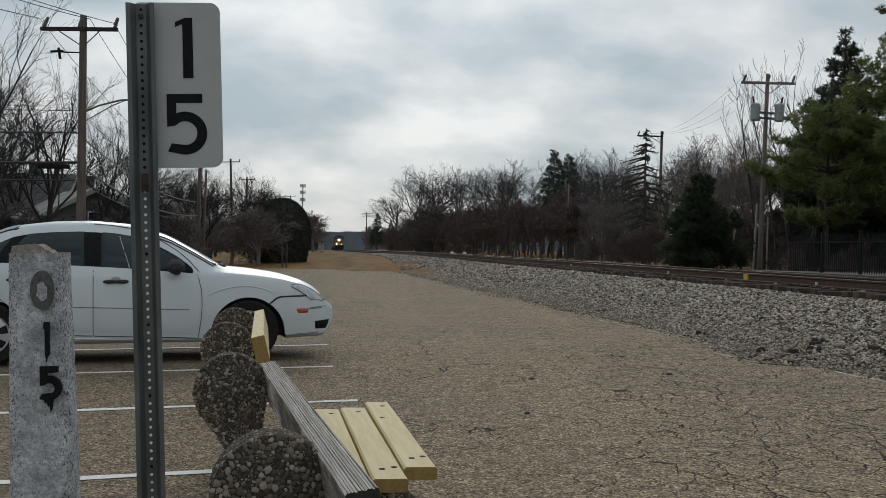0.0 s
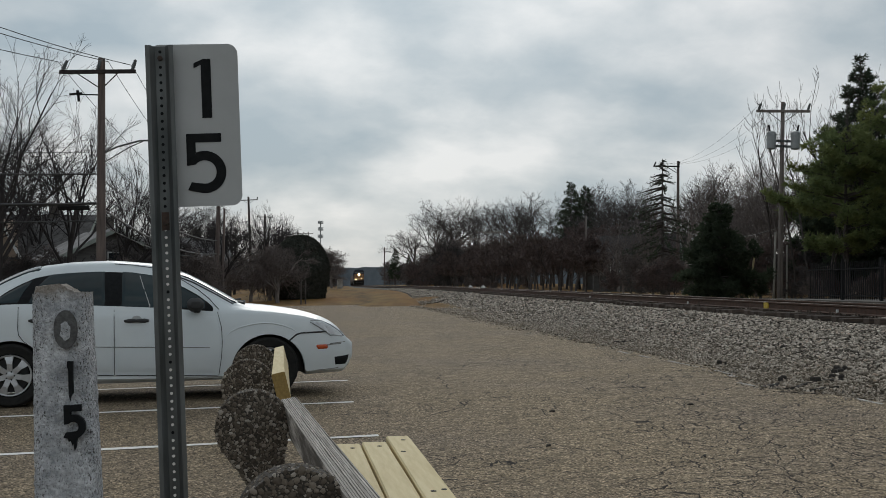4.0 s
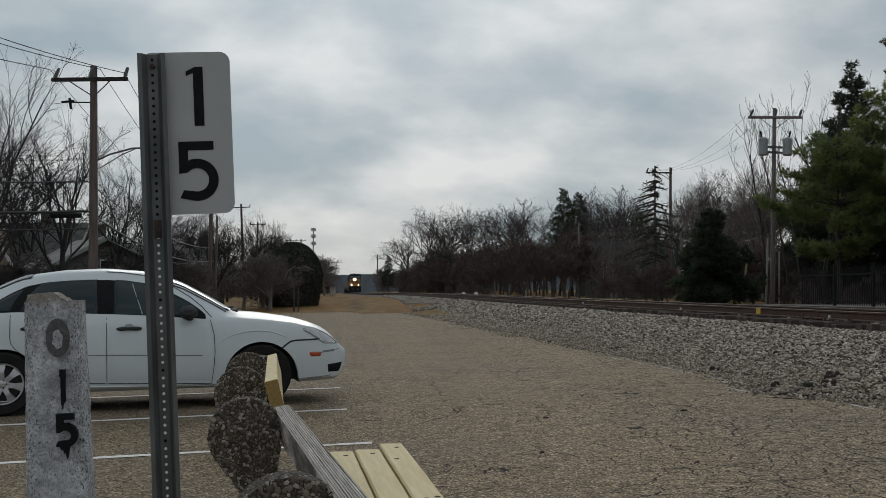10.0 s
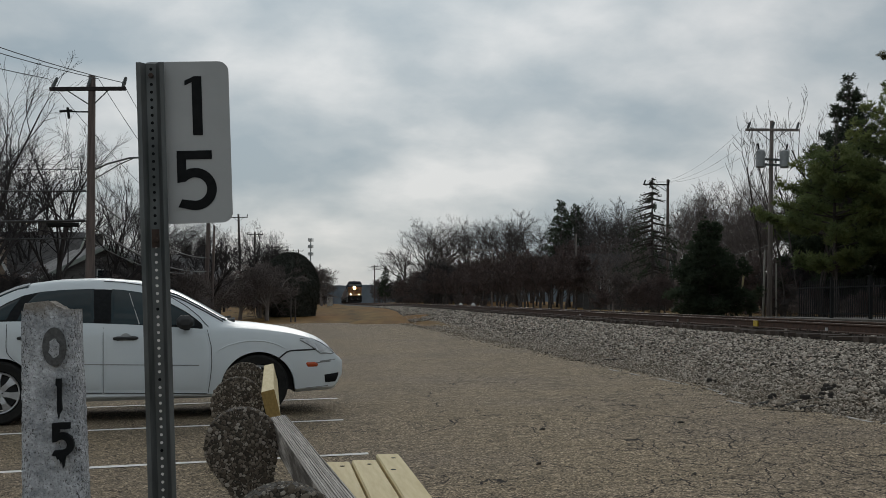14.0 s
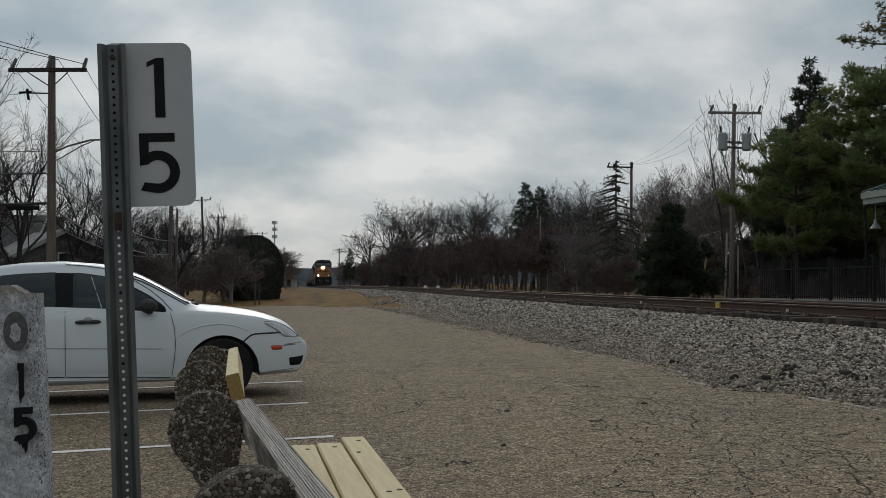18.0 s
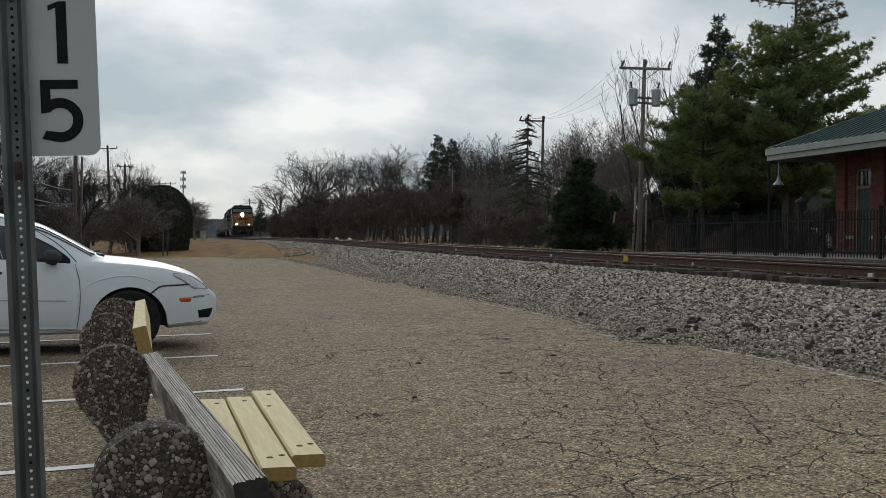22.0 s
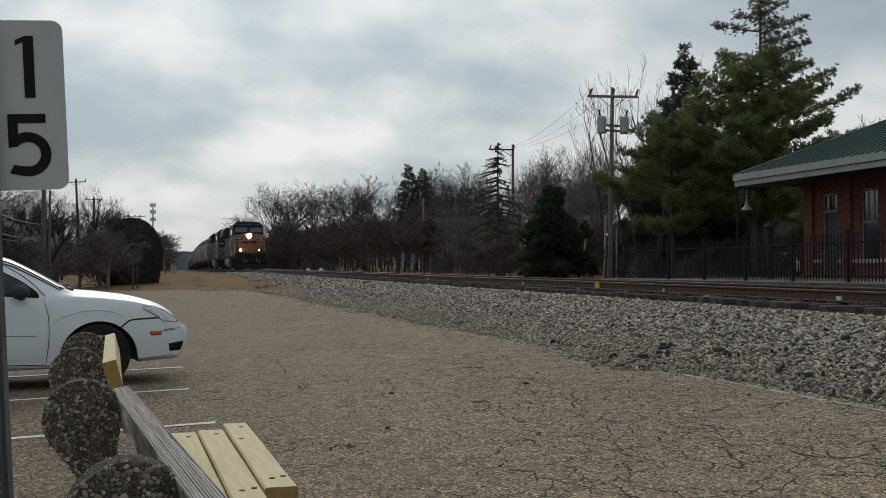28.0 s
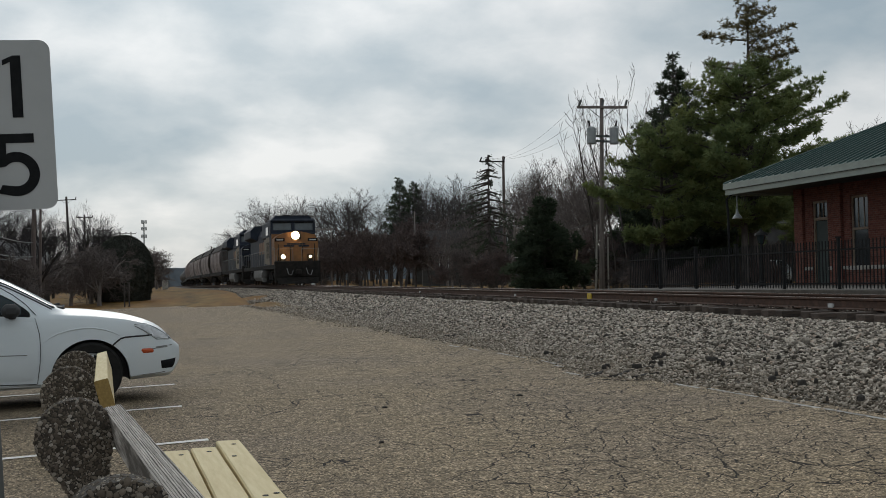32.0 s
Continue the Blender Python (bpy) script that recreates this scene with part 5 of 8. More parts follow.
CROOF = ((-0.165, 1.0), (-0.014, 1.123), (0.117, 1.21), (0.25, 1.281), (0.41, 1.318), (0.626, 1.337), (0.87, 1.346), (1.02, 1.346), (1.2, 1.333), (1.394, 1.302), (1.657, 1.193), (1.843, 1.073), (1.956, 0.975), (2.012, 0.905))


ARCHES = ((0.045, 0.365, 0.285), (2.54, 0.38, 0.27))


def smooth_table(xs, ys):
    """Even, slightly rounded samples of a table."""
    gx = np.linspace(xs[0], xs[-1], 440)
    gy = np.interp(gx, xs, ys)
    k = np.exp(-0.5 * (np.arange(-14, 15) / 4.0) ** 2)
    k /= k.sum()
    pad = np.concatenate([gy[:1].repeat(14), gy, gy[-1:].repeat(14)])
    return gx, np.convolve(pad, k, "valid")


CAR = {k: smooth_table(CX, v) for k, v in (("t", CT), ("b", CB), ("wt", CWT), ("w", CW), ("low", CLOW))}


def car_at(key, x):
    return float(np.interp(x, *CAR[key]))


def car_section(x, arches=True):
    """Half of a cross-section, from the floor's middle up the side to the roof's middle: (half-width, height)."""
    t, b, wt, w, low = (car_at(k, x) for k in ("t", "b", "wt", "w", "low"))
    h = b - low
    drop = min(0.075, max(0.004, (t - b) * 0.55))
    e = t - drop
    side = [(0.0, low), (w * 0.88, low), (w * 0.965, low + 0.02 + h * 0.03), (w * 0.995, low + h * 0.30), (w, low + h * 0.52), (w * 0.992, low + h * 0.78), (w * 0.972, b - h * 0.05), (w * 0.945, b)]
    if arches:
        for ax, ar, az in ARCHES:
            if abs(x - ax) < ar:
                cut = az + math.sqrt(max(0.0, ar ** 2 - (x - ax) ** 2))
                zs, ws = [p[1] for p in side[1:]], [p[0] for p in side[1:]]
                wide = float(np.interp(cut, zs, ws))
                side = [(p[0] if i < 2 else max(wide, 0) if p[1] < cut else p[0], max(p[1], cut + 0.0008 * i) if p[1] < cut else p[1]) for i, p in enumerate(side)]
    cab = [(w * 0.945 + (wt - w * 0.945) * k + 0.03 * math.sin(math.pi * k) * min(1, (e - b) * 3), b + (e - b) * k) for k in (0.2, 0.5, 0.8, 1.0)]
    roof = [(wt * 0.93, e + drop * 0.5), (wt * 0.72, e + drop * 0.82), (wt * 0.38, e + drop * 0.97), (0.0, t)]
    return side + cab + roof


def car_patch(x0, x1, k0, k1, off, n=14, side=-1, ends=(0.0, 0.0), m=6, sect_fn=None):
    """A sheet lying off the body by off metres, from section places k0 to k1 (places may be fractions), with a rim that turns in."""
    def point(x, k, o):
        sec = car_section(x, False)
        i = min(int(k), len(sec) - 2)
        f = k - i
        p = (sec[i][0] + (sec[i + 1][0] - sec[i][0]) * f, sec[i][1] + (sec[i + 1][1] - sec[i][1]) * f)
        d = (sec[i + 1][0] - sec[i][0], sec[i + 1][1] - sec[i][1])
        l = math.hypot(*d) or 1
        nx, nz = d[1] / l, -d[0] / l
        return (x, side * (p[0] + nx * o), p[1] + nz * o)
    g = Geo()
    vs = []
    for i in range(n + 1):
        for j in range(m + 1):
            k = k0 + (k1 - k0) * j / m
            f = j / m
            xa, xb = x0 + ends[0] * f, x1 + ends[1] * f
            rim = i in (0, n) or j in (0, m)
            vs.append(point(xa + (xb - xa) * i / n, k, off - (0.012 if rim else 0)))
    g.add(vs, [(i * (m + 1) + j, i * (m + 1) + j + 1, (i + 1) * (m + 1) + j + 1, (i + 1) * (m + 1) + j) for i in range(n) for j in range(m)])
    return g


def side_point(x, z, off=0.0):
    """A place on the body's near side below the window line."""
    sec = car_section(x, False)[:8]
    zs = [p[1] for p in sec[1:]]
    ws = [p[0] for p in sec[1:]]
    return (x, -(float(np.interp(z, zs, ws)) + off), z)


def side_line(pts, r, off=0.002):
    return Geo().tube([side_point(x, z, off) for x, z in pts], r, 5)


def flank(x, z, off, side=-1):
    """A place on the body's side at any height, from the sill to the roof's edge."""
    sec = car_section(x, False)[1:13]
    zs = [p[1] for p in sec]
    w0, w1 = (float(np.interp(z + d, zs, [p[0] for p in sec])) for d in (-0.01, 0.01))
    lean = math.hypot(0.02, w1 - w0)
    return (x, side * ((w0 + w1) / 2 + off * 0.02 / lean), z + off * (w0 - w1) / lean)


def along(table, v):
    return float(np.interp(v, [p[0] for p in table], [p[1] for p in table]))


def flank_patch(back, front, low, high, off, side=-1, n=20, m=6, rim=0.012):
    """A sheet on the flank: back and front give x by height share, low and high give z by x; its rim turns in."""
    vs = []
    for i in range(n + 1):
        for j in range(m + 1):
            v = j / m
            x = along(back, v) + (along(front, v) - along(back, v)) * i / n
            lo, hi = along(low, x), along(high, x)
            vs.append(flank(x, lo + (max(hi, lo + 0.004) - lo) * v, off - (rim if i in (0, n) or j in (0, m) else 0), side))
    return Geo().add(vs, [(i * (m + 1) + j, i * (m + 1) + j + 1, (i + 1) * (m + 1) + j + 1, (i + 1) * (m + 1) + j) for i in range(n) for j in range(m)])


def flank_line(pts, r, off=0.003, side=-1):
    return Geo().tube([flank(x, z, off, side) for x, z in pts], r, 5)


def lathe_y(profile, n=28):
    """Turns (radius, y) pairs round the y axis."""
    vs, fs = [], []
    m = len(profile)
    for i in range(n):
        a = 2 * math.pi * i / n
        vs += [(r * math.cos(a), y, r * math.sin(a)) for r, y in profile]
    for i in range(n):
        for j in range(m - 1):
            fs.append((i * m + j, i * m + j + 1, ((i + 1) % n) * m + j + 1, ((i + 1) % n) * m + j))
    return Geo().add(vs, fs)


def build_wheel(car, x, side):
    w = part("wheel", lathe_y([(0.2, 0.19), (0.285, 0.19), (0.308, 0.17), (0.312, 0.12), (0.312, 0.06), (0.306, 0.02), (0.285, 0.0), (0.215, 0.012), (0.205, 0.03), (0.205, 0.15), (0.2, 0.19)], 36), "rubber", car, "black tyre on a silver seven-spoke wheel",
             smooth=True, at=pose(x, side * 0.86, 0.312, 0, 0, 0 if side < 0 else 180))
    g = lathe_y([(0.205, 0.02), (0.198, 0.006), (0.188, 0.008), (0.182, 0.05), (0.182, 0.13)], 32)
    part("rim", g, "alloy", w, "silver alloy rim", smooth=True)
    disc = lathe_y([(0.0, 0.075), (0.17, 0.08)], 24)
    part("brake_disc", disc, "black", w)
    hub = lathe_y([(0.0, 0.002), (0.03, 0.003), (0.05, 0.010), (0.056, 0.03)], 20)
    part("hub_cap", hub, "alloy", w, smooth=True)
    spoke = Geo().add([(0.040, 0.006, -0.026), (0.040, 0.006, 0.026), (0.115, 0.0, 0.024), (0.185, 0.008, 0.042), (0.185, 0.008, -0.042), (0.115, 0.0, -0.024),
                       (0.040, 0.045, -0.026), (0.040, 0.045, 0.026), (0.115, 0.045, 0.024), (0.185, 0.045, 0.042), (0.185, 0.045, -0.042), (0.115, 0.045, -0.024)],
                      [(0, 1, 2, 5), (5, 2, 3, 4), (0, 6, 7, 1), (1, 7, 8, 2), (2, 8, 9, 3), (3, 9, 10, 4), (4, 10, 11, 5), (5, 11, 6, 0)]).mesh("spoke", ["alloy"])
    nut = Geo().prism(ring(0.009, 6), 0.004, 0.02, "y").mesh("wheel_nut", ["black"])
    for i in range(7):
        part("spoke", spoke, None, w, at=pose(0, 0, 0, 0, i * 360 / 7 + 10, 0))
    for i in range(5):
        a = i * 1.2566
        part("wheel_nut", nut, None, w, at=pose(0.04 * math.cos(a), -0.002, 0.04 * math.sin(a)))


def build_car():
    car = thing("car", "white four-door sedan parked between painted stall lines", "car", pose(-2.97, 12.36, -0.05, 0, -1.15, 7.5))
    xs = sorted(set([round(-0.97 + 4.425 * i / 110, 4) for i in range(111)] + [round(ax + s * ar * math.cos(radians(a)), 4) for ax, ar, az in ARCHES for s in (-1, 1) for a in range(0, 91, 9)]))
    g = Geo()
    rows = []
    for x in xs:
        half = car_section(x)
        full = [(x, -p[0], p[1]) for p in half] + [(x, p[0], p[1]) for p in half[-2:0:-1]]
        rows.append(full)
    n = len(rows[0])
    vs = [p for r in rows for p in r]
    fs, ms = [], []
    for j in range(len(rows) - 1):
        for i in range(n):
            q = (j * n + i, j * n + (i + 1) % n, (j + 1) * n + (i + 1) % n, (j + 1) * n + i)
            if i in (0, 1, n - 2, n - 1):          # the underside keeps its own hard edge
                vs += [vs[k] for k in q]
                q = tuple(range(len(vs) - 4, len(vs)))
            fs.append(q)
            ms.append(1 if i in (0, n - 1) else 0)
    g.v, g.f, g.m = vs, fs, ms
    g.add(rows[0], [tuple(range(n))])
    g.add(rows[-1], [tuple(range(n))])
    body = part("body", g, ["white_paint", "black"], car, "white painted body shell", smooth=True)
    part("inner_floor", Geo().box(-0.8, -0.62, 0.24, 2.95, 0.62, 0.6), "black", car)
    belt = list(zip(CX, CB))
    sill = ((0.1, 0.318), (0.8, 0.290), (2.05, 0.242))
    for side in (-1, 1):
        # doors stand a hair proud of the shell
        front_edge = ((0.0, 2.038), (0.3, 2.066), (0.5, 2.075), (0.75, 2.070), (1.0, 2.032))
        rear_edge = ((0.0, 0.47), (0.15, 0.42), (0.34, 0.30), (0.5, 0.165), (0.6, 0.115), (1.0, 0.118))
        beneath = [(x, z - 0.012) for x, z in belt]
        for nm, back, front in (("front_door", ((0.0, 1.024), (1.0, 1.018)), front_edge), ("rear_door", rear_edge, ((0.0, 1.014), (1.0, 1.008)))):
            d = part(nm, flank_patch(back, front, sill, beneath, 0.0045, side, 24, 14), "white_paint", car, "white door panel", smooth=True)
            if side > 0:
                continue
            edge = front if nm == "front_door" else back
            seam = [(along(edge, v), along(sill, along(edge, v)) + (along(beneath, along(edge, v)) - along(sill, along(edge, v))) * v) for v in [k / 12 for k in range(13)]]
            part("door_seam", flank_line(seam, 0.0032, 0.003), "black", d, "dark gap at the door's edge")
            if nm == "front_door":
                part("door_seam", flank_line([(1.019, 0.285 + 0.645 * k / 8) for k in range(9)], 0.0030, 0.003), "black", d, "dark gap between the doors")
                part("door_seam", flank_line([(x, z + 0.045) for x, z in CROOF[7:]] + [(2.045, 0.915)], 0.0038, 0.004), "black", d, "dark gap round the window frame")
            x0, x1 = (1.03, 2.03) if nm == "front_door" else (0.50, 1.01)
            part("door_seam", flank_line([(x0 + (x1 - x0) * k / 8, along(sill, x0 + (x1 - x0) * k / 8) - 0.002) for k in range(9)], 0.0042, 0.003), "black", d, "dark gap under the door")
            hx = 1.235 if nm == "front_door" else 0.335
            hz = 0.817 if nm == "front_door" else 0.84
            p = Vector(side_point(hx, hz, 0.012))
            part("handle_cup", Geo().prism([(hx + 0.055 * math.cos(k * 0.524), hz + 0.052 * math.sin(k * 0.524)) for k in range(12)], p.y + 0.004, p.y + 0.012, "y"), "sign", d, "shallow cup behind the handle")
            hd = Geo().tube([p + Vector((-0.118, 0.010, 0)), p + Vector((-0.075, -0.006, 0)), p + Vector((0, -0.012, 0.002)), p + Vector((0.075, -0.006, 0)), p + Vector((0.118, 0.010, 0))], [0.012, 0.022, 0.014, 0.022, 0.012], 8)
            part("door_handle", hd, "black", d, "black door handle", smooth=True)
        # side glazing: black seals and pillars, then panes
        over = [(x, z + 0.010) for x, z in CROOF]
        under = [(x, z - 0.010) for x, z in belt]
        part("window_trim", flank_patch(((0, -0.17), (1, -0.17)), ((0, 2.01), (1, 2.01)), under, over, 0.0045, side, 60, 6), "ink", car, "black window seals and pillars", smooth=True)
        glass_low = [(x, z + 0.008) for x, z in belt]
        glass_high = [(x, z - 0.010) for x, z in CROOF]
        for back, front in ((((0, 1.075), (1, 1.07)), ((0, 1.93), (1, 1.93))), (((0, 0.185), (0.55, 0.25), (1, 0.40)), ((0, 0.955), (1, 0.935))), (((0, -0.12), (1, -0.10)), ((0, 0.10), (0.55, 0.17), (1, 0.27)))):
            part("side_window", flank_patch(back, front, glass_low, glass_high, 0.0085, side, 26, 6), "glass_dark", car, "dark tinted side window", smooth=True)
        part("sill", flank_patch(((0, 0.44), (1, 0.46)), ((0, 2.17), (1, 2.19)), ((0, 0.215), (2.3, 0.20)), ((0, 0.300), (0.8, 0.276), (2.3, 0.220)), 0.006, side, 16, 3), "white_paint", car, "white sill under the doors", smooth=True)
        # pressed flare above the front arch
        flare = [(2.11, 0.640), (2.16, 0.685), (2.24, 0.722), (2.34, 0.748), (2.43, 0.761), (2.51, 0.765), (2.60, 0.757), (2.69, 0.736), (2.77, 0.706), (2.83, 0.672)]
        part("arch_flare", flank_line(flare, [0.003, 0.006, 0.008, 0.009, 0.009, 0.009, 0.009, 0.008, 0.006, 0.003], 0.0, side), "white_paint", body, "pressed flare above the wheel", smooth=True)
        for ax, ar, az in ARCHES:
            build_wheel(car, ax, side)
            # rolled lip round the arch
            lip = [(ax + (ar + 0.001) * math.cos(radians(a)), az + (ar + 0.001) * math.sin(radians(a))) for a in range(4, 178, 6)]
            g = Geo().tube([(x, side * (abs(side_point(x, z, 0.0)[1]) + 0.002), z) for x, z in lip], 0.003, 6)
            part("arch_lip", g, "white_paint", body, smooth=True)
    # glass fore and aft
    for nm, x0, x1 in (("windscreen", 1.55, 2.27), ("rear_window", -0.42, 0.34)):
        for side in (-1, 1):
            part(nm, car_patch(x0, x1, 11.2, 14.999, 0.006, 14, side, (0.04 if x0 > 1 else 0, 0), 6), "glass_dark", car, "dark sloping screen glass", smooth=True)
    wiper = Geo().tube([(2.20, -0.62, 0.965), (2.27, -0.50, 0.985), (2.30, -0.30, 0.985), (2.36, -0.1, 0.985)], 0.014, 5).tube([(2.22, -0.40, 1.00), (2.30, -0.30, 1.01), (2.33, 0.2, 1.0)], 0.012, 5)
    part("wiper", wiper, "black", car, "black wiper at the foot of the windscreen")
    part("cowl", Geo().box(2.17, -0.62, 0.945, 2.33, 0.62, 0.985, bev=0.015), "black", car, "black scuttle panel")
    # mirror
    p = Vector(side_point(1.81, 0.89, 0.0))
    mir = Geo().box(p.x - 0.085, p.y - 0.20, 0.90, p.x + 0.08, p.y - 0.03, 1.035, bev=0.04)
    mir.box(p.x - 0.02, p.y - 0.06, 0.885, p.x + 0.05, p.y + 0.05, 0.94, bev=0.01)
    part("wing_mirror", mir, "black", car, "black wing mirror", smooth=True)
    # lamps and bumper details
    lamp_low = ((2.98, 0.762), (3.06, 0.715), (3.15, 0.650), (3.20, 0.616), (3.33, 0.606))
    lamp_high = ((2.98, 0.772), (3.10, 0.768), (3.20, 0.722), (3.29, 0.660), (3.33, 0.622))
    for side in (-1, 1):
        hl = part("headlamp", flank_patch(((0, 2.99), (1, 2.99)), ((0, 3.325), (1, 3.325)), lamp_low, lamp_high, 0.006, side, 18, 8), "lamp_glass", car, "clear headlamp", smooth=True)
        part("reflector", flank_patch(((0, 3.16), (1, 3.13)), ((0, 3.25), (1, 3.24)), [(x, z + 0.014) for x, z in lamp_low], [(x, z - 0.014) for x, z in lamp_high], 0.0085, side, 8, 6), "alloy", hl, "bright reflector bowl", smooth=True)
        part("lamp_rim", flank_line([(x, z + 0.002) for x, z in lamp_high] + [(x, z - 0.002) for x, z in lamp_low[::-1]], 0.0035, 0.006, side), "loco_grey", hl, "dark gap round the lamp")
        part("side_marker", flank_patch(((0, 3.058), (1, 3.022)), ((0, 3.176), (1, 3.160)), ((3.0, 0.476), (3.2, 0.478)), ((3.0, 0.531), (3.2, 0.528)), 0.010, side, 6, 3), "amber", car, "amber side marker lamp")
        part("fog_recess", flank_patch(((0, 3.245), (1, 3.236)), ((0, 3.362), (0.4, 3.39), (1, 3.405)), ((3.2, 0.310), (3.4, 0.312)), ((3.2, 0.388), (3.42, 0.408)), 0.007, side, 8, 4, 0.006), "ink", car, "dark fog-lamp recess in the bumper")
        part("bumper_seam", flank_line([(2.75, 0.572), (2.79, 0.606), (2.835, 0.640), (2.88, 0.652), (2.98, 0.655), (3.09, 0.657), (3.15, 0.662)], 0.0085, 0.001, side), "black", body, "dark gap above the bumper")
        # bumper crease: grey line in place of the shade on white paint
        part("bumper_crease_shade", flank_line([(3.19, 0.533), (3.28, 0.540), (3.36, 0.545)], 0.005, 0.001, side), "loco_grey", body)
        part("bumper_lip", flank_line([(2.95, 0.258), (3.06, 0.264), (3.17, 0.268), (3.28, 0.276)], 0.005, 0.001, side), "loco_grey", body)
        part("grille_corner", flank_patch(((0, 3.335), (1, 3.318)), ((0, 3.375), (1, 3.345)), ((3.3, 0.60), (3.4, 0.596)), ((3.3, 0.69), (3.33, 0.668), (3.4, 0.612)), 0.006, side, 5, 5), "black", car, "dark edge of the grille")
        part("windscreen_seal", Geo().tube([(x, side * (car_section(x, False)[11][0] + 0.004), car_section(x, False)[11][1] + 0.004) for x in (1.45, 1.55, 1.66, 1.78, 1.90, 2.02, 2.12, 2.20)], 0.007, 5), "black", car, "black seal beside the windscreen")
    # the door and bumper creases' shade is drawn as grey lines
    part("crease_shade", side_line([(0.42, 0.582), (1.0, 0.562), (1.5, 0.545), (1.95, 0.529)], 0.004, 0.005), "loco_grey", body, "grey line for the shade of the crease along the doors")
    part("bumper_crease_shade", side_line([(3.12, 0.515), (3.22, 0.525), (3.31, 0.53)], 0.005, 0.002), "loco_grey", body)
    part("grille", Geo().box(3.36, -0.30, 0.60, 3.40, 0.30, 0.64, bev=0.01), "black", car, "black front grille")
    part("number_plate", Geo().box(3.44, -0.15, 0.42, 3.462, 0.15, 0.53, bev=0.004), "sign", car, "plain number plate")
    # a pale strap against the front side glass
    part("seat_belt", flank_line([(1.27, 1.262), (1.30, 1.16), (1.335, 1.05), (1.365, 0.955)], 0.006, 0.006), "sign", car, "pale seat-belt strap behind the glass")


build_car()


def second_car():
    other = copy_thing(bpy.data.objects["car"], pose(36.2, 58.4, terrain(36.2, 58.4), 0, 0, 62))
    tagged(other, "pale sedan parked beyond the platform fence", "car")


second_car()


# ---------------------------------------------------------------- train
TRAIN = []


def truck(parent, y, axles, gauge=0.72, wheel_r=0.5, label="sooty three-axle truck"):
    span = 1.85 * (axles - 1)
    fr = Geo()
    for sx in (-1, 1):
        fr.box(sx * 1.02 - 0.09, y - span / 2 - 0.7, 0.52, sx * 1.02 + 0.09, y + span / 2 + 0.7, 0.86, bev=0.05)
        for k in range(axles):
            yy = y - span / 2 + 1.85 * k
            fr.box(sx * 1.08 - 0.12, yy - 0.22, 0.34, sx * 1.08 + 0.12, yy + 0.22, 0.72, bev=0.04)
            if k < axles - 1:
                fr.box(sx * 1.1 - 0.1, yy + 0.55, 0.40, sx * 1.1 + 0.1, yy + 1.25, 1.0, bev=0.05)
    fr.box(-1.0, y - 0.3, 0.5, 1.0, y + 0.3, 0.78)
    t = part("truck", fr, "loco_black", parent, label)
    for k in range(axles):
        yy = y - span / 2 + 1.85 * k
        g = Geo()
        for sx in (-1, 1):
            g.prism(ring(wheel_r, 20, yy, wheel_r), sx * gauge - 0.06, sx * gauge + 0.06, "x")
        g.tube([(-0.8, yy, wheel_r), (0.8, yy, wheel_r)], 0.08, 8)
        part("wheelset", g, "rust", t, "steel wheelset")


def handrail(g, pts, r=0.022):
    g.tube(pts, r, 5)


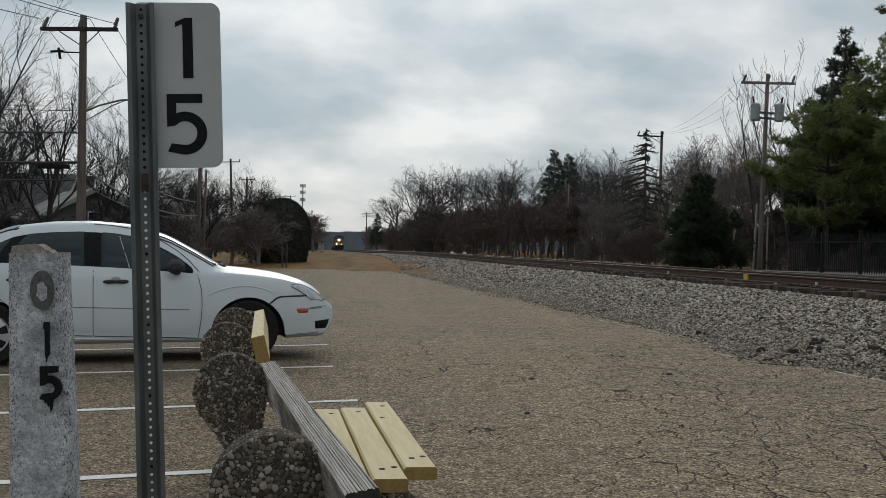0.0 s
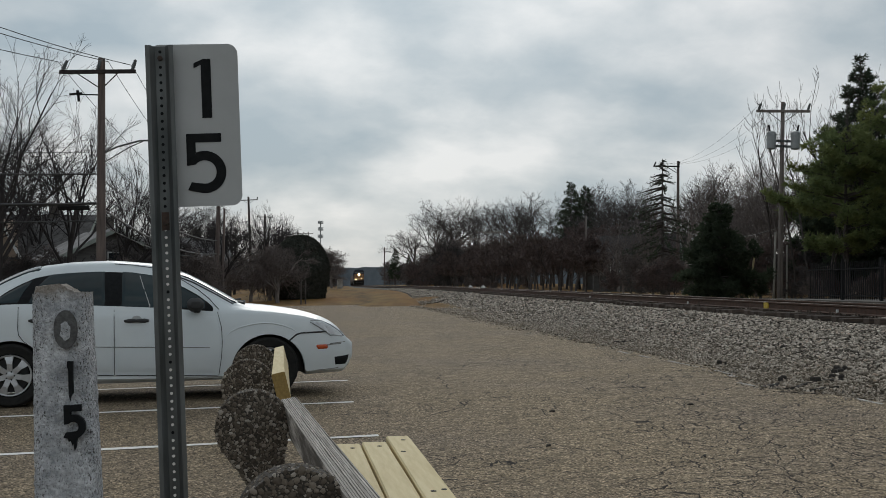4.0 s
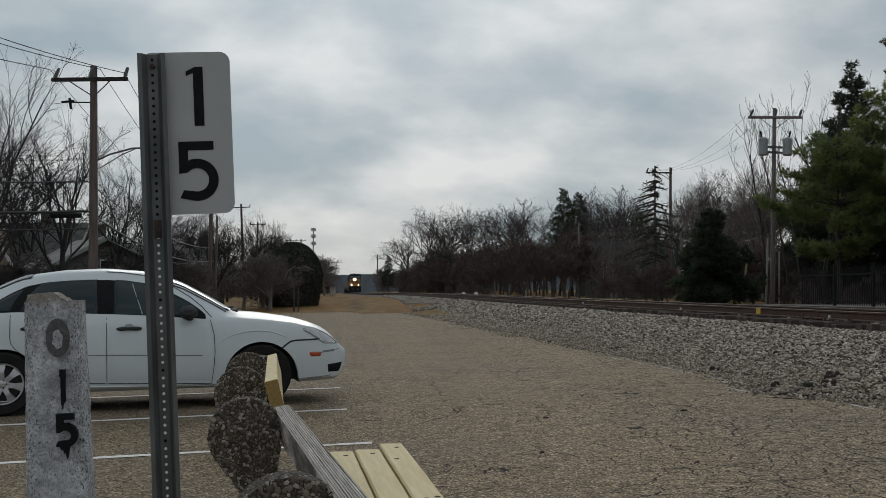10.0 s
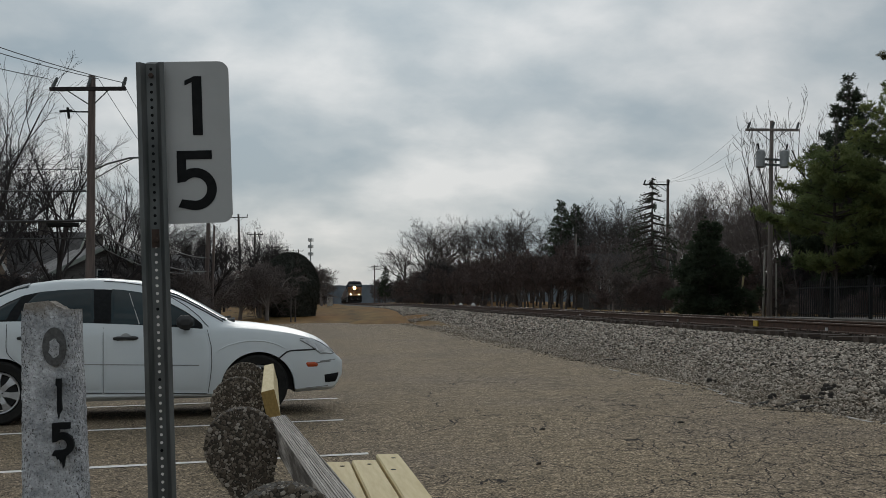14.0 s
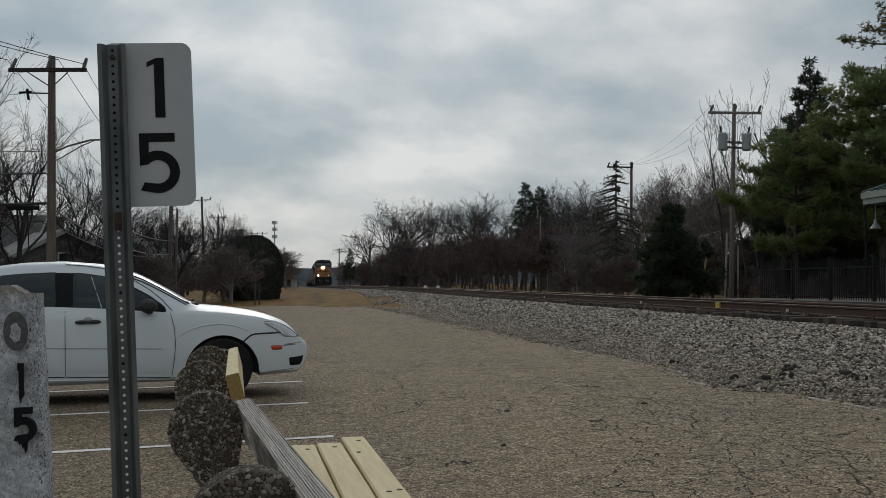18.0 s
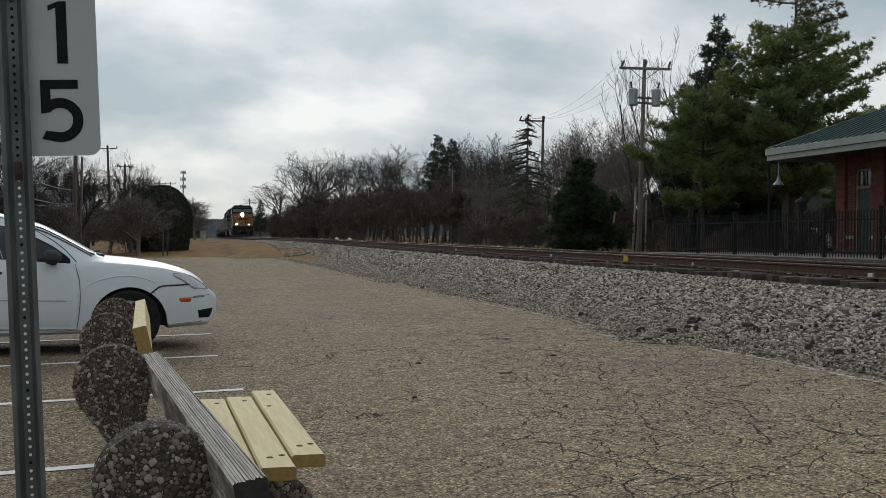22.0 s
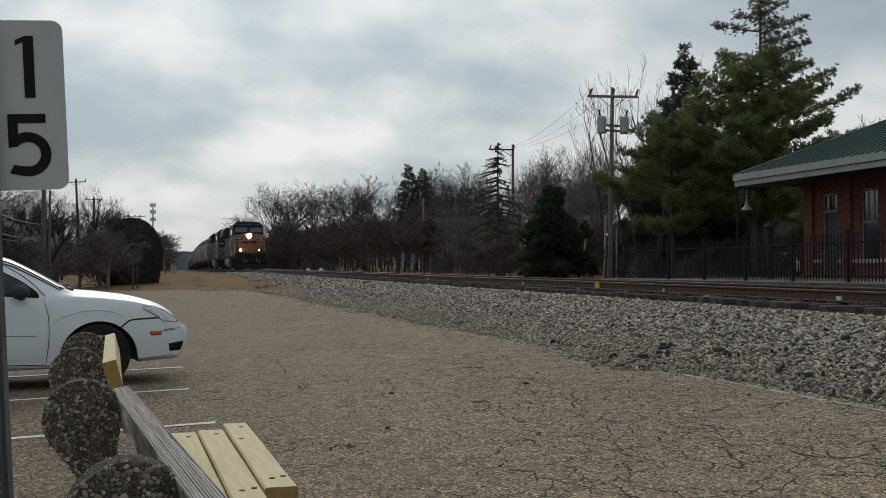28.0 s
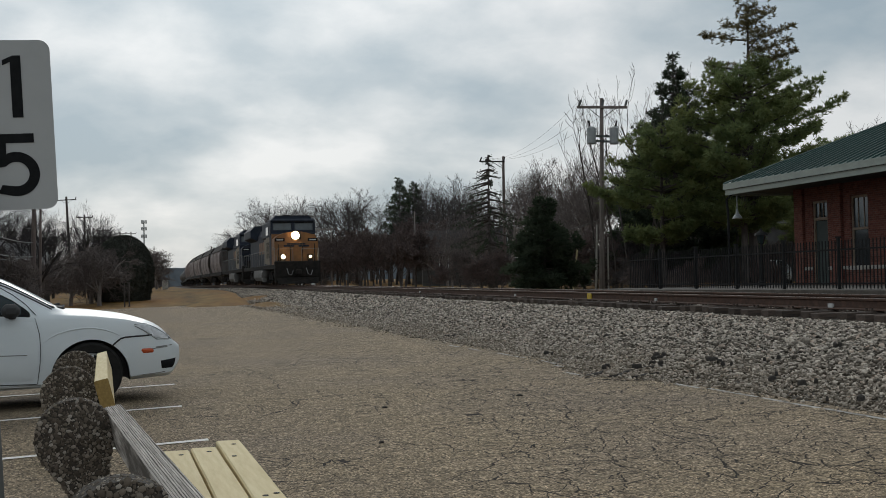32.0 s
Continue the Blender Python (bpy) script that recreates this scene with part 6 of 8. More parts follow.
def build_loco(lit):
    front = "loco_yellow" if lit else "loco_blue"
    lo = thing("locomotive", "dirty dark blue diesel locomotive with a yellow nose and lit headlamps" if lit else "dark blue and grey trailing diesel locomotive", "locomotive", group="locomotives")
    L = 22.3
    part("underframe", Geo().box(-1.5, 0.9, 1.12, 1.5, L - 0.5, 1.42, bev=0.03), "loco_black", lo, "dark walkway and underframe")
    pil = Geo().box(-1.52, 0.3, 0.55, 1.52, 0.9, 1.64, bev=0.05).box(-1.52, 0.35, 0.25, -0.2, 0.7, 0.6).box(0.2, 0.35, 0.25, 1.52, 0.7, 0.6)
    pil.add([(-1.45, 0.34, 0.55), (1.45, 0.34, 0.55), (1.3, 0.1, 0.12), (0, -0.12, 0.12), (-1.3, 0.1, 0.12)], [(0, 1, 2, 3, 4)])
    pilot = part("pilot", pil, "loco_black", lo, "black front pilot with plough and steps")
    part("coupler", Geo().box(-0.18, -0.35, 0.72, 0.18, 0.35, 1.05, bev=0.05), "loco_black", pilot, "dark knuckle coupler")
    for sx in (-0.75, 0.55):
        part("air_hose", Geo().tube([(sx, 0.26, 1.15), (sx + 0.1, 0.1, 0.75), (sx + 0.3, 0.15, 0.7), (sx + 0.42, 0.25, 1.0)], 0.03, 6), "loco_grey", pilot, "pale looped air hose")
    # nose and cab
    nose = Geo().prism([(-1.47, 1.42), (1.47, 1.42), (1.47, 3.12), (1.3, 3.32), (0.85, 3.52), (0.35, 3.62), (-0.35, 3.62), (-0.85, 3.52), (-1.3, 3.32), (-1.47, 3.12)], 0.95, 2.6, "y")
    part("nose", nose, front, lo, "yellow short hood" if lit else "dark blue short hood")
    cabf = Geo().prism([(2.3, 1.42), (5.2, 1.42), (5.2, 4.5), (2.75, 4.5), (2.45, 3.75), (2.3, 3.55)], -1.5, 1.5, "x")
    cab = part("cab", cabf, "loco_blue", lo, "dark blue cab")
    part("cab_front", Geo().box(-1.5, 2.27, 1.45, 1.5, 2.297, 3.50), front, cab, "yellow lower cab front" if lit else "dark blue lower cab front")
    for sx in (-1.509, 1.509):
        part("cab_side", Geo().box(sx - 0.006, 3.4, 1.45, sx + 0.006, 5.19, 3.35), "loco_cream", cab, "dirty cream lower cab side")
        for ya in (3.52, 4.12, 4.68):
            part("cab_louvre", Geo().box(sx - 0.011, ya, 1.9, sx + 0.011, ya + 0.30, 3.0), "loco_black", cab, "dark louvred panel in the cab side")
        part("cab_stripe", Geo().box(sx - 0.009, 5.30, 1.55, sx + 0.009, 6.3, 3.25), "loco_cream", lo, "dirty cream panel behind the cab")
    top = Geo().prism([(-1.56, 3.45), (-1.53, 4.36), (-1.15, 4.80), (1.15, 4.80), (1.53, 4.36), (1.56, 3.45)], 2.62, 5.35, "y")
    part("cab_roof", top, "loco_blue", cab, "dark blue cab roof")
    for sx in (-1, 1):
        g = Geo()
        g.add([(sx * 0.12, 2.40, 3.80), (sx * 1.36, 2.40, 3.80), (sx * 1.36, 2.50, 4.28), (sx * 0.12, 2.50, 4.28)], [(0, 1, 2, 3)])
        g.add([(sx * 0.12, 2.60, 3.80), (sx * 1.36, 2.60, 3.80), (sx * 1.36, 2.60, 4.28), (sx * 0.12, 2.60, 4.28)], [(0, 1, 2, 3)])
        part("windscreen", g, "cab_glass", cab, "dark cab windscreen")
    part("brow", Geo().box(-1.52, 2.30, 4.28, 1.52, 2.8, 4.58, bev=0.12), "loco_blue", cab, "dark brow over the windscreens")
    part("window_pillar", Geo().box(-1.52, 2.34, 3.55, 1.52, 2.66, 3.80).box(-0.1, 2.36, 3.8, 0.1, 2.64, 4.3).box(-1.52, 2.36, 3.8, -1.36, 2.7, 4.3).box(1.36, 2.36, 3.8, 1.52, 2.7, 4.3), "loco_blue", cab)
    for sx in (-1.5685, 1.5685):
        part("side_window", Geo().box(sx - 0.0065, 3.5, 3.5, sx + 0.0065, 4.9, 4.05), "glass_dark", cab, "dark cab side window")
    for sx in (-1.11, 1.11):
        part("number_board", Geo().box(sx - 0.33, 0.925, 2.96, sx + 0.33, 0.945, 3.18), "ink", cab, "dark number board")
        part("number_bar", Geo().box(sx - 0.22, 0.915, 3.03, sx + 0.22, 0.925, 3.11), "sign", cab, "plain pale bar on the number board")
    part("front_door", Geo().box(-0.95, 0.92, 1.5, -0.35, 0.945, 2.6, bev=0.005), front, lo, "nose door")
    for k, (a, b) in enumerate(((-0.62, 0.62), (-0.85, -0.15), (0.15, 0.85))):
        part("emblem_bar", Geo().box(a, 0.925, 2.74 - 0.14 * (k > 0), b, 0.947, 2.84 - 0.12 * (k > 0)), "loco_blue", lo, "plain dark emblem bar on the nose")
    # long hood with radiator wings
    part("long_hood", Geo().prism([(-1.0, 1.42), (1.0, 1.42), (1.0, 3.74), (0.75, 4.25), (-0.75, 4.25), (-1.0, 3.74)], 5.2, L - 1.6, "y"), "loco_blue", lo, "dark blue long hood")
    for y in (6.4, 7.6, 8.8, 10.0, 11.2, 12.4, 13.6):
        for sx in (-1.0115, 1.0115):
            part("hood_door", Geo().box(sx - 0.0085, y, 1.7, sx + 0.0085, y + 0.95, 3.6), "loco_blue", lo, "hood access door")
    part("dynamic_brake", Geo().box(-1.45, 5.4, 3.3, 1.45, 8.3, 4.5, bev=0.1), "loco_blue", lo, "boxy blower housing behind the cab")
    part("radiator", Geo().prism([(-1.56, 3.74), (-1.56, 4.30), (-1.2, 4.68), (1.2, 4.68), (1.56, 4.30), (1.56, 3.74), (1.0, 3.5), (-1.0, 3.5)], 15.3, 20.4, "y"), "loco_blue", lo, "overhanging radiator wings")
    part("exhaust", Geo().box(-0.4, 10.5, 4.2, 0.4, 11.6, 4.6, bev=0.05), "loco_black", lo, "sooty exhaust stack")
    part("fuel_tank", Geo().prism([(-1.35, 0.35), (-1.5, 0.6), (-1.5, 1.12), (1.5, 1.12), (1.5, 0.6), (1.35, 0.35)], 8.2, 13.8, "y"), "loco_grey", lo, "grey fuel tank")
    tank = Geo().tube([(-1.42, 7.1, 0.85), (-1.42, 8.1, 0.85)], 0.22, 10).tube([(-1.42, 7.1, 0.42), (-1.42, 8.1, 0.42)], 0.16, 10)
    part("air_tank", tank, "loco_grey", lo, "pale air reservoirs")
    truck(lo, 4.4, 3)
    truck(lo, L - 4.6, 3)
    g = Geo()
    for sx in (-1.47, 1.47):
        handrail(g, [(sx, y, 2.45) for y in (0.95, 2.3)])
        handrail(g, [(sx, y, 2.45) for y in (5.3, 12.0, L - 0.8)])
        for k in range(11):
            y = 5.4 + k * 1.55
            handrail(g, [(sx, y, 1.42), (sx, y, 2.45)])
        handrail(g, [(sx, 0.6, 0.6), (sx, 0.75, 2.5), (sx, 2.2, 2.6)])
    handrail(g, [(-1.4, 0.55, 1.5), (-1.35, 0.55, 2.45), (-0.3, 0.55, 2.45), (-0.3, 0.55, 1.5)])
    handrail(g, [(1.4, 0.55, 1.5), (1.35, 0.55, 2.45), (0.3, 0.55, 2.45), (0.3, 0.55, 1.5)])
    part("handrail", g, "loco_grey", lo, "thin pale handrails")
    for sx in (-1.22, -0.42, 0.42, 1.22):
        part("nose_grab", Geo().tube([(sx, 0.93, 1.6), (sx, 0.86, 1.7), (sx, 0.86, 2.7), (sx, 0.93, 2.8)], 0.03, 6), "loco_black", lo, "dark grab iron on the nose")
    for z in (1.75, 2.25, 2.75):
        for sx in (-1.5225, 1.5225):
            part("side_rail", Geo().box(sx - 0.007, 3.45, z, sx + 0.007, 5.15, z + 0.05), "frame_tan", cab)
    for sx in (-1.0225, 1.0225):
        for k in range(4):
            part("hood_bar", Geo().box(sx - 0.004, 9.2 + 1.3 * k, 2.35, sx + 0.004, 10.0 + 1.3 * k, 3.25), "loco_yellow", lo, "yellow bar of worn lettering")
    if lit:
        # glare goes into disc size: headlamp widened, dimmer ditch lamp made smaller
        part("headlamp", Geo().prism(ring(0.25, 16, -0.06, 3.36), 0.84, 0.89, "y"), "lamp_on", lo, "glowing twin headlamp, its disc widened for glare")
        for sx, glow, r in ((-0.92, "lamp_soft", 0.12), (0.92, "lamp_soft", 0.065)):
            part("ditch_lamp", Geo().prism(ring(r, 12, sx, 1.93), 0.70, 0.80, "y"), glow, lo, "glowing ditch lamp")
    part("headlamp_housing", Geo().box(-0.34, 0.885, 3.1, 0.34, 0.96, 3.58, bev=0.03), "loco_black", lo, "black headlamp housing")
    for sx in (-0.92, 0.92):
        part("ditch_bracket", Geo().box(sx - 0.17, 0.8, 1.6, sx + 0.17, 0.95, 2.1), "loco_black", lo)
    part("horn", Geo().box(-0.3, 4.4, 4.8, 0.1, 5.0, 4.95), "loco_black", cab)
    return lo


def build_hopper():
    h = thing("hopper_car", "grey covered hopper car with rounded sides and bays", "hopper car", group="covered hopper cars")
    L = 17.6
    prof = [(-0.75, 1.0), (-1.35, 1.45), (-1.58, 2.3), (-1.58, 3.2), (-1.4, 3.74), (-0.9, 4.42), (0.9, 4.42), (1.4, 3.74), (1.58, 3.2), (1.58, 2.3), (1.35, 1.45), (0.75, 1.0)]
    body = part("body", Geo().prism(prof, 1.7, L - 1.7, "y"), "hopper", h, "weathered grey curved body", smooth=False)
    part("roof_sheet", Geo().prism([(-1.50, 3.66), (-1.43, 3.77), (-0.92, 4.45), (0.92, 4.45), (1.43, 3.77), (1.50, 3.66)], 1.68, L - 1.68, "y"), "loco_black", h, "sooty dark roof sheet")
    rib = Geo().prism([(x * 1.03, z) for x, z in prof], 0, 0.12, "y").mesh("rib", ["hopper"])
    for y in (1.7, 6.4, 11.1, L - 1.8):
        part("rib", rib, None, body, at=pose(0, y, 0))
    for sx in (-1.45, 1.45):
        part("side_sill", Geo().box(sx - 0.1, 0.2, 1.05, sx + 0.1, L - 0.2, 1.4), "loco_black", h, "dark side sill")
    part("centre_sill", Geo().box(-0.3, 0, 0.85, 0.3, L, 1.15), "loco_black", h, "dark centre sill")
    for y in (3.4, 8.0, 12.4):
        g = Geo()
        g.add([(-1.2, y, 1.3), (1.2, y, 1.3), (1.2, y + 2.0, 1.3), (-1.2, y + 2.0, 1.3), (-0.5, y + 0.7, 0.35), (0.5, y + 0.7, 0.35), (0.5, y + 1.3, 0.35), (-0.5, y + 1.3, 0.35)], [(0, 1, 5, 4), (1, 2, 6, 5), (2, 3, 7, 6), (3, 0, 4, 7), (4, 5, 6, 7)])
        part("outlet", g, "loco_grey", h, "discharge bay")
    walkway = part("roof_walk", Geo().box(-0.7, 1.5, 4.42, 0.7, L - 1.5, 4.56), "loco_grey", h, "grey roof walk")
    hatch = Geo().box(-0.35, 0, 4.56, 0.35, 0.9, 4.64).mesh("hatch", ["loco_grey"])
    for y in (2.5, 5.0, 7.5, 10.0, 12.5, 14.5):
        part("hatch", hatch, None, walkway, at=pose(0, y, 0))
    for y in (0.3, L - 0.35):
        g = Geo()
        for sx in (-1.45, -0.95):
            g.tube([(sx, y, 1.1), (sx, y, 3.9)], 0.03, 5)
        for z in (1.6, 2.1, 2.6, 3.1, 3.6):
            g.tube([(-1.45, y, z), (-0.95, y, z)], 0.02, 4)
        part("ladder", g, "loco_grey", h, "end ladder")
    truck(h, 2.0, 2, wheel_r=0.42, label="rusty two-axle truck")
    truck(h, L - 2.0, 2, wheel_r=0.42, label="rusty two-axle truck")
    return h


def build_tank():
    c = thing("tank_car", "black rounded tank car", "tank car", group="tank cars")
    L = 16.0
    part("tank", Geo().tube([(0, 0.6, 2.6), (0, 0.9, 2.6), (0, L - 0.9, 2.6), (0, L - 0.6, 2.6)], [0.9, 1.5, 1.5, 0.9], 20), "dark_car", c, "black cylindrical tank", smooth=True)
    part("dome", Geo().tube([(0, L / 2, 4.0), (0, L / 2, 4.5)], 0.45, 12), "dark_car", c)
    part("sill", Geo().box(-1.3, 0.1, 0.9, 1.3, L - 0.1, 1.2), "loco_black", c)
    truck(c, 2.0, 2, wheel_r=0.42, label="rusty two-axle truck")
    truck(c, L - 2.0, 2, wheel_r=0.42, label="rusty two-axle truck")
    return c


def build_train():
    TRAIN.append((build_loco(True), 0.0, 22.3))
    TRAIN.append((build_loco(False), 22.4, 22.3))
    off = 44.9
    h = build_hopper()
    TRAIN.append((h, off, 17.6))
    off += 17.9
    for i in range(5):
        TRAIN.append((copy_thing(h, pose(0, 0, 0)), off, 17.6))
        off += 17.9
    c = build_tank()
    TRAIN.append((c, off, 16.0))
    off += 16.3
    for i in range(7):
        TRAIN.append((copy_thing(c, pose(0, 0, 0)), off, 16.0))
        off += 16.3


build_train()


# ---------------------------------------------------------------- depot, platform, fence
def build_platform():
    g = Geo()
    ys = [6, 14, 22, 30, 38]
    vs = []
    for y in ys:
        z = PZ
        vs += [(15.7, y, z - 0.5), (15.7, y, z), (23.55, y, z), (23.55, y, z - 0.5)]
    fs = []
    for j in range(len(ys) - 1):
        for i in range(3):
            fs.append((j * 4 + i, j * 4 + i + 1, j * 4 + i + 5, j * 4 + i + 4))
    fs += [(0, 1, 2, 3), tuple(len(vs) - 4 + i for i in range(4))]
    g.add(vs, fs)
    thing("platform", "old concrete station platform with a worn edge", "platform", kind="structure", geo=g, mats="concrete")


PZ = 0.78       # platform level by the depot
build_platform()


def build_depot():
    dp = thing("depot", "red brick railway depot with a green standing-seam roof and deep eaves", "building", pose(0, 0, 0))
    x0, x1, y0, y1, z0, z1 = 23.6, 31.5, 10.0, 36.6, PZ - 0.1, 4.5
    # brick piers and panels between openings along the track side: (from y, to y, kind)
    spans = [(10.0, 12.0, "w"), (12.0, 13.1, "win"), (13.1, 16.4, "w"), (16.4, 17.5, "win"), (17.5, 20.8, "w"), (20.8, 21.9, "win"), (21.9, 25.2, "w"), (25.2, 26.3, "win"), (26.3, 28.9, "w"), (28.9, 29.9, "win"),
             (29.9, 32.45, "w"), (32.45, 33.4, "win"), (33.4, 34.7, "w"), (34.7, 35.6, "door"), (35.6, 36.6, "w")]
    g = Geo()
    for a, b, k in spans:
        if k == "w":
            g.box(x0, a, z0, x0 + 0.3, b, z1)
        elif k == "win":
            g.box(x0, a, z0, x0 + 0.3, b, 1.40).box(x0, a, 3.78, x0 + 0.3, b, z1)
        else:
            g.box(x0, a, 3.74, x0 + 0.3, b, z1)
    wall = part("wall", g, "brick", dp, "red brick wall")
    part("end_wall", Geo().box(x0 + 0.3, y1 - 0.3, z0, x1, y1, z1), "brick", dp, "red brick end wall")
    part("end_wall", Geo().box(x0 + 0.3, y0, z0, x1 - 0.3, y0 + 0.3, z1), "brick", dp, "red brick end wall")
    part("rear_wall", Geo().box(x1 - 0.3, y0, z0, x1, y1 - 0.3, z1), "brick", dp, "red brick rear wall")
    part("inner_wall", Geo().box(x0 + 3.2, y0 + 0.3, z0, x0 + 3.4, y1 - 0.3, z1), "brick", dp, "brick inner wall")
    pier = Geo().box(0, -0.26, 0, 0.12, 0.26, 3.6).mesh("pier", ["brick"])
    for y in (36.33, 34.05, 31.0, 27.6, 23.5, 19.1, 14.7):
        part("pier", pier, None, dp, "projecting brick pier", at=pose(x0 - 0.12, y, z0))
    for ya, yb in ((y0, 34.65), (35.65, 36.2)):
        part("water_table", Geo().box(x0 - 0.06, ya, 1.30, x0 - 0.003, yb, 1.42), "stone_sill", dp, "pale stone band")
    for a, b, k in spans:
        if k == "win":
            fr = Geo().box(x0 + 0.06, a, 1.40, x0 + 0.14, a + 0.07, 3.78).box(x0 + 0.06, b - 0.07, 1.40, x0 + 0.14, b, 3.78).box(x0 + 0.06, a + 0.07, 3.7, x0 + 0.14, b - 0.07, 3.78).box(x0 + 0.05, a + 0.07, 2.62, x0 + 0.14, b - 0.07, 2.70)
            for q in (0.33, 0.66):
                fr.box(x0 + 0.08, a + (b - a) * q - 0.015, 2.70, x0 + 0.12, a + (b - a) * q + 0.015, 3.7)
            w = part("window", fr, "frame_tan", dp, "tall sash window with a divided upper light")
            part("pane", Geo().box(x0 + 0.10, a + 0.07, 1.42, x0 + 0.112, b - 0.07, 3.7), "pane", w, "dark reflecting glass")
            part("sill", Geo().box(x0 - 0.10, a - 0.1, 1.28, x0 - 0.004, b + 0.1, 1.40), "stone_sill", w, "stone window sill")
        elif k == "door":
            d = part("door", Geo().box(x0 + 0.1, a + 0.07, PZ, x0 + 0.16, b - 0.07, 3.05, bev=0.01), "trim_dark", dp, "dark green panelled door with a transom light")
            part("door_frame", Geo().box(x0 + 0.04, a, PZ, x0 + 0.18, a + 0.07, 3.74).box(x0 + 0.04, b - 0.07, PZ, x0 + 0.18, b, 3.74).box(x0 + 0.04, a + 0.07, 3.06, x0 + 0.18, b - 0.07, 3.16).box(x0 + 0.04, a + 0.07, 3.67, x0 + 0.18, b - 0.07, 3.74), "frame_tan", d, "tan door frame")
            tr = Geo().box(x0 + 0.10, a + 0.07, 3.16, x0 + 0.112, b - 0.07, 3.67)
            part("transom", tr, "pane", d, "divided transom glass")
            for q in (0.355, 0.575):
                part("muntin", Geo().box(x0 + 0.07, a + q - 0.015, 3.16, x0 + 0.095, a + q + 0.015, 3.67), "frame_tan", d)
            part("door_handle", Geo().box(x0 + 0.05, a + 0.14, 1.95, x0 + 0.1, a + 0.18, 2.1, bev=0.01), "galv", d, "metal door handle")
    # eaves and roof
    ex0, ex1, ey0, ey1, ez = 21.5, 33.6, 8.0, 38.0, 4.15
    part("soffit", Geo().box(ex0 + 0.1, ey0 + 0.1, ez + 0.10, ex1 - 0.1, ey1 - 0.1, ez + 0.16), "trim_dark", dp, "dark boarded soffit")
    f = Geo().box(ex0, ey0, ez, ex0 + 0.06, ey1, ez + 0.20).box(ex0 - 0.08, ey0, ez + 0.20, ex0 + 0.02, ey1, ez + 0.42).box(ex0 + 0.06, ey1 - 0.06, ez, ex1, ey1, ez + 0.20).box(ex0 + 0.02, ey1 - 0.02, ez + 0.2, ex1, ey1 + 0.08, ez + 0.42)
    part("fascia", f, "fascia", dp, "grey-green fascia and gutter")
    part("gutter_gap", Geo().box(ex0 - 0.012, ey0, ez + 0.188, ex0 - 0.004, ey1, ez + 0.204), "trim_dark", dp)
    rz, rx = 7.2, (ex0 + ex1) / 2
    ra, rb = ey0 + 5.6, ey1 - 5.6
    a, b, c, d, e, h = (ex0 - 0.05, ey0, ez + 0.42), (ex0 - 0.05, ey1, ez + 0.42), (rx, rb, rz), (rx, ra, rz), (ex1, ey1, ez + 0.42), (ex1, ey0, ez + 0.42)
    roof = part("roof", Geo().add([a, b, c, d, e, h], [(0, 1, 2, 3), (1, 4, 2), (4, 5, 3, 2), (5, 0, 3)]), "roof", dp, "dark green standing-seam metal roof")
    run = math.hypot(rx - a[0], rz - a[2])
    slope = math.degrees(math.atan2(rz - a[2], rx - a[0]))
    seam = Geo().box(0, -0.014, 0, 1.0, 0.014, 0.045).mesh("seam", ["roof"])
    y = ey0 + 0.3
    while y < ey1 - 0.2:
        k = min(1.0, (y - ey0) / 5.6, (ey1 - y) / 5.6)
        s = part("seam", seam, None, roof, at=pose(a[0], y, a[2], 0, -slope, 0) @ Matrix.Diagonal((run * k, 1, 1, 1)))
        y += 0.41
    part("vent_pipe", Geo().tube([(25.2, 29.9, 5.6), (25.2, 29.9, 6.35)], 0.07, 10), "mailbox", roof, "white roof vent pipe")
    part("ridge", Geo().tube([b, c, d], 0.05, 6).tube([c, e], 0.05, 6), "roof", roof, "ridge and hip caps")
    # gooseneck lamp under the eave and a downpipe
    lamp = Geo().tube([(21.55, 37.9, PZ), (21.55, 37.9, 3.5), (21.5, 37.9, 4.0), (21.62, 37.6, 4.22)], 0.045, 8)
    part("downpipe", lamp, "iron", dp, "dark downpipe with a curved head")
    g = Geo().tube([(21.9, 37.85, 4.25), (21.9, 37.85, 3.6)], 0.02, 6).tube([(21.9, 37.85, 3.62), (21.9, 37.85, 3.48), (21.9, 37.85, 3.36), (21.9, 37.85, 3.28)], [0.04, 0.05, 0.15, 0.20], 16)
    part("hanging_lamp", g, "tank_grey", dp, "grey bell-shaped hanging lamp", smooth=True)


M["pane"] = material("window_glass", (0.03, 0.036, 0.04), 0.04, second=(0.02, 0.025, 0.028), scale=1, spec=0.9)
build_depot()


def build_fence():
    fc = thing("fence", "black iron picket fence along the platform", "fence", pose(0, 0, 0))
    post = Geo().box(-0.035, -0.035, 0, 0.035, 0.035, 1.3, bev=0.006).box(-0.05, -0.05, 1.3, 0.05, 0.05, 1.34).mesh("post", ["iron"])
    picket = Geo().box(-0.011, -0.011, 0.08, 0.011, 0.011, 1.25).mesh("picket", ["iron"])
    x = 16.6
    y = 12.0
    n = 0
    while y < 34.5:
        z = PZ - 0.06
        part("post", post, None, fc, at=pose(x, y, z))
        for i in range(1, 18):
            yy = y + i * 0.1333
            part("picket", picket, None, fc, at=pose(x, yy, z))
        y += 2.4
    g = Geo()
    for h in (0.2, 1.02):
        g.add([(x + dx, yy, PZ - 0.06 + h + dz) for yy in (12.0, 36.0) for dx, dz in ((-0.015, -0.02), (0.015, -0.02), (0.015, 0.02), (-0.015, 0.02))], [(0, 1, 5, 4), (1, 2, 6, 5), (2, 3, 7, 6), (3, 0, 4, 7)])
    part("fence_rail", g, "iron", fc, "horizontal fence rails")


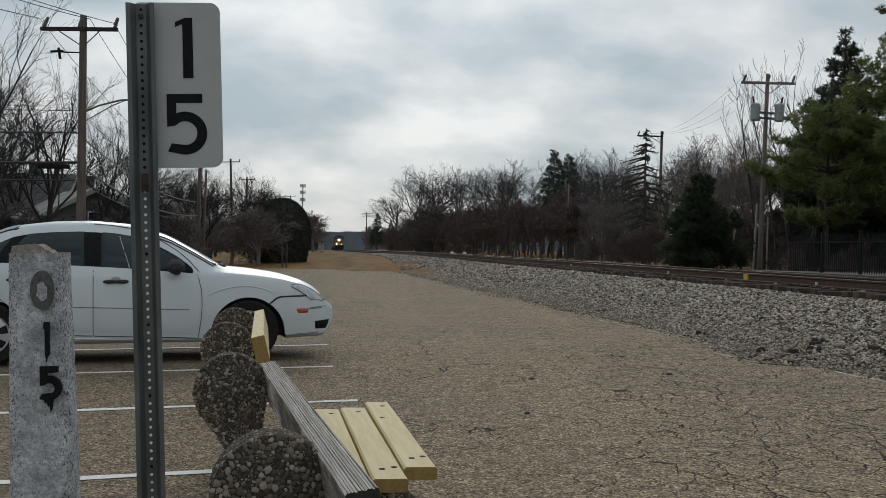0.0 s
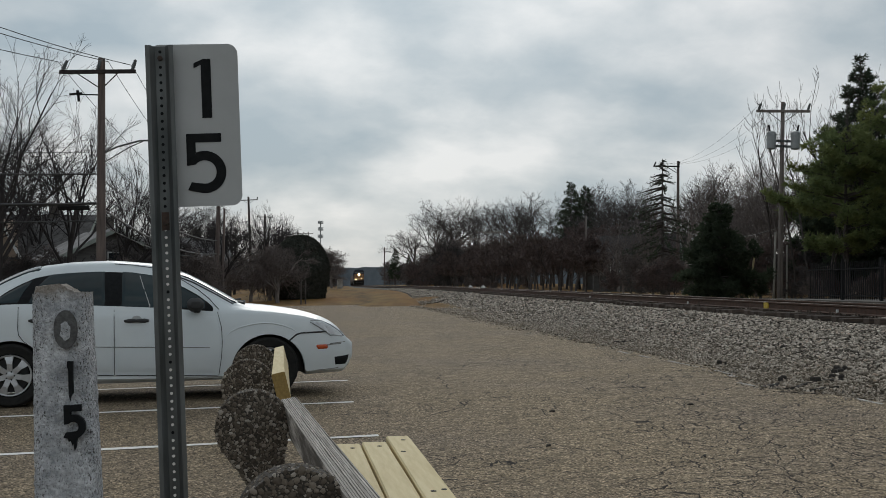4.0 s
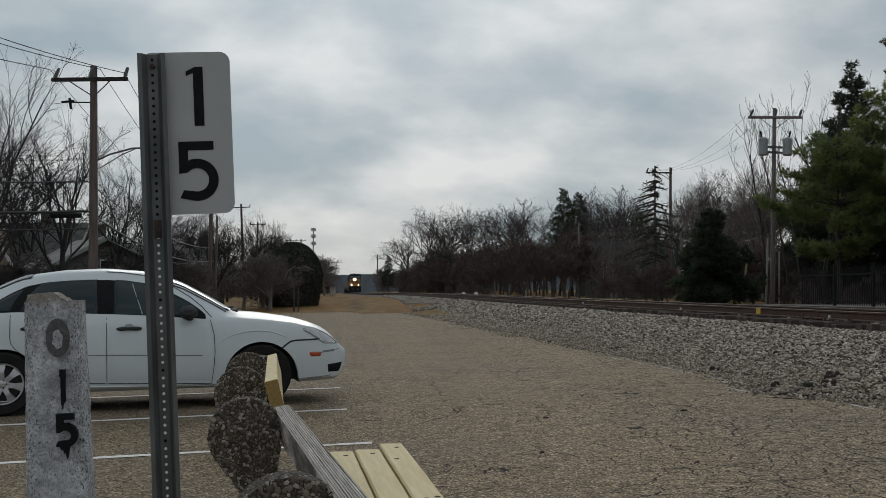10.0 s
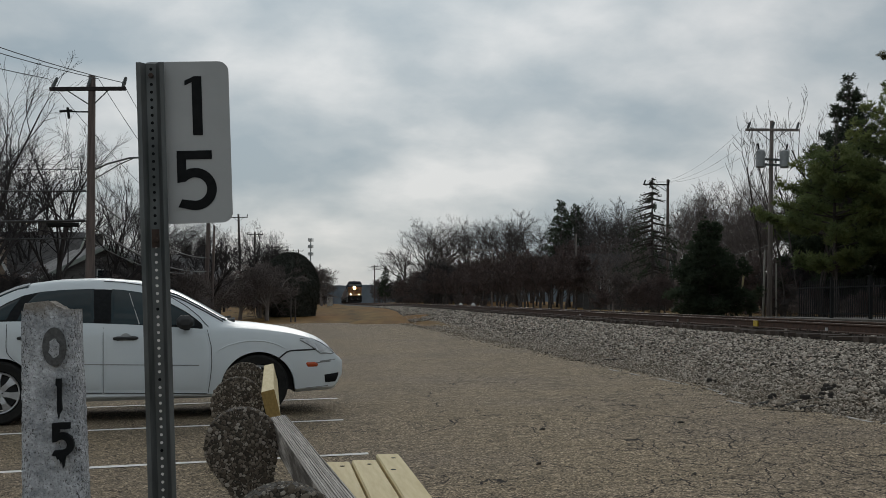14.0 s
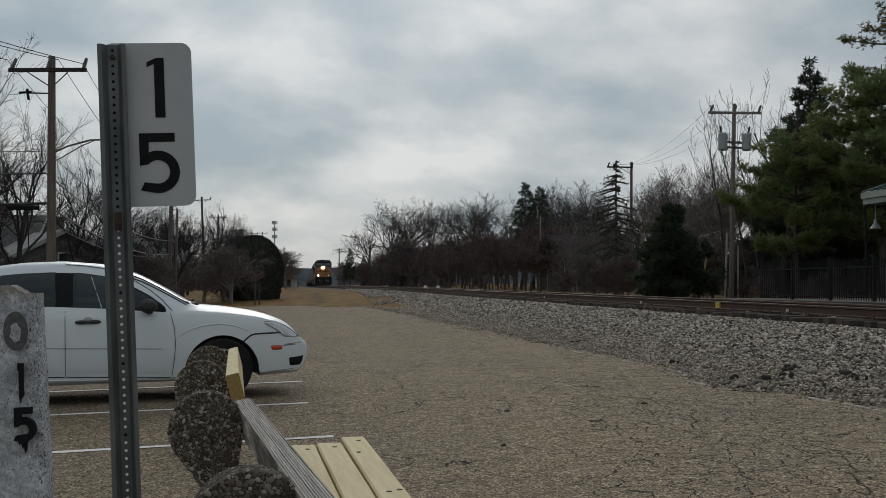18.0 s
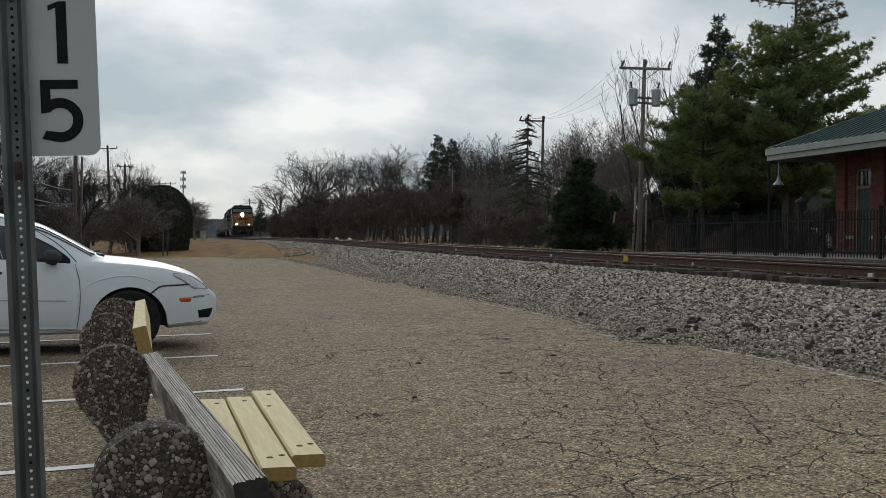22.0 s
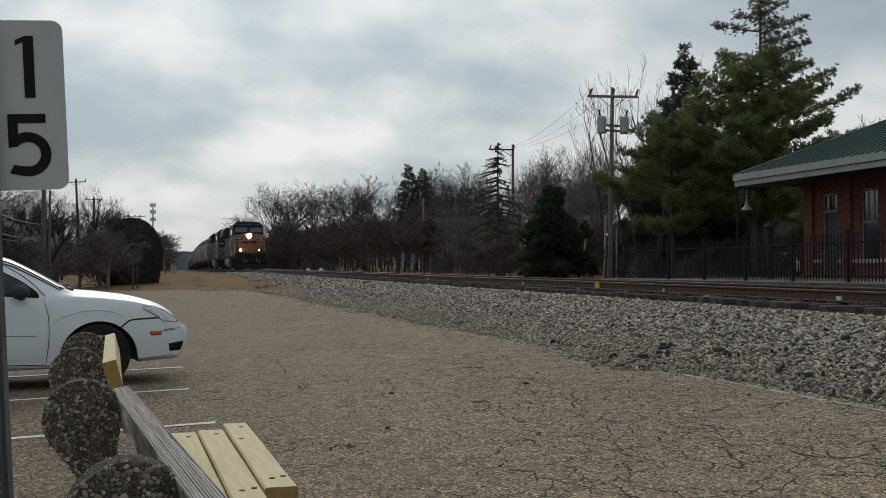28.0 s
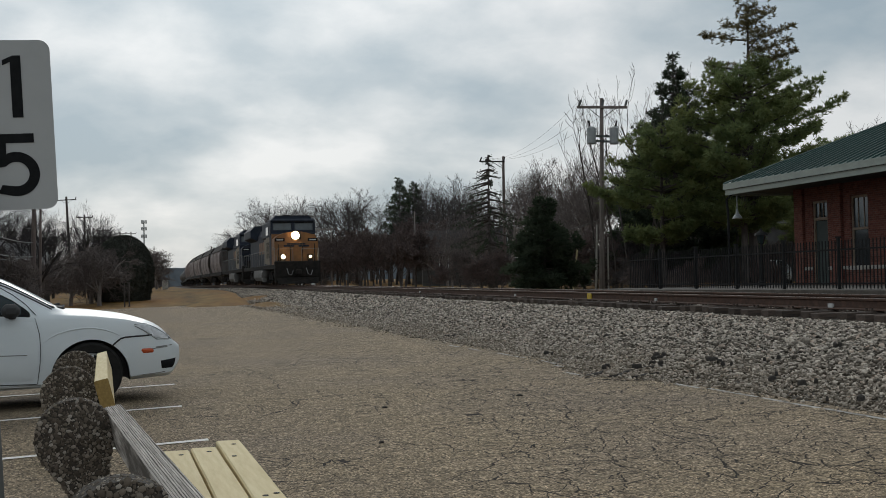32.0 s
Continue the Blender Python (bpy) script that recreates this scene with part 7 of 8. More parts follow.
build_fence()


def lamp_post():
    lp = thing("platform_lamp", "black cast-iron platform lamp post with a lantern head", "lamp post", pose(20.45, 33.85, PZ - 0.02) @ Matrix.Diagonal((1, 1, 0.72, 1)))
    g = Geo().tube([(0, 0, 0), (0, 0, 0.25), (0, 0, 0.3), (0, 0, 2.0)], [0.13, 0.12, 0.06, 0.05], 10)
    part("column", g, "iron", lp, smooth=True)
    part("lantern", Geo().tube([(0, 0, 2.0), (0, 0, 2.05), (0, 0, 2.4)], [0.06, 0.10, 0.15], 6), "glass_dark", lp, "dark glazed lantern")
    part("cap", Geo().tube([(0, 0, 2.4), (0, 0, 2.5), (0, 0, 2.62), (0, 0, 2.72)], [0.24, 0.18, 0.06, 0.02], 8), "iron", lp, "black lantern cap")


lamp_post()


# ---------------------------------------------------------------- poles and wires
def utility_pole(x, y, height, lean, arm, arm_off, yaw, label, base=None, r=0.15, wood="pole_wood", cans=False, insul=3, drop=0.45):
    z = terrain(x, y) if base is None else base
    p = thing("utility_pole", label, "utility pole", pose(x, y, z, 0, lean, 0), group="utility poles")
    part("pole", Geo().tube([(0, 0, -0.3), (0, 0, height * 0.5), (0, 0, height)], [r, r * 0.85, r * 0.68], 12), wood, p, smooth=True)
    if arm:
        d = Vector((math.cos(radians(yaw)), math.sin(radians(yaw)), 0))
        c = Vector((0, 0, height - drop)) + d * arm_off
        m = Matrix.Translation(c) @ Matrix.Rotation(radians(yaw), 4, "Z")
        a = part("crossarm", Geo().box(-arm / 2, -0.16, -0.06, arm / 2, -0.05, 0.06, m=m, bev=0.008), "dark_bark" if wood == "pole_wood" else wood, p, "weathered wooden crossarm")
        for k in range(insul):
            q = m @ Vector((arm * (-0.46 + 0.92 * k / max(1, insul - 1)), -0.1, 0.06))
            tilt = Vector((0.10 if k else 0.14, 0, 0.32))
            part("insulator", Geo().tube([q + tilt * u for u in (0.0, 0.2, 0.22, 0.4, 0.42, 0.6, 0.62, 0.8, 0.82, 1.0)], [0.05, 0.05, 0.075, 0.05, 0.07, 0.048, 0.065, 0.045, 0.06, 0.03], 8), "galv" if insul == 3 else "iron", a, "grey ribbed post insulator" if insul == 3 else "dark pin insulator")
        br = Geo()
        for s in (-1, 1):
            if abs(arm_off) < arm / 3 or s * arm_off < 0:
                br.tube([m @ Vector((s * arm * 0.27 - arm_off * 0, -0.11, -0.05)), Vector((0, -0.02, height - drop - 0.55))], 0.02, 5)
        if abs(arm_off) > arm / 3:
            br.tube([c, Vector((0, 0, height - drop - 0.6))], 0.03, 5)
        part("brace", br, "galv", p, "flat steel brace")
    if cans:
        for s in (-1, 1):
            q = Vector((s * 0.53, -0.12 - s * 0.15, height - 2.25))
            can = part("transformer", Geo().tube([q, q + Vector((0, 0, 0.05)), q + Vector((0, 0, 0.78)), q + Vector((0, 0, 0.85))], [0.18, 0.22, 0.22, 0.13], 16), "tank_grey", p, "grey pole transformer", smooth=True)
            part("bushing", Geo().tube([q + Vector((0.08 * s, 0, 0.83)), q + Vector((0.14 * s, 0, 1.15))], [0.05, 0.04], 8), "iron", can, "dark bushing")
            part("hanger", Geo().box(min(0, s * 0.4), -0.1, height - 1.9, max(0, s * 0.4), 0, height - 1.8).box(min(0, s * 0.4), -0.1, height - 2.15, max(0, s * 0.4), 0, height - 2.05), "galv", can)
    return p


def wire(a, b, sag, r=0.012, n=14, name="overhead_wire"):
    a, b = Vector(a), Vector(b)
    pts = [a.lerp(b, i / n) - Vector((0, 0, sag * 4 * (i / n) * (1 - i / n))) for i in range(n + 1)]
    return thing(name, "thin dark overhead wire strung between poles", "wire", geo=Geo().tube(pts, r, 4, caps=False), mats="wire", group="overhead wires")


def build_poles():
    # brown three-wire pole by the street, with a lamp arm
    p = utility_pole(-6.42, 37.5, 8.6, -0.6, 2.45, -0.1, -8, "brown wooden utility pole with a crossarm and a curved lamp arm", r=0.16)
    arm = Geo().tube([(0.1, 0, 5.55), (0.5, 0, 5.75), (1.2, 0, 5.95), (1.85, 0, 5.98)], 0.03, 6).tube([(0.1, 0, 5.25), (0.9, 0, 5.75), (1.3, 0, 5.93)], 0.02, 5)
    part("lamp_arm", arm, "galv", p, "curved steel lamp arm")
    part("cutout", Geo().tube([(-0.75, 0, 7.55), (-0.7, 0, 7.2)], 0.05, 6).box(-0.75, -0.02, 7.4, 0, 0.02, 7.44).tube([(-1.0, 0, 7.42), (-0.6, 0, 7.46)], 0.04, 6), "iron", p, "dark fuse cut-outs")
    part("splice_case", Geo().tube([(-1.3, -0.1, 3.78), (-0.35, -0.1, 3.78)], 0.08, 8), "iron", p, "black cable splice case")
    for dx, zz in ((-1.2, 8.25), (0.35, 8.3), (1.1, 8.2)):
        wire((-6.62 + dx, 37.3, zz), (-15.5 + dx * 1.6, 22.0, zz + 1.25), 0.5)
        wire((-6.62 + dx, 37.3, zz), (-4.55 + dx * 0.6, 60.6, 4.9), 0.35)
    for zz, r in ((4.7, 0.03), (3.75, 0.045), (3.2, 0.02), (5.4, 0.012)):
        wire((-6.62, 37.4, zz), (-22.0, 34.5, zz + 0.35), 0.3, r)
        wire((-6.62, 37.4, zz), (-4.55, 60.6, max(2.8, zz - 1.2)), 0.5, r * 0.8)
    utility_pole(-4.55, 60.7, 5.6, 0.8, 0, 0, 0, "plain brown utility pole behind bare trees", r=0.14)
    utility_pole(-4.22, 60.5, 5.3, 0.8, 0, 0, 0, "plain brown utility pole behind bare trees", r=0.08)
    # line of poles on the street side, seen end on
    for x, y, h, arm in ((-7.2, 161.5, 13.4, 2.6), (-4.0, 212, 11.4, 2.6), (-1.4, 262, 12.9, 2.6), (1.1, 302, 14.6, 2.6), (-6.3, 186, 12.4, 2.6)):
        utility_pole(x, y, h, -2.5 if y < 170 else 0, arm, 0, -5, "dark wooden utility pole with a crossarm", r=0.2, wood="bark", insul=2)
    # right of the track
    p = utility_pole(22.1, 51.0, 9.35, 1.3, 2.45, 0.0, -15, "weathered utility pole with two grey transformers and a crossarm", cans=True, r=0.128, wood="grey_pole")
    part("riser", Geo().tube([(-0.35, -0.1, 0), (-0.3, -0.1, 3.2)], 0.05, 6).tube([(0.25, -0.2, 0), (0.22, -0.2, 2.6)], 0.04, 6), "stone_sill", p, "pale riser conduits")
    utility_pole(30.7, 91.2, 10.9, 0.4, 2.2, -1.0, -5, "grey utility pole with a one-sided crossarm", r=0.15, insul=2)
    for k, dx in enumerate((-1.1, -0.1, 1.0)):
        wire((22.25 + dx, 51.0, 9.75), (30.0 + dx * 0.4 - 0.6, 91.0, 11.4), 0.9, 0.007)
    wire((22.1, 51.0, 4.0), (30.6, 91.0, 6.2), 0.8, 0.018)
    wire((22.1, 51.0, 3.6), (36.0, 64.0, 4.6), 0.5, 0.018)
    for x, y, h, arm, off in ((22.4, 128, 6.6, 3.2, -1.4), (23.0, 148, 6.4, 3.0, -1.2), (27.0, 107.3, 7.2, 0, 0)):
        utility_pole(x, y, h, 0, arm, off, 0, "grey signal pole with a one-sided arm", r=0.09, wood="grey_pole", insul=0, drop=0.15)
    utility_pole(23.2, 329.5, 11.4, 0, 2.2, 0, 0, "far grey utility pole", r=0.2, insul=0)
    stay = thing("guy_stake", "pale leaning guy-wire guard in the ground", "guy wire", pose(20.4, 50.6, terrain(20.4, 50.6)))
    part("guard", Geo().tube([(0, 0, -0.1), (0.3, 0, 2.0)], 0.045, 6), "new_wood", stay)
    # far lattice mast
    t = thing("radio_mast", "far slim telecom mast with antenna rings", "mast", pose(10.0, 700.0, 0))
    g = Geo().tube([(0, 0, 0), (0, 0, 41)], [0.7, 0.35], 6)
    part("shaft", g, "tank_grey", t)
    for z in (40, 36, 31.5):
        ant = Geo()
        for a in range(0, 360, 60):
            ant.box(1.4 * math.cos(radians(a)) - 0.25, 1.4 * math.sin(radians(a)) - 0.25, z - 1, 1.4 * math.cos(radians(a)) + 0.25, 1.4 * math.sin(radians(a)) + 0.25, z + 1)
        ant.box(-1.5, -0.1, z - 0.1, 1.5, 0.1, z + 0.1)
        part("antenna_ring", ant, "tank_grey", t, "ring of grey antenna panels")
    # small lot-side things
    cabn = thing("signal_cabinet", "small pale equipment cabinet beside the far track", "cabinet", pose(4.4, 140, terrain(4.4, 140)))
    part("box", Geo().box(-0.34, -0.3, 0, 0.34, 0.3, 1.1, bev=0.04), "stone_sill", cabn)
    part("lid", Geo().box(-0.38, -0.34, 1.1, 0.38, 0.34, 1.16), "stone_sill", cabn)
    for k, (x, y, h) in enumerate(((-0.15, 71.0, 1.55), (0.12, 71.0, 1.5))):
        b = thing("lawn_post", "thin dark post standing in the grass", "post", pose(x, y, terrain(x, y)), group="lawn posts")
        part("shaft", Geo().tube([(0, 0, -0.2), (0, 0, h)], 0.045, 8), "bark", b)


build_poles()


# ---------------------------------------------------------------- houses and far ground
def build_house(x, y, w, d, h, roof_h, yaw, label, wall="siding", roof="shingle", wins=((0.2, 0.5), (0.7, 0.5)), gable_window=False, cross_gable=None):
    hs = thing("house", label, "house", pose(x, y, terrain(x, y), 0, 0, yaw))
    g = Geo().box(-w / 2, -d / 2, -0.3, w / 2, d / 2, h)
    g.prism([(-d / 2, h), (d / 2, h), (0, h + roof_h * 0.96)], -w / 2, w / 2, "x")
    part("wall", g, wall, hs)
    # two roof slopes with real thickness, run out past the walls
    e, t = 0.4, 0.14
    for s in (-1, 1):
        ye = s * (d / 2 + e)
        ze = h - roof_h * e / (d / 2)
        part("roof_slope", Geo().prism([(ye, ze), (0, h + roof_h), (0, h + roof_h + t), (ye, ze + t)], -w / 2 - 0.35, w / 2 + 0.35, "x"), roof, hs, "shingled roof slope")
        part("bargeboard", Geo().prism([(ye, ze - 0.10), (0, h + roof_h - 0.10), (0, h + roof_h + t - 0.02), (ye, ze + t - 0.02)], w / 2 + 0.352, w / 2 + 0.40, "x"), "fascia", hs, "pale painted bargeboard")
    part("chimney", Geo().box(w * 0.2, -0.3, h, w * 0.2 + 0.6, 0.3, h + roof_h + 0.8), "concrete", hs)
    for fx, fz in wins:
        q = part("window", Geo().box(-w / 2 + fx * w, -d / 2 - 0.04, fz * h, -w / 2 + fx * w + 0.9, -d / 2 - 0.004, fz * h + 1.2), "mailbox", hs, "white-framed window")
        part("pane", Geo().box(-w / 2 + fx * w + 0.08, -d / 2 - 0.05, fz * h + 0.08, -w / 2 + fx * w + 0.82, -d / 2 - 0.042, fz * h + 1.12), "pane", q)
    if gable_window:
        q = part("window", Geo().box(w / 2 + 0.004, -0.4, h - 0.75, w / 2 + 0.04, 0.4, h + 0.45), "mailbox", hs, "white-framed gable window")
        part("pane", Geo().box(w / 2 + 0.042, -0.33, h - 0.68, w / 2 + 0.05, 0.33, h + 0.38), "pane", q)
    if cross_gable is not None:
        cx, half, top = cross_gable
        part("cross_gable", Geo().prism([(cx - half, h - 0.2), (cx + half, h - 0.2), (cx, top)], -d / 2 - 0.7, 0.0, "y"), wall, hs)
        for s in (-1, 1):
            part("bargeboard", Geo().prism([(cx + s * (half + 0.12), h - 0.3), (cx, top), (cx, top + 0.2), (cx + s * (half + 0.30), h - 0.3)], -d / 2 - 0.78, -d / 2 - 0.703, "y"), "mailbox", hs, "white bargeboard")
    return hs


build_house(-11.3, 65.2, 7.0, 6.0, 2.7, 1.6, -67, "grey house with a pale shingled roof behind bare trees", "brown_siding", "pale_shingle", ((0.12, 0.42), (0.42, 0.42), (0.72, 0.42)), gable_window=True)
build_house(-17.3, 73.0, 8.4, 7.0, 3.2, 2.4, -4, "brown house with a grey roof and white-trimmed gable", "frame_tan", "grey_shingle", ((0.3, 0.3), (0.75, 0.3)), cross_gable=(-0.1, 1.15, 5.3))
build_house(-9.4, 84.0, 7.0, 6.0, 2.4, 2.2, 20, "low house with a pale roof behind bare trees", "siding", "pale_shingle")
build_house(35.5, 120.0, 11.0, 8.0, 3.6, 2.4, -14, "grey house with a dark roof among bare trees")
build_house(50.0, 78.0, 18.0, 8.0, 4.4, 2.2, -24, "long grey house behind pines", "siding", "shingle", ((0.1, 0.4), (0.3, 0.4), (0.5, 0.4), (0.7, 0.4), (0.86, 0.4)))
build_house(30.2, 102.0, 7.5, 6.0, 3.1, 1.9, -14, "small dark house beside a gaunt conifer", "siding")


def build_hills():
    g = Geo()
    vs = []
    n = 320
    for i in range(n + 1):
        a = radians(-60 + 120 * i / n)
        r = 2300
        h = 46 + 12 * noise.noise((i * 0.033, 0, 5)) + 5 * noise.noise((i * 0.31, 0, 9)) + 3 * noise.noise((i * 1.7, 0, 2))
        vs += [(r * math.sin(a), r * math.cos(a), -20), (r * math.sin(a), r * math.cos(a), h)]
    g.add(vs, [(2 * i, 2 * i + 2, 2 * i + 3, 2 * i + 1) for i in range(n)])
    thing("backdrop", "far wooded hills with haze painted into their colour", "backdrop", kind="structure", geo=g, mats="hill")


build_hills()


# ---------------------------------------------------------------- planting
def place(proto, spots, rng, ref):
    """Copies of a tree at the spots (x, y, height); ref is the height it was built to."""
    for i, (x, y, h) in enumerate(spots):
        k = h / ref
        m = pose(x, y, terrain(x, y), 0, 0, rng.uniform(0, 360))
        if i == 0:
            proto.matrix_world = m @ Matrix.Diagonal((k, k, k, 1))
        else:
            c = copy_thing(proto, m)
            c.scale = (k, k, k)


def build_trees():
    rng = random.Random(21)
    tall = []
    for k, (seed, up, spread, first) in enumerate(((1, 0.22, 1.1, 0.30), (2, 0.10, 1.35, 0.28), (5, 0.30, 1.0, 0.34), (9, 0.14, 1.25, 0.26))):
        t = bare_tree(seed, "bare_tree", ("tall leafless tree with fine dark twigs", "broad leafless tree with spreading limbs", "slim leafless tree with upright limbs", "leafless tree with a rounded twiggy crown")[k], "tree",
                      height=12, trunk_r=0.22, first=first + 0.12, spread=spread, levels=5, counts=(8, 6, 6, 4), up=up, wander=0.16, shrink=0.68, floor=0.0095, fork=(24, 56), bole=0.44, reach=1.0)
        tall.append(t)
    ref = 12.0
    lists = [[(26.8, 228, 17.2), (32.0, 182, 14.6), (38.1, 146, 14.4), (40, 112, 12.5), (31, 240, 15)],
             [(28.7, 212.6, 16.8), (32.3, 167, 14.2), (37, 128, 12.0), (28.6, 298, 16.6)],
             [(30.7, 197, 15.0), (33.2, 157, 13.2), (38.0, 136, 13.8), (39.3, 100.5, 11.9), (46, 62, 10.5)],
             [(33.7, 147, 13.2), (38.0, 131, 12.8), (42, 140, 12.8), (58, 48, 11), (27.6, 254, 12.0)]]
    pale = bare_tree(17, "pale_tree", "leafless tree with pale brown-grey limbs", "tree", mat="pale_twig", bark="grey_pole",
                     height=10, trunk_r=0.17, first=0.32, spread=1.15, levels=5, counts=(8, 7, 6, 4), up=0.2, wander=0.16, shrink=0.66, floor=0.007, fork=(22, 54), bole=0.44, reach=1.05)
    place(pale, ((34.1, 81, 9.4), (30.6, 73, 9.4), (36.5, 84, 10.8), (32.5, 91.3, 11.2), (28.0, 68, 8.4), (41, 96, 11.4), (38.9, 95.5, 11.6), (29.4, 86, 9.4), (33.6, 70, 8.8), (44, 84, 11.5), (27.2, 62, 7.6), (25.6, 84, 5.2), (27.3, 89, 6.4), (23.2, 81, 4.4), (26.2, 93, 6.8), (28.9, 95, 7.4)), rng, 10.0)
    # street trees on the lot's far side: vase-shaped, with long fine arching shoots
    street = []
    for k, (seed, up, spread) in enumerate(((101, 0.16, 1.05), (104, 0.24, 0.95))):
        street.append(bare_tree(seed, "street_tree", ("leafless street tree with long arching twigs", "leafless street tree with fine upright twigs")[k], "tree",
                                mat="dark_twig", bark="dark_bark", height=10, trunk_r=0.135, first=0.36, spread=spread, levels=5, counts=(9, 7, 5, 5), up=up, wander=0.15, shrink=0.66, floor=0.0046, fork=(18, 48), bole=0.40, reach=1.15))
    place(street[0], ((-11.6, 45.0, 11.0), (-8.4, 56.0, 8.3), (-13.6, 49.0, 9.6), (-9.4, 91.6, 7.9), (-4.7, 69.1, 6.2), (-20, 58, 10), (-4.2, 121, 9.6), (-8.7, 111.7, 8.4), (-12.1, 76.8, 8.2), (-9, 135, 10)), rng, 10.0)
    place(street[1], ((-10.0, 50.0, 9.2), (-7.3, 62.0, 7.2), (-6.9, 84, 6.6), (-7.2, 121.5, 8.4), (-16, 70, 9), (-18, 50, 9.5), (-5.4, 76, 6.2), (-3.5, 141, 9.8), (-6, 155, 9), (-2.9, 95, 6.8)), rng, 10.0)
    # a deeper, lower wood behind the front row
    for i in range(20):
        y = rng.uniform(92, 250)
        lists[i % 4].append((29 + rng.random() * 22 + max(0, y - 187) * 0.03, y, rng.uniform(6.5, 9.5) * (0.8 + y / 700)))
    for i in range(14):
        lists[i % 4].append((-7 - rng.random() * 16, rng.uniform(58, 170), rng.uniform(6, 8.5)))
    for k in range(4):
        place(tall[k], lists[k], rng, ref)
    sap = bare_tree(71, "bare_sapling", "thin leafless sapling with upright shoots beside the pole", "tree", height=11, trunk_r=0.06, first=0.45, spread=0.8, levels=4, counts=(8, 4, 3), up=0.7, wander=0.2, shrink=0.5, floor=0.0075)
    place(sap, ((23.9, 49.5, 10.9), (25.0, 49.9, 11.3), (24.4, 50.6, 10.4), (25.6, 51.0, 10.6), (22.2, 51.8, 9.8), (24.0, 53.5, 10.4), (24.6, 53.2, 10.2)), rng, 11.0)
    # thicket of low ornamental trees along the right of way
    small = []
    for k, seed in enumerate((31, 32, 33)):
        t = bare_tree(seed, "ornamental_tree", "low leafless ornamental tree with dense reddish twigs", "tree", mat="red_twig", height=5, trunk_r=0.10, first=0.27, spread=1.25, levels=6, counts=(9, 6, 5, 4, 2), up=0.22, wander=0.25, shrink=0.62, floor=0.021)
        small.append(t)
    spots = [[], [], []]
    y = 90.0
    while y < 240:
        for row, x in enumerate((20.8, 24.2, 28.5)):
            if row == 2 and y < 104:
                continue
            spots[rng.randrange(3)].append((x + rng.uniform(-1.0, 1.0) + max(0, y - 170) * 0.035, y + rng.uniform(-1.5, 1.5), rng.uniform(4.6, 5.6) * (1 if row < 2 else 1.3)))
        y += 3.3 + y * 0.010
    for k in range(3):
        place(small[k], spots[k], rng, 5.0)
    # scrub: many-stemmed bushes
    sh = []
    for k, (seed, mat) in enumerate(((41, "pale_twig"), (42, "red_twig"), (43, "twig"))):
        t = bare_tree(seed, "bare_shrub", ("tangled leafless grey-brown shrub", "tangled leafless reddish shrub", "dense leafless brown shrub")[k], "shrub", mat=mat, height=3, trunk_r=0.05, first=0.05, spread=1.5, levels=5, counts=(15, 6, 5, 3), up=0.35, wander=0.3, shrink=0.75, floor=0.013)
        sh.append(t)
    left = [[], [], []]
    for i in range(36):
        k = rng.random()
        y = 46 + 95 * k * k + 20 * k
        x = -3.0 - rng.random() ** 0.8 * (14 + y * 0.08) - max(0, 60 - y) * 0.12
        left[i % 3].append((x, y, rng.uniform(1.9, 3.3)))
    for i in range(14):
        left[i % 3].append((rng.uniform(20.5, 28.5), rng.uniform(54, 64), rng.uniform(2.4, 4.0)))
    for i in range(10):
        y = rng.uniform(60, 120)
        x = 30 + rng.random() * 18
        left[i % 3].append((x, y, rng.uniform(2.4, 4.6)))
    for i in range(6):
        left[i % 3].append((rng.uniform(18.5, 24), rng.uniform(55, 74), rng.uniform(1.6, 3.2)))
    for i in range(30):
        left[i % 3].append((rng.uniform(29, 56), rng.uniform(56, 78), rng.uniform(2.4, 4.2)))
    for i in range(22):
        left[i % 3].append((rng.uniform(17.5, 33), rng.uniform(41, 50), rng.uniform(0.9, 1.7)))
    for i in range(30):
        y = rng.uniform(240, 560)
        left[i % 3].append((rail_x(y) + rng.choice((-1, 1)) * rng.uniform(9, 40), y, rng.uniform(5, 9)))
    for i in range(46):
        y = rng.uniform(56, 112)
        left[i % 3].append((-4.5 - (y - 56) * 0.05 - rng.random() * 20, y, rng.uniform(2.4, 4.6)))
    for i in range(48):
        y = rng.uniform(270, 620)
        left[i % 3].append((rail_x(y) - rng.uniform(7, 14) - rng.random() ** 2 * 90, y, rng.uniform(4.5, 8)))
    for i in range(26):
        y = rng.uniform(165, 270)
        left[i % 3].append((rail_x(y) + rng.uniform(9.5, 22), y, rng.uniform(5.5, 8.0)))
    for i in range(34):
        y = rng.uniform(112, 235)
        left[i % 3].append((rng.uniform(18.2, 22.5) + max(0, y - 170) * 0.035, y, rng.uniform(1.0, 1.7)))
    for k in range(3):
        place(sh[k], left[k], rng, 3.0)
    # lawn trees at the far end of the lot
    lt = bare_tree(51, "lawn_tree", "small leafless tree with two stems on the lawn", "tree", mat="pale_twig", bark="grey_pole", height=4.5, trunk_r=0.13, first=0.2, spread=1.2, levels=5, counts=(10, 8, 7, 6), up=0.05, wander=0.2, shrink=0.70, floor=0.0085, fork=(35, 70), bole=0.5, reach=0.95)
    place(lt, ((-1.7, 75.5, 4.4), (-3.6, 78.9, 4.0), (-2.4, 82, 4.8), (3.7, 150.6, 5.6), (-4.9, 72.0, 3.8), (1.7, 112, 4.8)), rng, 4.5)
    # evergreens
    bush = clipped_bush(61, 4.65, 2.15)
    bush.matrix_world = pose(-0.25, 84.0, terrain(-0.25, 84.0))
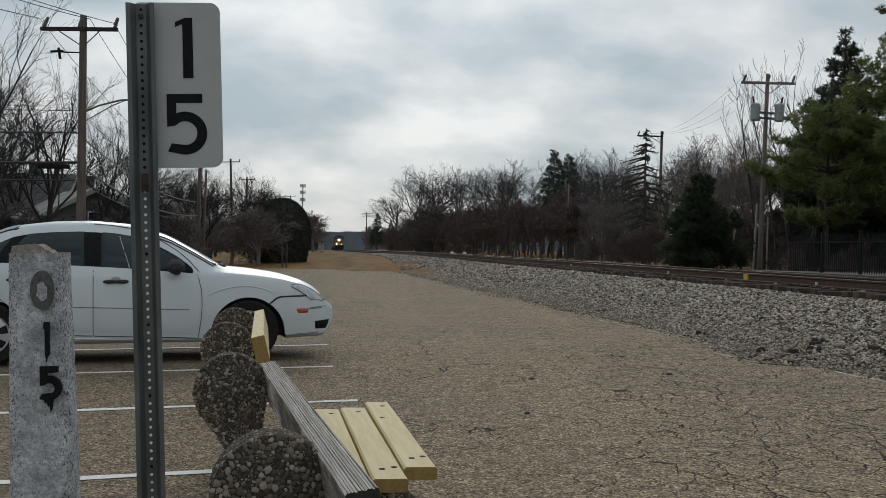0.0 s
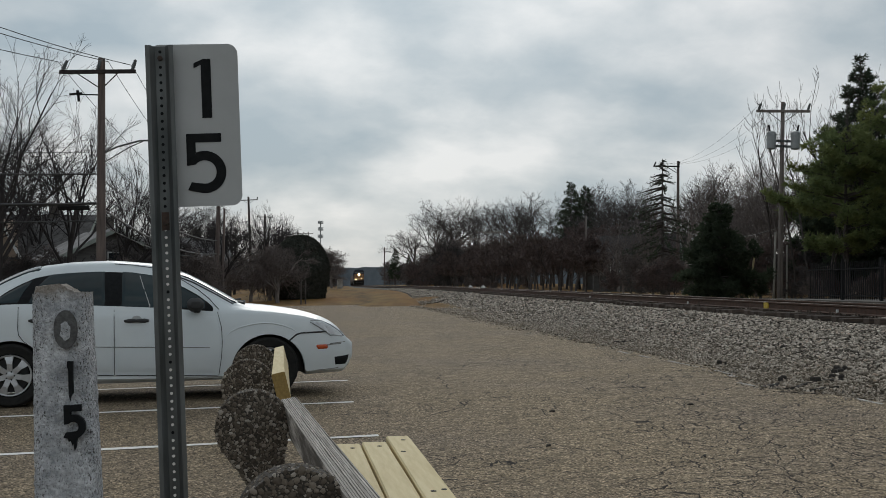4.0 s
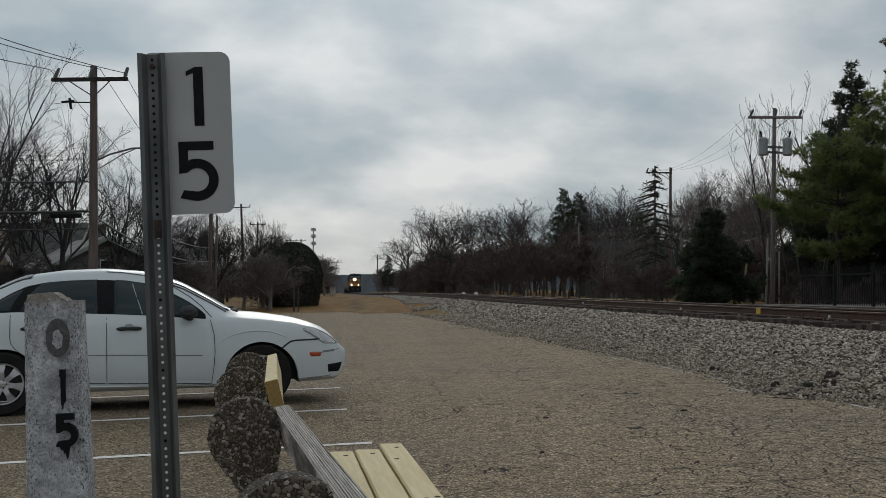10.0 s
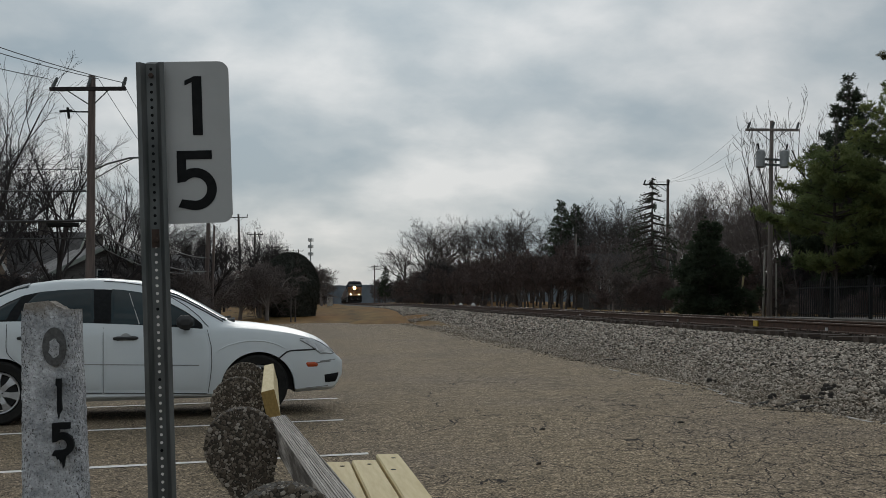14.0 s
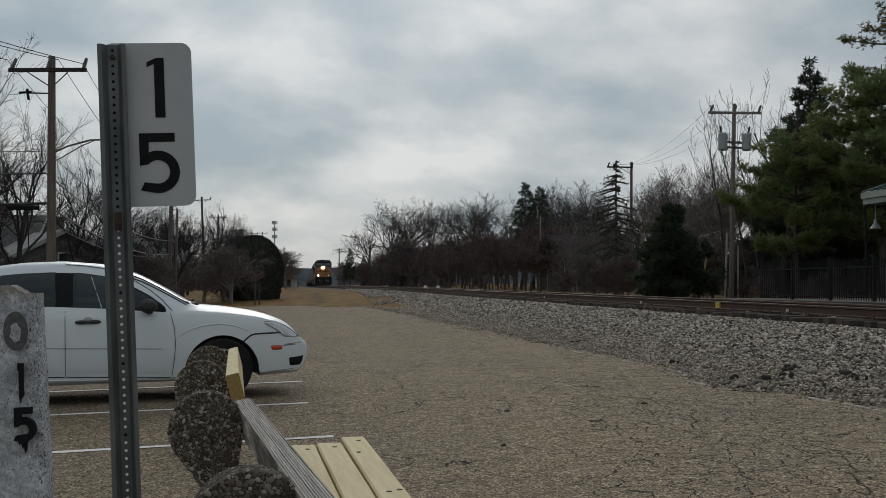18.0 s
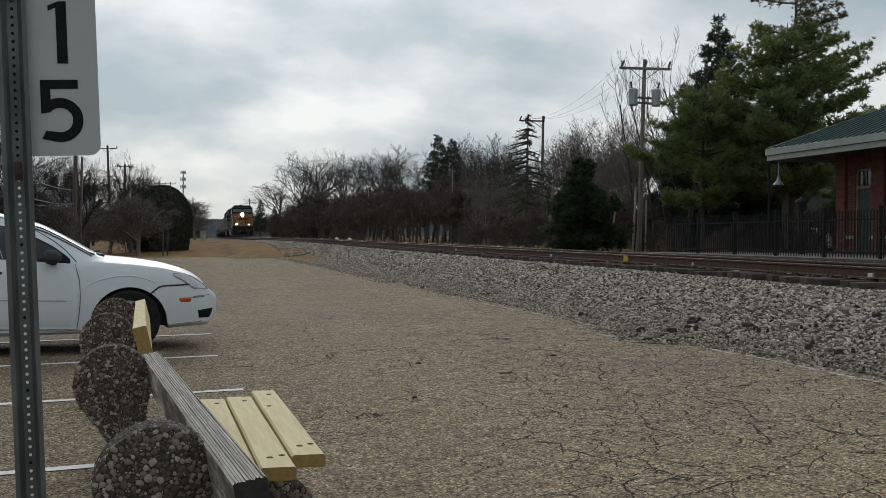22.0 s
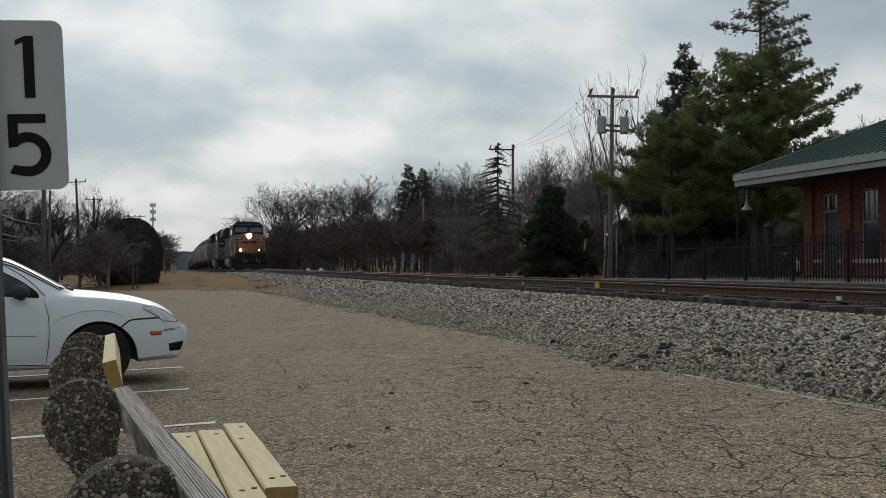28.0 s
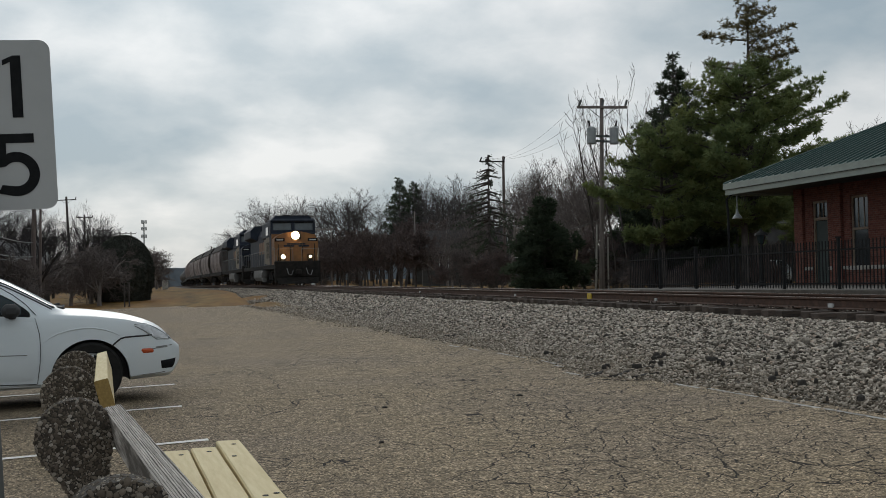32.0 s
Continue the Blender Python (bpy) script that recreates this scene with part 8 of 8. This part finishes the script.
    sp = conifer(62, "spruce", "dark dense young spruce", 4.5, 2.15, "needle_dark", base=0.02, whorl=0.3, per=7, droop=0.2, tuft=0.38, fill=3.6, gap=0.26, profile=0.62, twig_step=0.2, ragged=0.2)
    sp.matrix_world = pose(18.8, 50.0, terrain(18.8, 50))
    dead = conifer(63, "sparse_conifer", "gaunt sparse conifer with drooping upswept branches", 9.3, 3.3, "needle_dark", base=0.30, whorl=0.62, per=7, droop=0.46, tuft=0.17, fill=1.3, profile=0.70, twig_step=0.12, side=0.05, inner=0.1, bough=0.075, gap=0.2, ragged=0.25)
    dead.matrix_world = pose(24.3, 75.3, terrain(24.3, 75.3))
    far = conifer(64, "dark_conifer", "dark ragged conifer among bare trees", 13.0, 3.4, "needle_dark", base=0.2, whorl=0.6, per=7, droop=0.2, tuft=0.7, fill=1.2, profile=0.75, twig_step=0.36, gap=0.15)
    place(far, ((32.5, 136.6, 13.0), (34.8, 138.4, 12.7), (26.3, 329, 11), (29.6, 322, 8.5)), rng, 13.0)
    fir = conifer(65, "tall_spruce", "tall dark spruce with a pointed top", 12.5, 4.7, "needle_dark", base=0.1, whorl=0.55, per=7, gap=0.12, droop=0.25, tuft=0.48, fill=3.2, profile=1.0, twig_step=0.28, ragged=0.22)
    fir.matrix_world = pose(27.9, 54.4, terrain(27.9, 54.4))
    pine = conifer(66, "white_pine", "tall layered white pine with a thin brownish top", 13.6, 4.5, "needle", base=0.2, whorl=1.2, per=8, droop=0.05, tuft=0.29, fill=6.5, profile=0.60, top_mat="needle_brown", twig_step=0.24, gap=0.36, inner=0.22, ragged=0.30)
    pine.matrix_world = pose(27.4, 46.0, terrain(27.4, 46.0))
    low = conifer(67, "layered_pine", "broad layered green pine with sweeping boughs", 8.2, 3.9, "needle", base=0.3, whorl=1.2, per=9, droop=0.05, tuft=0.31, fill=6.5, profile=0.45, twig_step=0.24, inner=0.25)
    place(low, ((23.55, 47.3, 7.8), (26.5, 45.2, 10.3), (34.5, 60, 9.5), (39.5, 57, 8.5), (31.5, 54.5, 7.0), (37.0, 52.5, 6.0), (29.5, 60.5, 8.0), (40.0, 60.5, 7.5), (44.0, 66.0, 8.5), (34.0, 50.5, 5.0)), rng, 8.2)


build_trees()


# ---------------------------------------------------------------- small loose things
def build_debris():
    rng = random.Random(77)
    lumps = ((5.5, 11.8, 0.12), (5.35, 12.25, 0.10), (5.75, 11.9, 0.10), (6.21, 12.72, 0.13), (6.1, 12.4, 0.12), (6.26, 11.45, 0.12), (6.2, 11.1, 0.08), (5.94, 9.7, 0.11), (5.94, 9.2, 0.09), (5.75, 8.07, 0.10), (7.4, 10.8, 0.08), (6.7, 10.8, 0.09), (6.9, 15.8, 0.09), (5.6, 14.9, 0.09))
    lumps = [(x + rng.gauss(0, 0.10 * (k > 0)), y + rng.gauss(0, 0.12 * (k > 0)), q * rng.uniform(0.22, 0.42) * (1 if k == 0 else 0.6)) for x, y, q in lumps for k in range(2)]
    for x, y, s in lumps:
        z = (bed_height(x, y) + 0.038) if x > lot_edge(y) else ground_z(x) + 0.015
        g = Geo()
        n = 9
        vs = []
        for lvl, (rr, h) in enumerate(((1.0, -0.02), (0.95, 0.012), (0.6, 0.024))):
            vs += [(s * rr * 1.5 * rng.uniform(0.75, 1.1) * math.cos(6.283 * i / n), s * rr * 0.8 * rng.uniform(0.75, 1.1) * math.sin(6.283 * i / n), h * rng.uniform(0.8, 1.2)) for i in range(n)]
        fs = [(l * n + i, l * n + (i + 1) % n, (l + 1) * n + (i + 1) % n, (l + 1) * n + i) for l in range(2) for i in range(n)] + [tuple(range(2 * n, 3 * n))]
        g.add(vs, fs)
        thing("asphalt_chunk", "dark broken lump of asphalt among ballast stones", "rubble", pose(x, y, z, 0, 0, rng.uniform(-30, 30)), group="broken asphalt lumps", geo=g, mats="tar")
    # broken lips of asphalt along the lot's edge
    for xa, ya, xb, yb, w in ((4.78, 11.68, 5.24, 12.04, 0.10), (4.80, 11.21, 5.19, 10.86, 0.035), (5.0, 11.5, 5.42, 11.62, 0.07), (5.1, 11.25, 5.5, 11.2, 0.05), (5.45, 11.75, 5.8, 11.7, 0.05), (5.24, 21.4, 5.46, 20.95, 0.07), (5.77, 20.8, 5.97, 20.5, 0.07), (7.05, 16.45, 7.5, 16.55, 0.12), (5.50, 24.7, 5.62, 24.4, 0.08), (4.75, 11.45, 5.02, 11.72, 0.03)):
        g = Geo()
        n = 12
        vs = []
        for i in range(n + 1):
            k = i / n
            x, y = xa + (xb - xa) * k, ya + (yb - ya) * k
            half = w * (0.15 + 0.85 * math.sin(math.pi * k)) * rng.uniform(0.35, 0.75)
            z = (bed_height(x, y) + 0.02) if x > lot_edge(y) else ground_z(x)
            d = rng.gauss(0, w * 0.2) + w * 0.8 * math.sin(k * 5 + xa * 7)
            vs += [(x, y - half + d, z - 0.02), (x, y - half * 0.7 + d, z + rng.uniform(-0.004, 0.010)), (x, y + half * 0.5 + d, z + rng.uniform(-0.006, 0.012)), (x, y + half + d, z - 0.02)]
        fs = [(4 * i + j, 4 * i + 4 + j, 4 * i + 5 + j, 4 * i + 1 + j) for i in range(n) for j in range(3)]
        g.add(vs, fs)
        thing("asphalt_strip", "dark broken lip of asphalt at the lot's edge", "rubble", group="broken asphalt strips", geo=g, mats="tar")
    for x, y, s in ((1.71, 7.85, 0.020), (2.2, 9.94, 0.02), (2.6, 7.18, 0.016), (3.56, 10.2, 0.02), (4.92, 8.5, 0.02)):
        g = Geo().tube([(-s * 1.6, 0, 0.004), (-s * 0.5, s * 0.3, 0.008), (s * 0.8, -s * 0.2, 0.007), (s * 1.7, s * 0.1, 0.004)], [0.004, 0.009, 0.009, 0.003], 6)
        thing("dead_leaf", "small dark curled leaf lying on the asphalt", "leaf", pose(x, y, ground_z(x) + 0.004, 0, 0, rng.uniform(0, 180)), group="dead leaves", geo=g, mats="tar")
    for x, y in ((16.1, 109.6), (17.3, 109.3)):
        g = Geo().tube([(0, 0, -0.05), (0, 0, 0.2), (0, 0, 0.42), (0, 0, 0.5)], [0.24, 0.26, 0.17, 0.04], 8)
        thing("white_boulder", "white painted boulder beside the track", "boulder", pose(x, y, terrain(x, y)), group="white boulders", geo=g, mats="mailbox", smooth=True)


M["tar"] = material("old_tar", (0.04, 0.036, 0.033), 0.9, second=(0.065, 0.058, 0.052), scale=30, bump=0.5, spec=0.2)
build_debris()


# ---------------------------------------------------------------- motion
SPEED = 9.6


def motions():
    for ob, off, length in TRAIN:
        rows = []
        for k in range(0, 33, 2):
            y = 75.6 + SPEED * (32 - k) + off
            ya, yb = y, y + length
            xa, xb = rail_x(ya), rail_x(yb)
            yaw = -math.degrees(math.atan2(xb - xa, length))
            pitch = math.degrees(math.atan2(rail_z(yb) - rail_z(ya), length))
            rows.append((float(k), pose(xa, ya, rail_z(ya), pitch, 0, yaw)))
        walk(ob, rows)


motions()
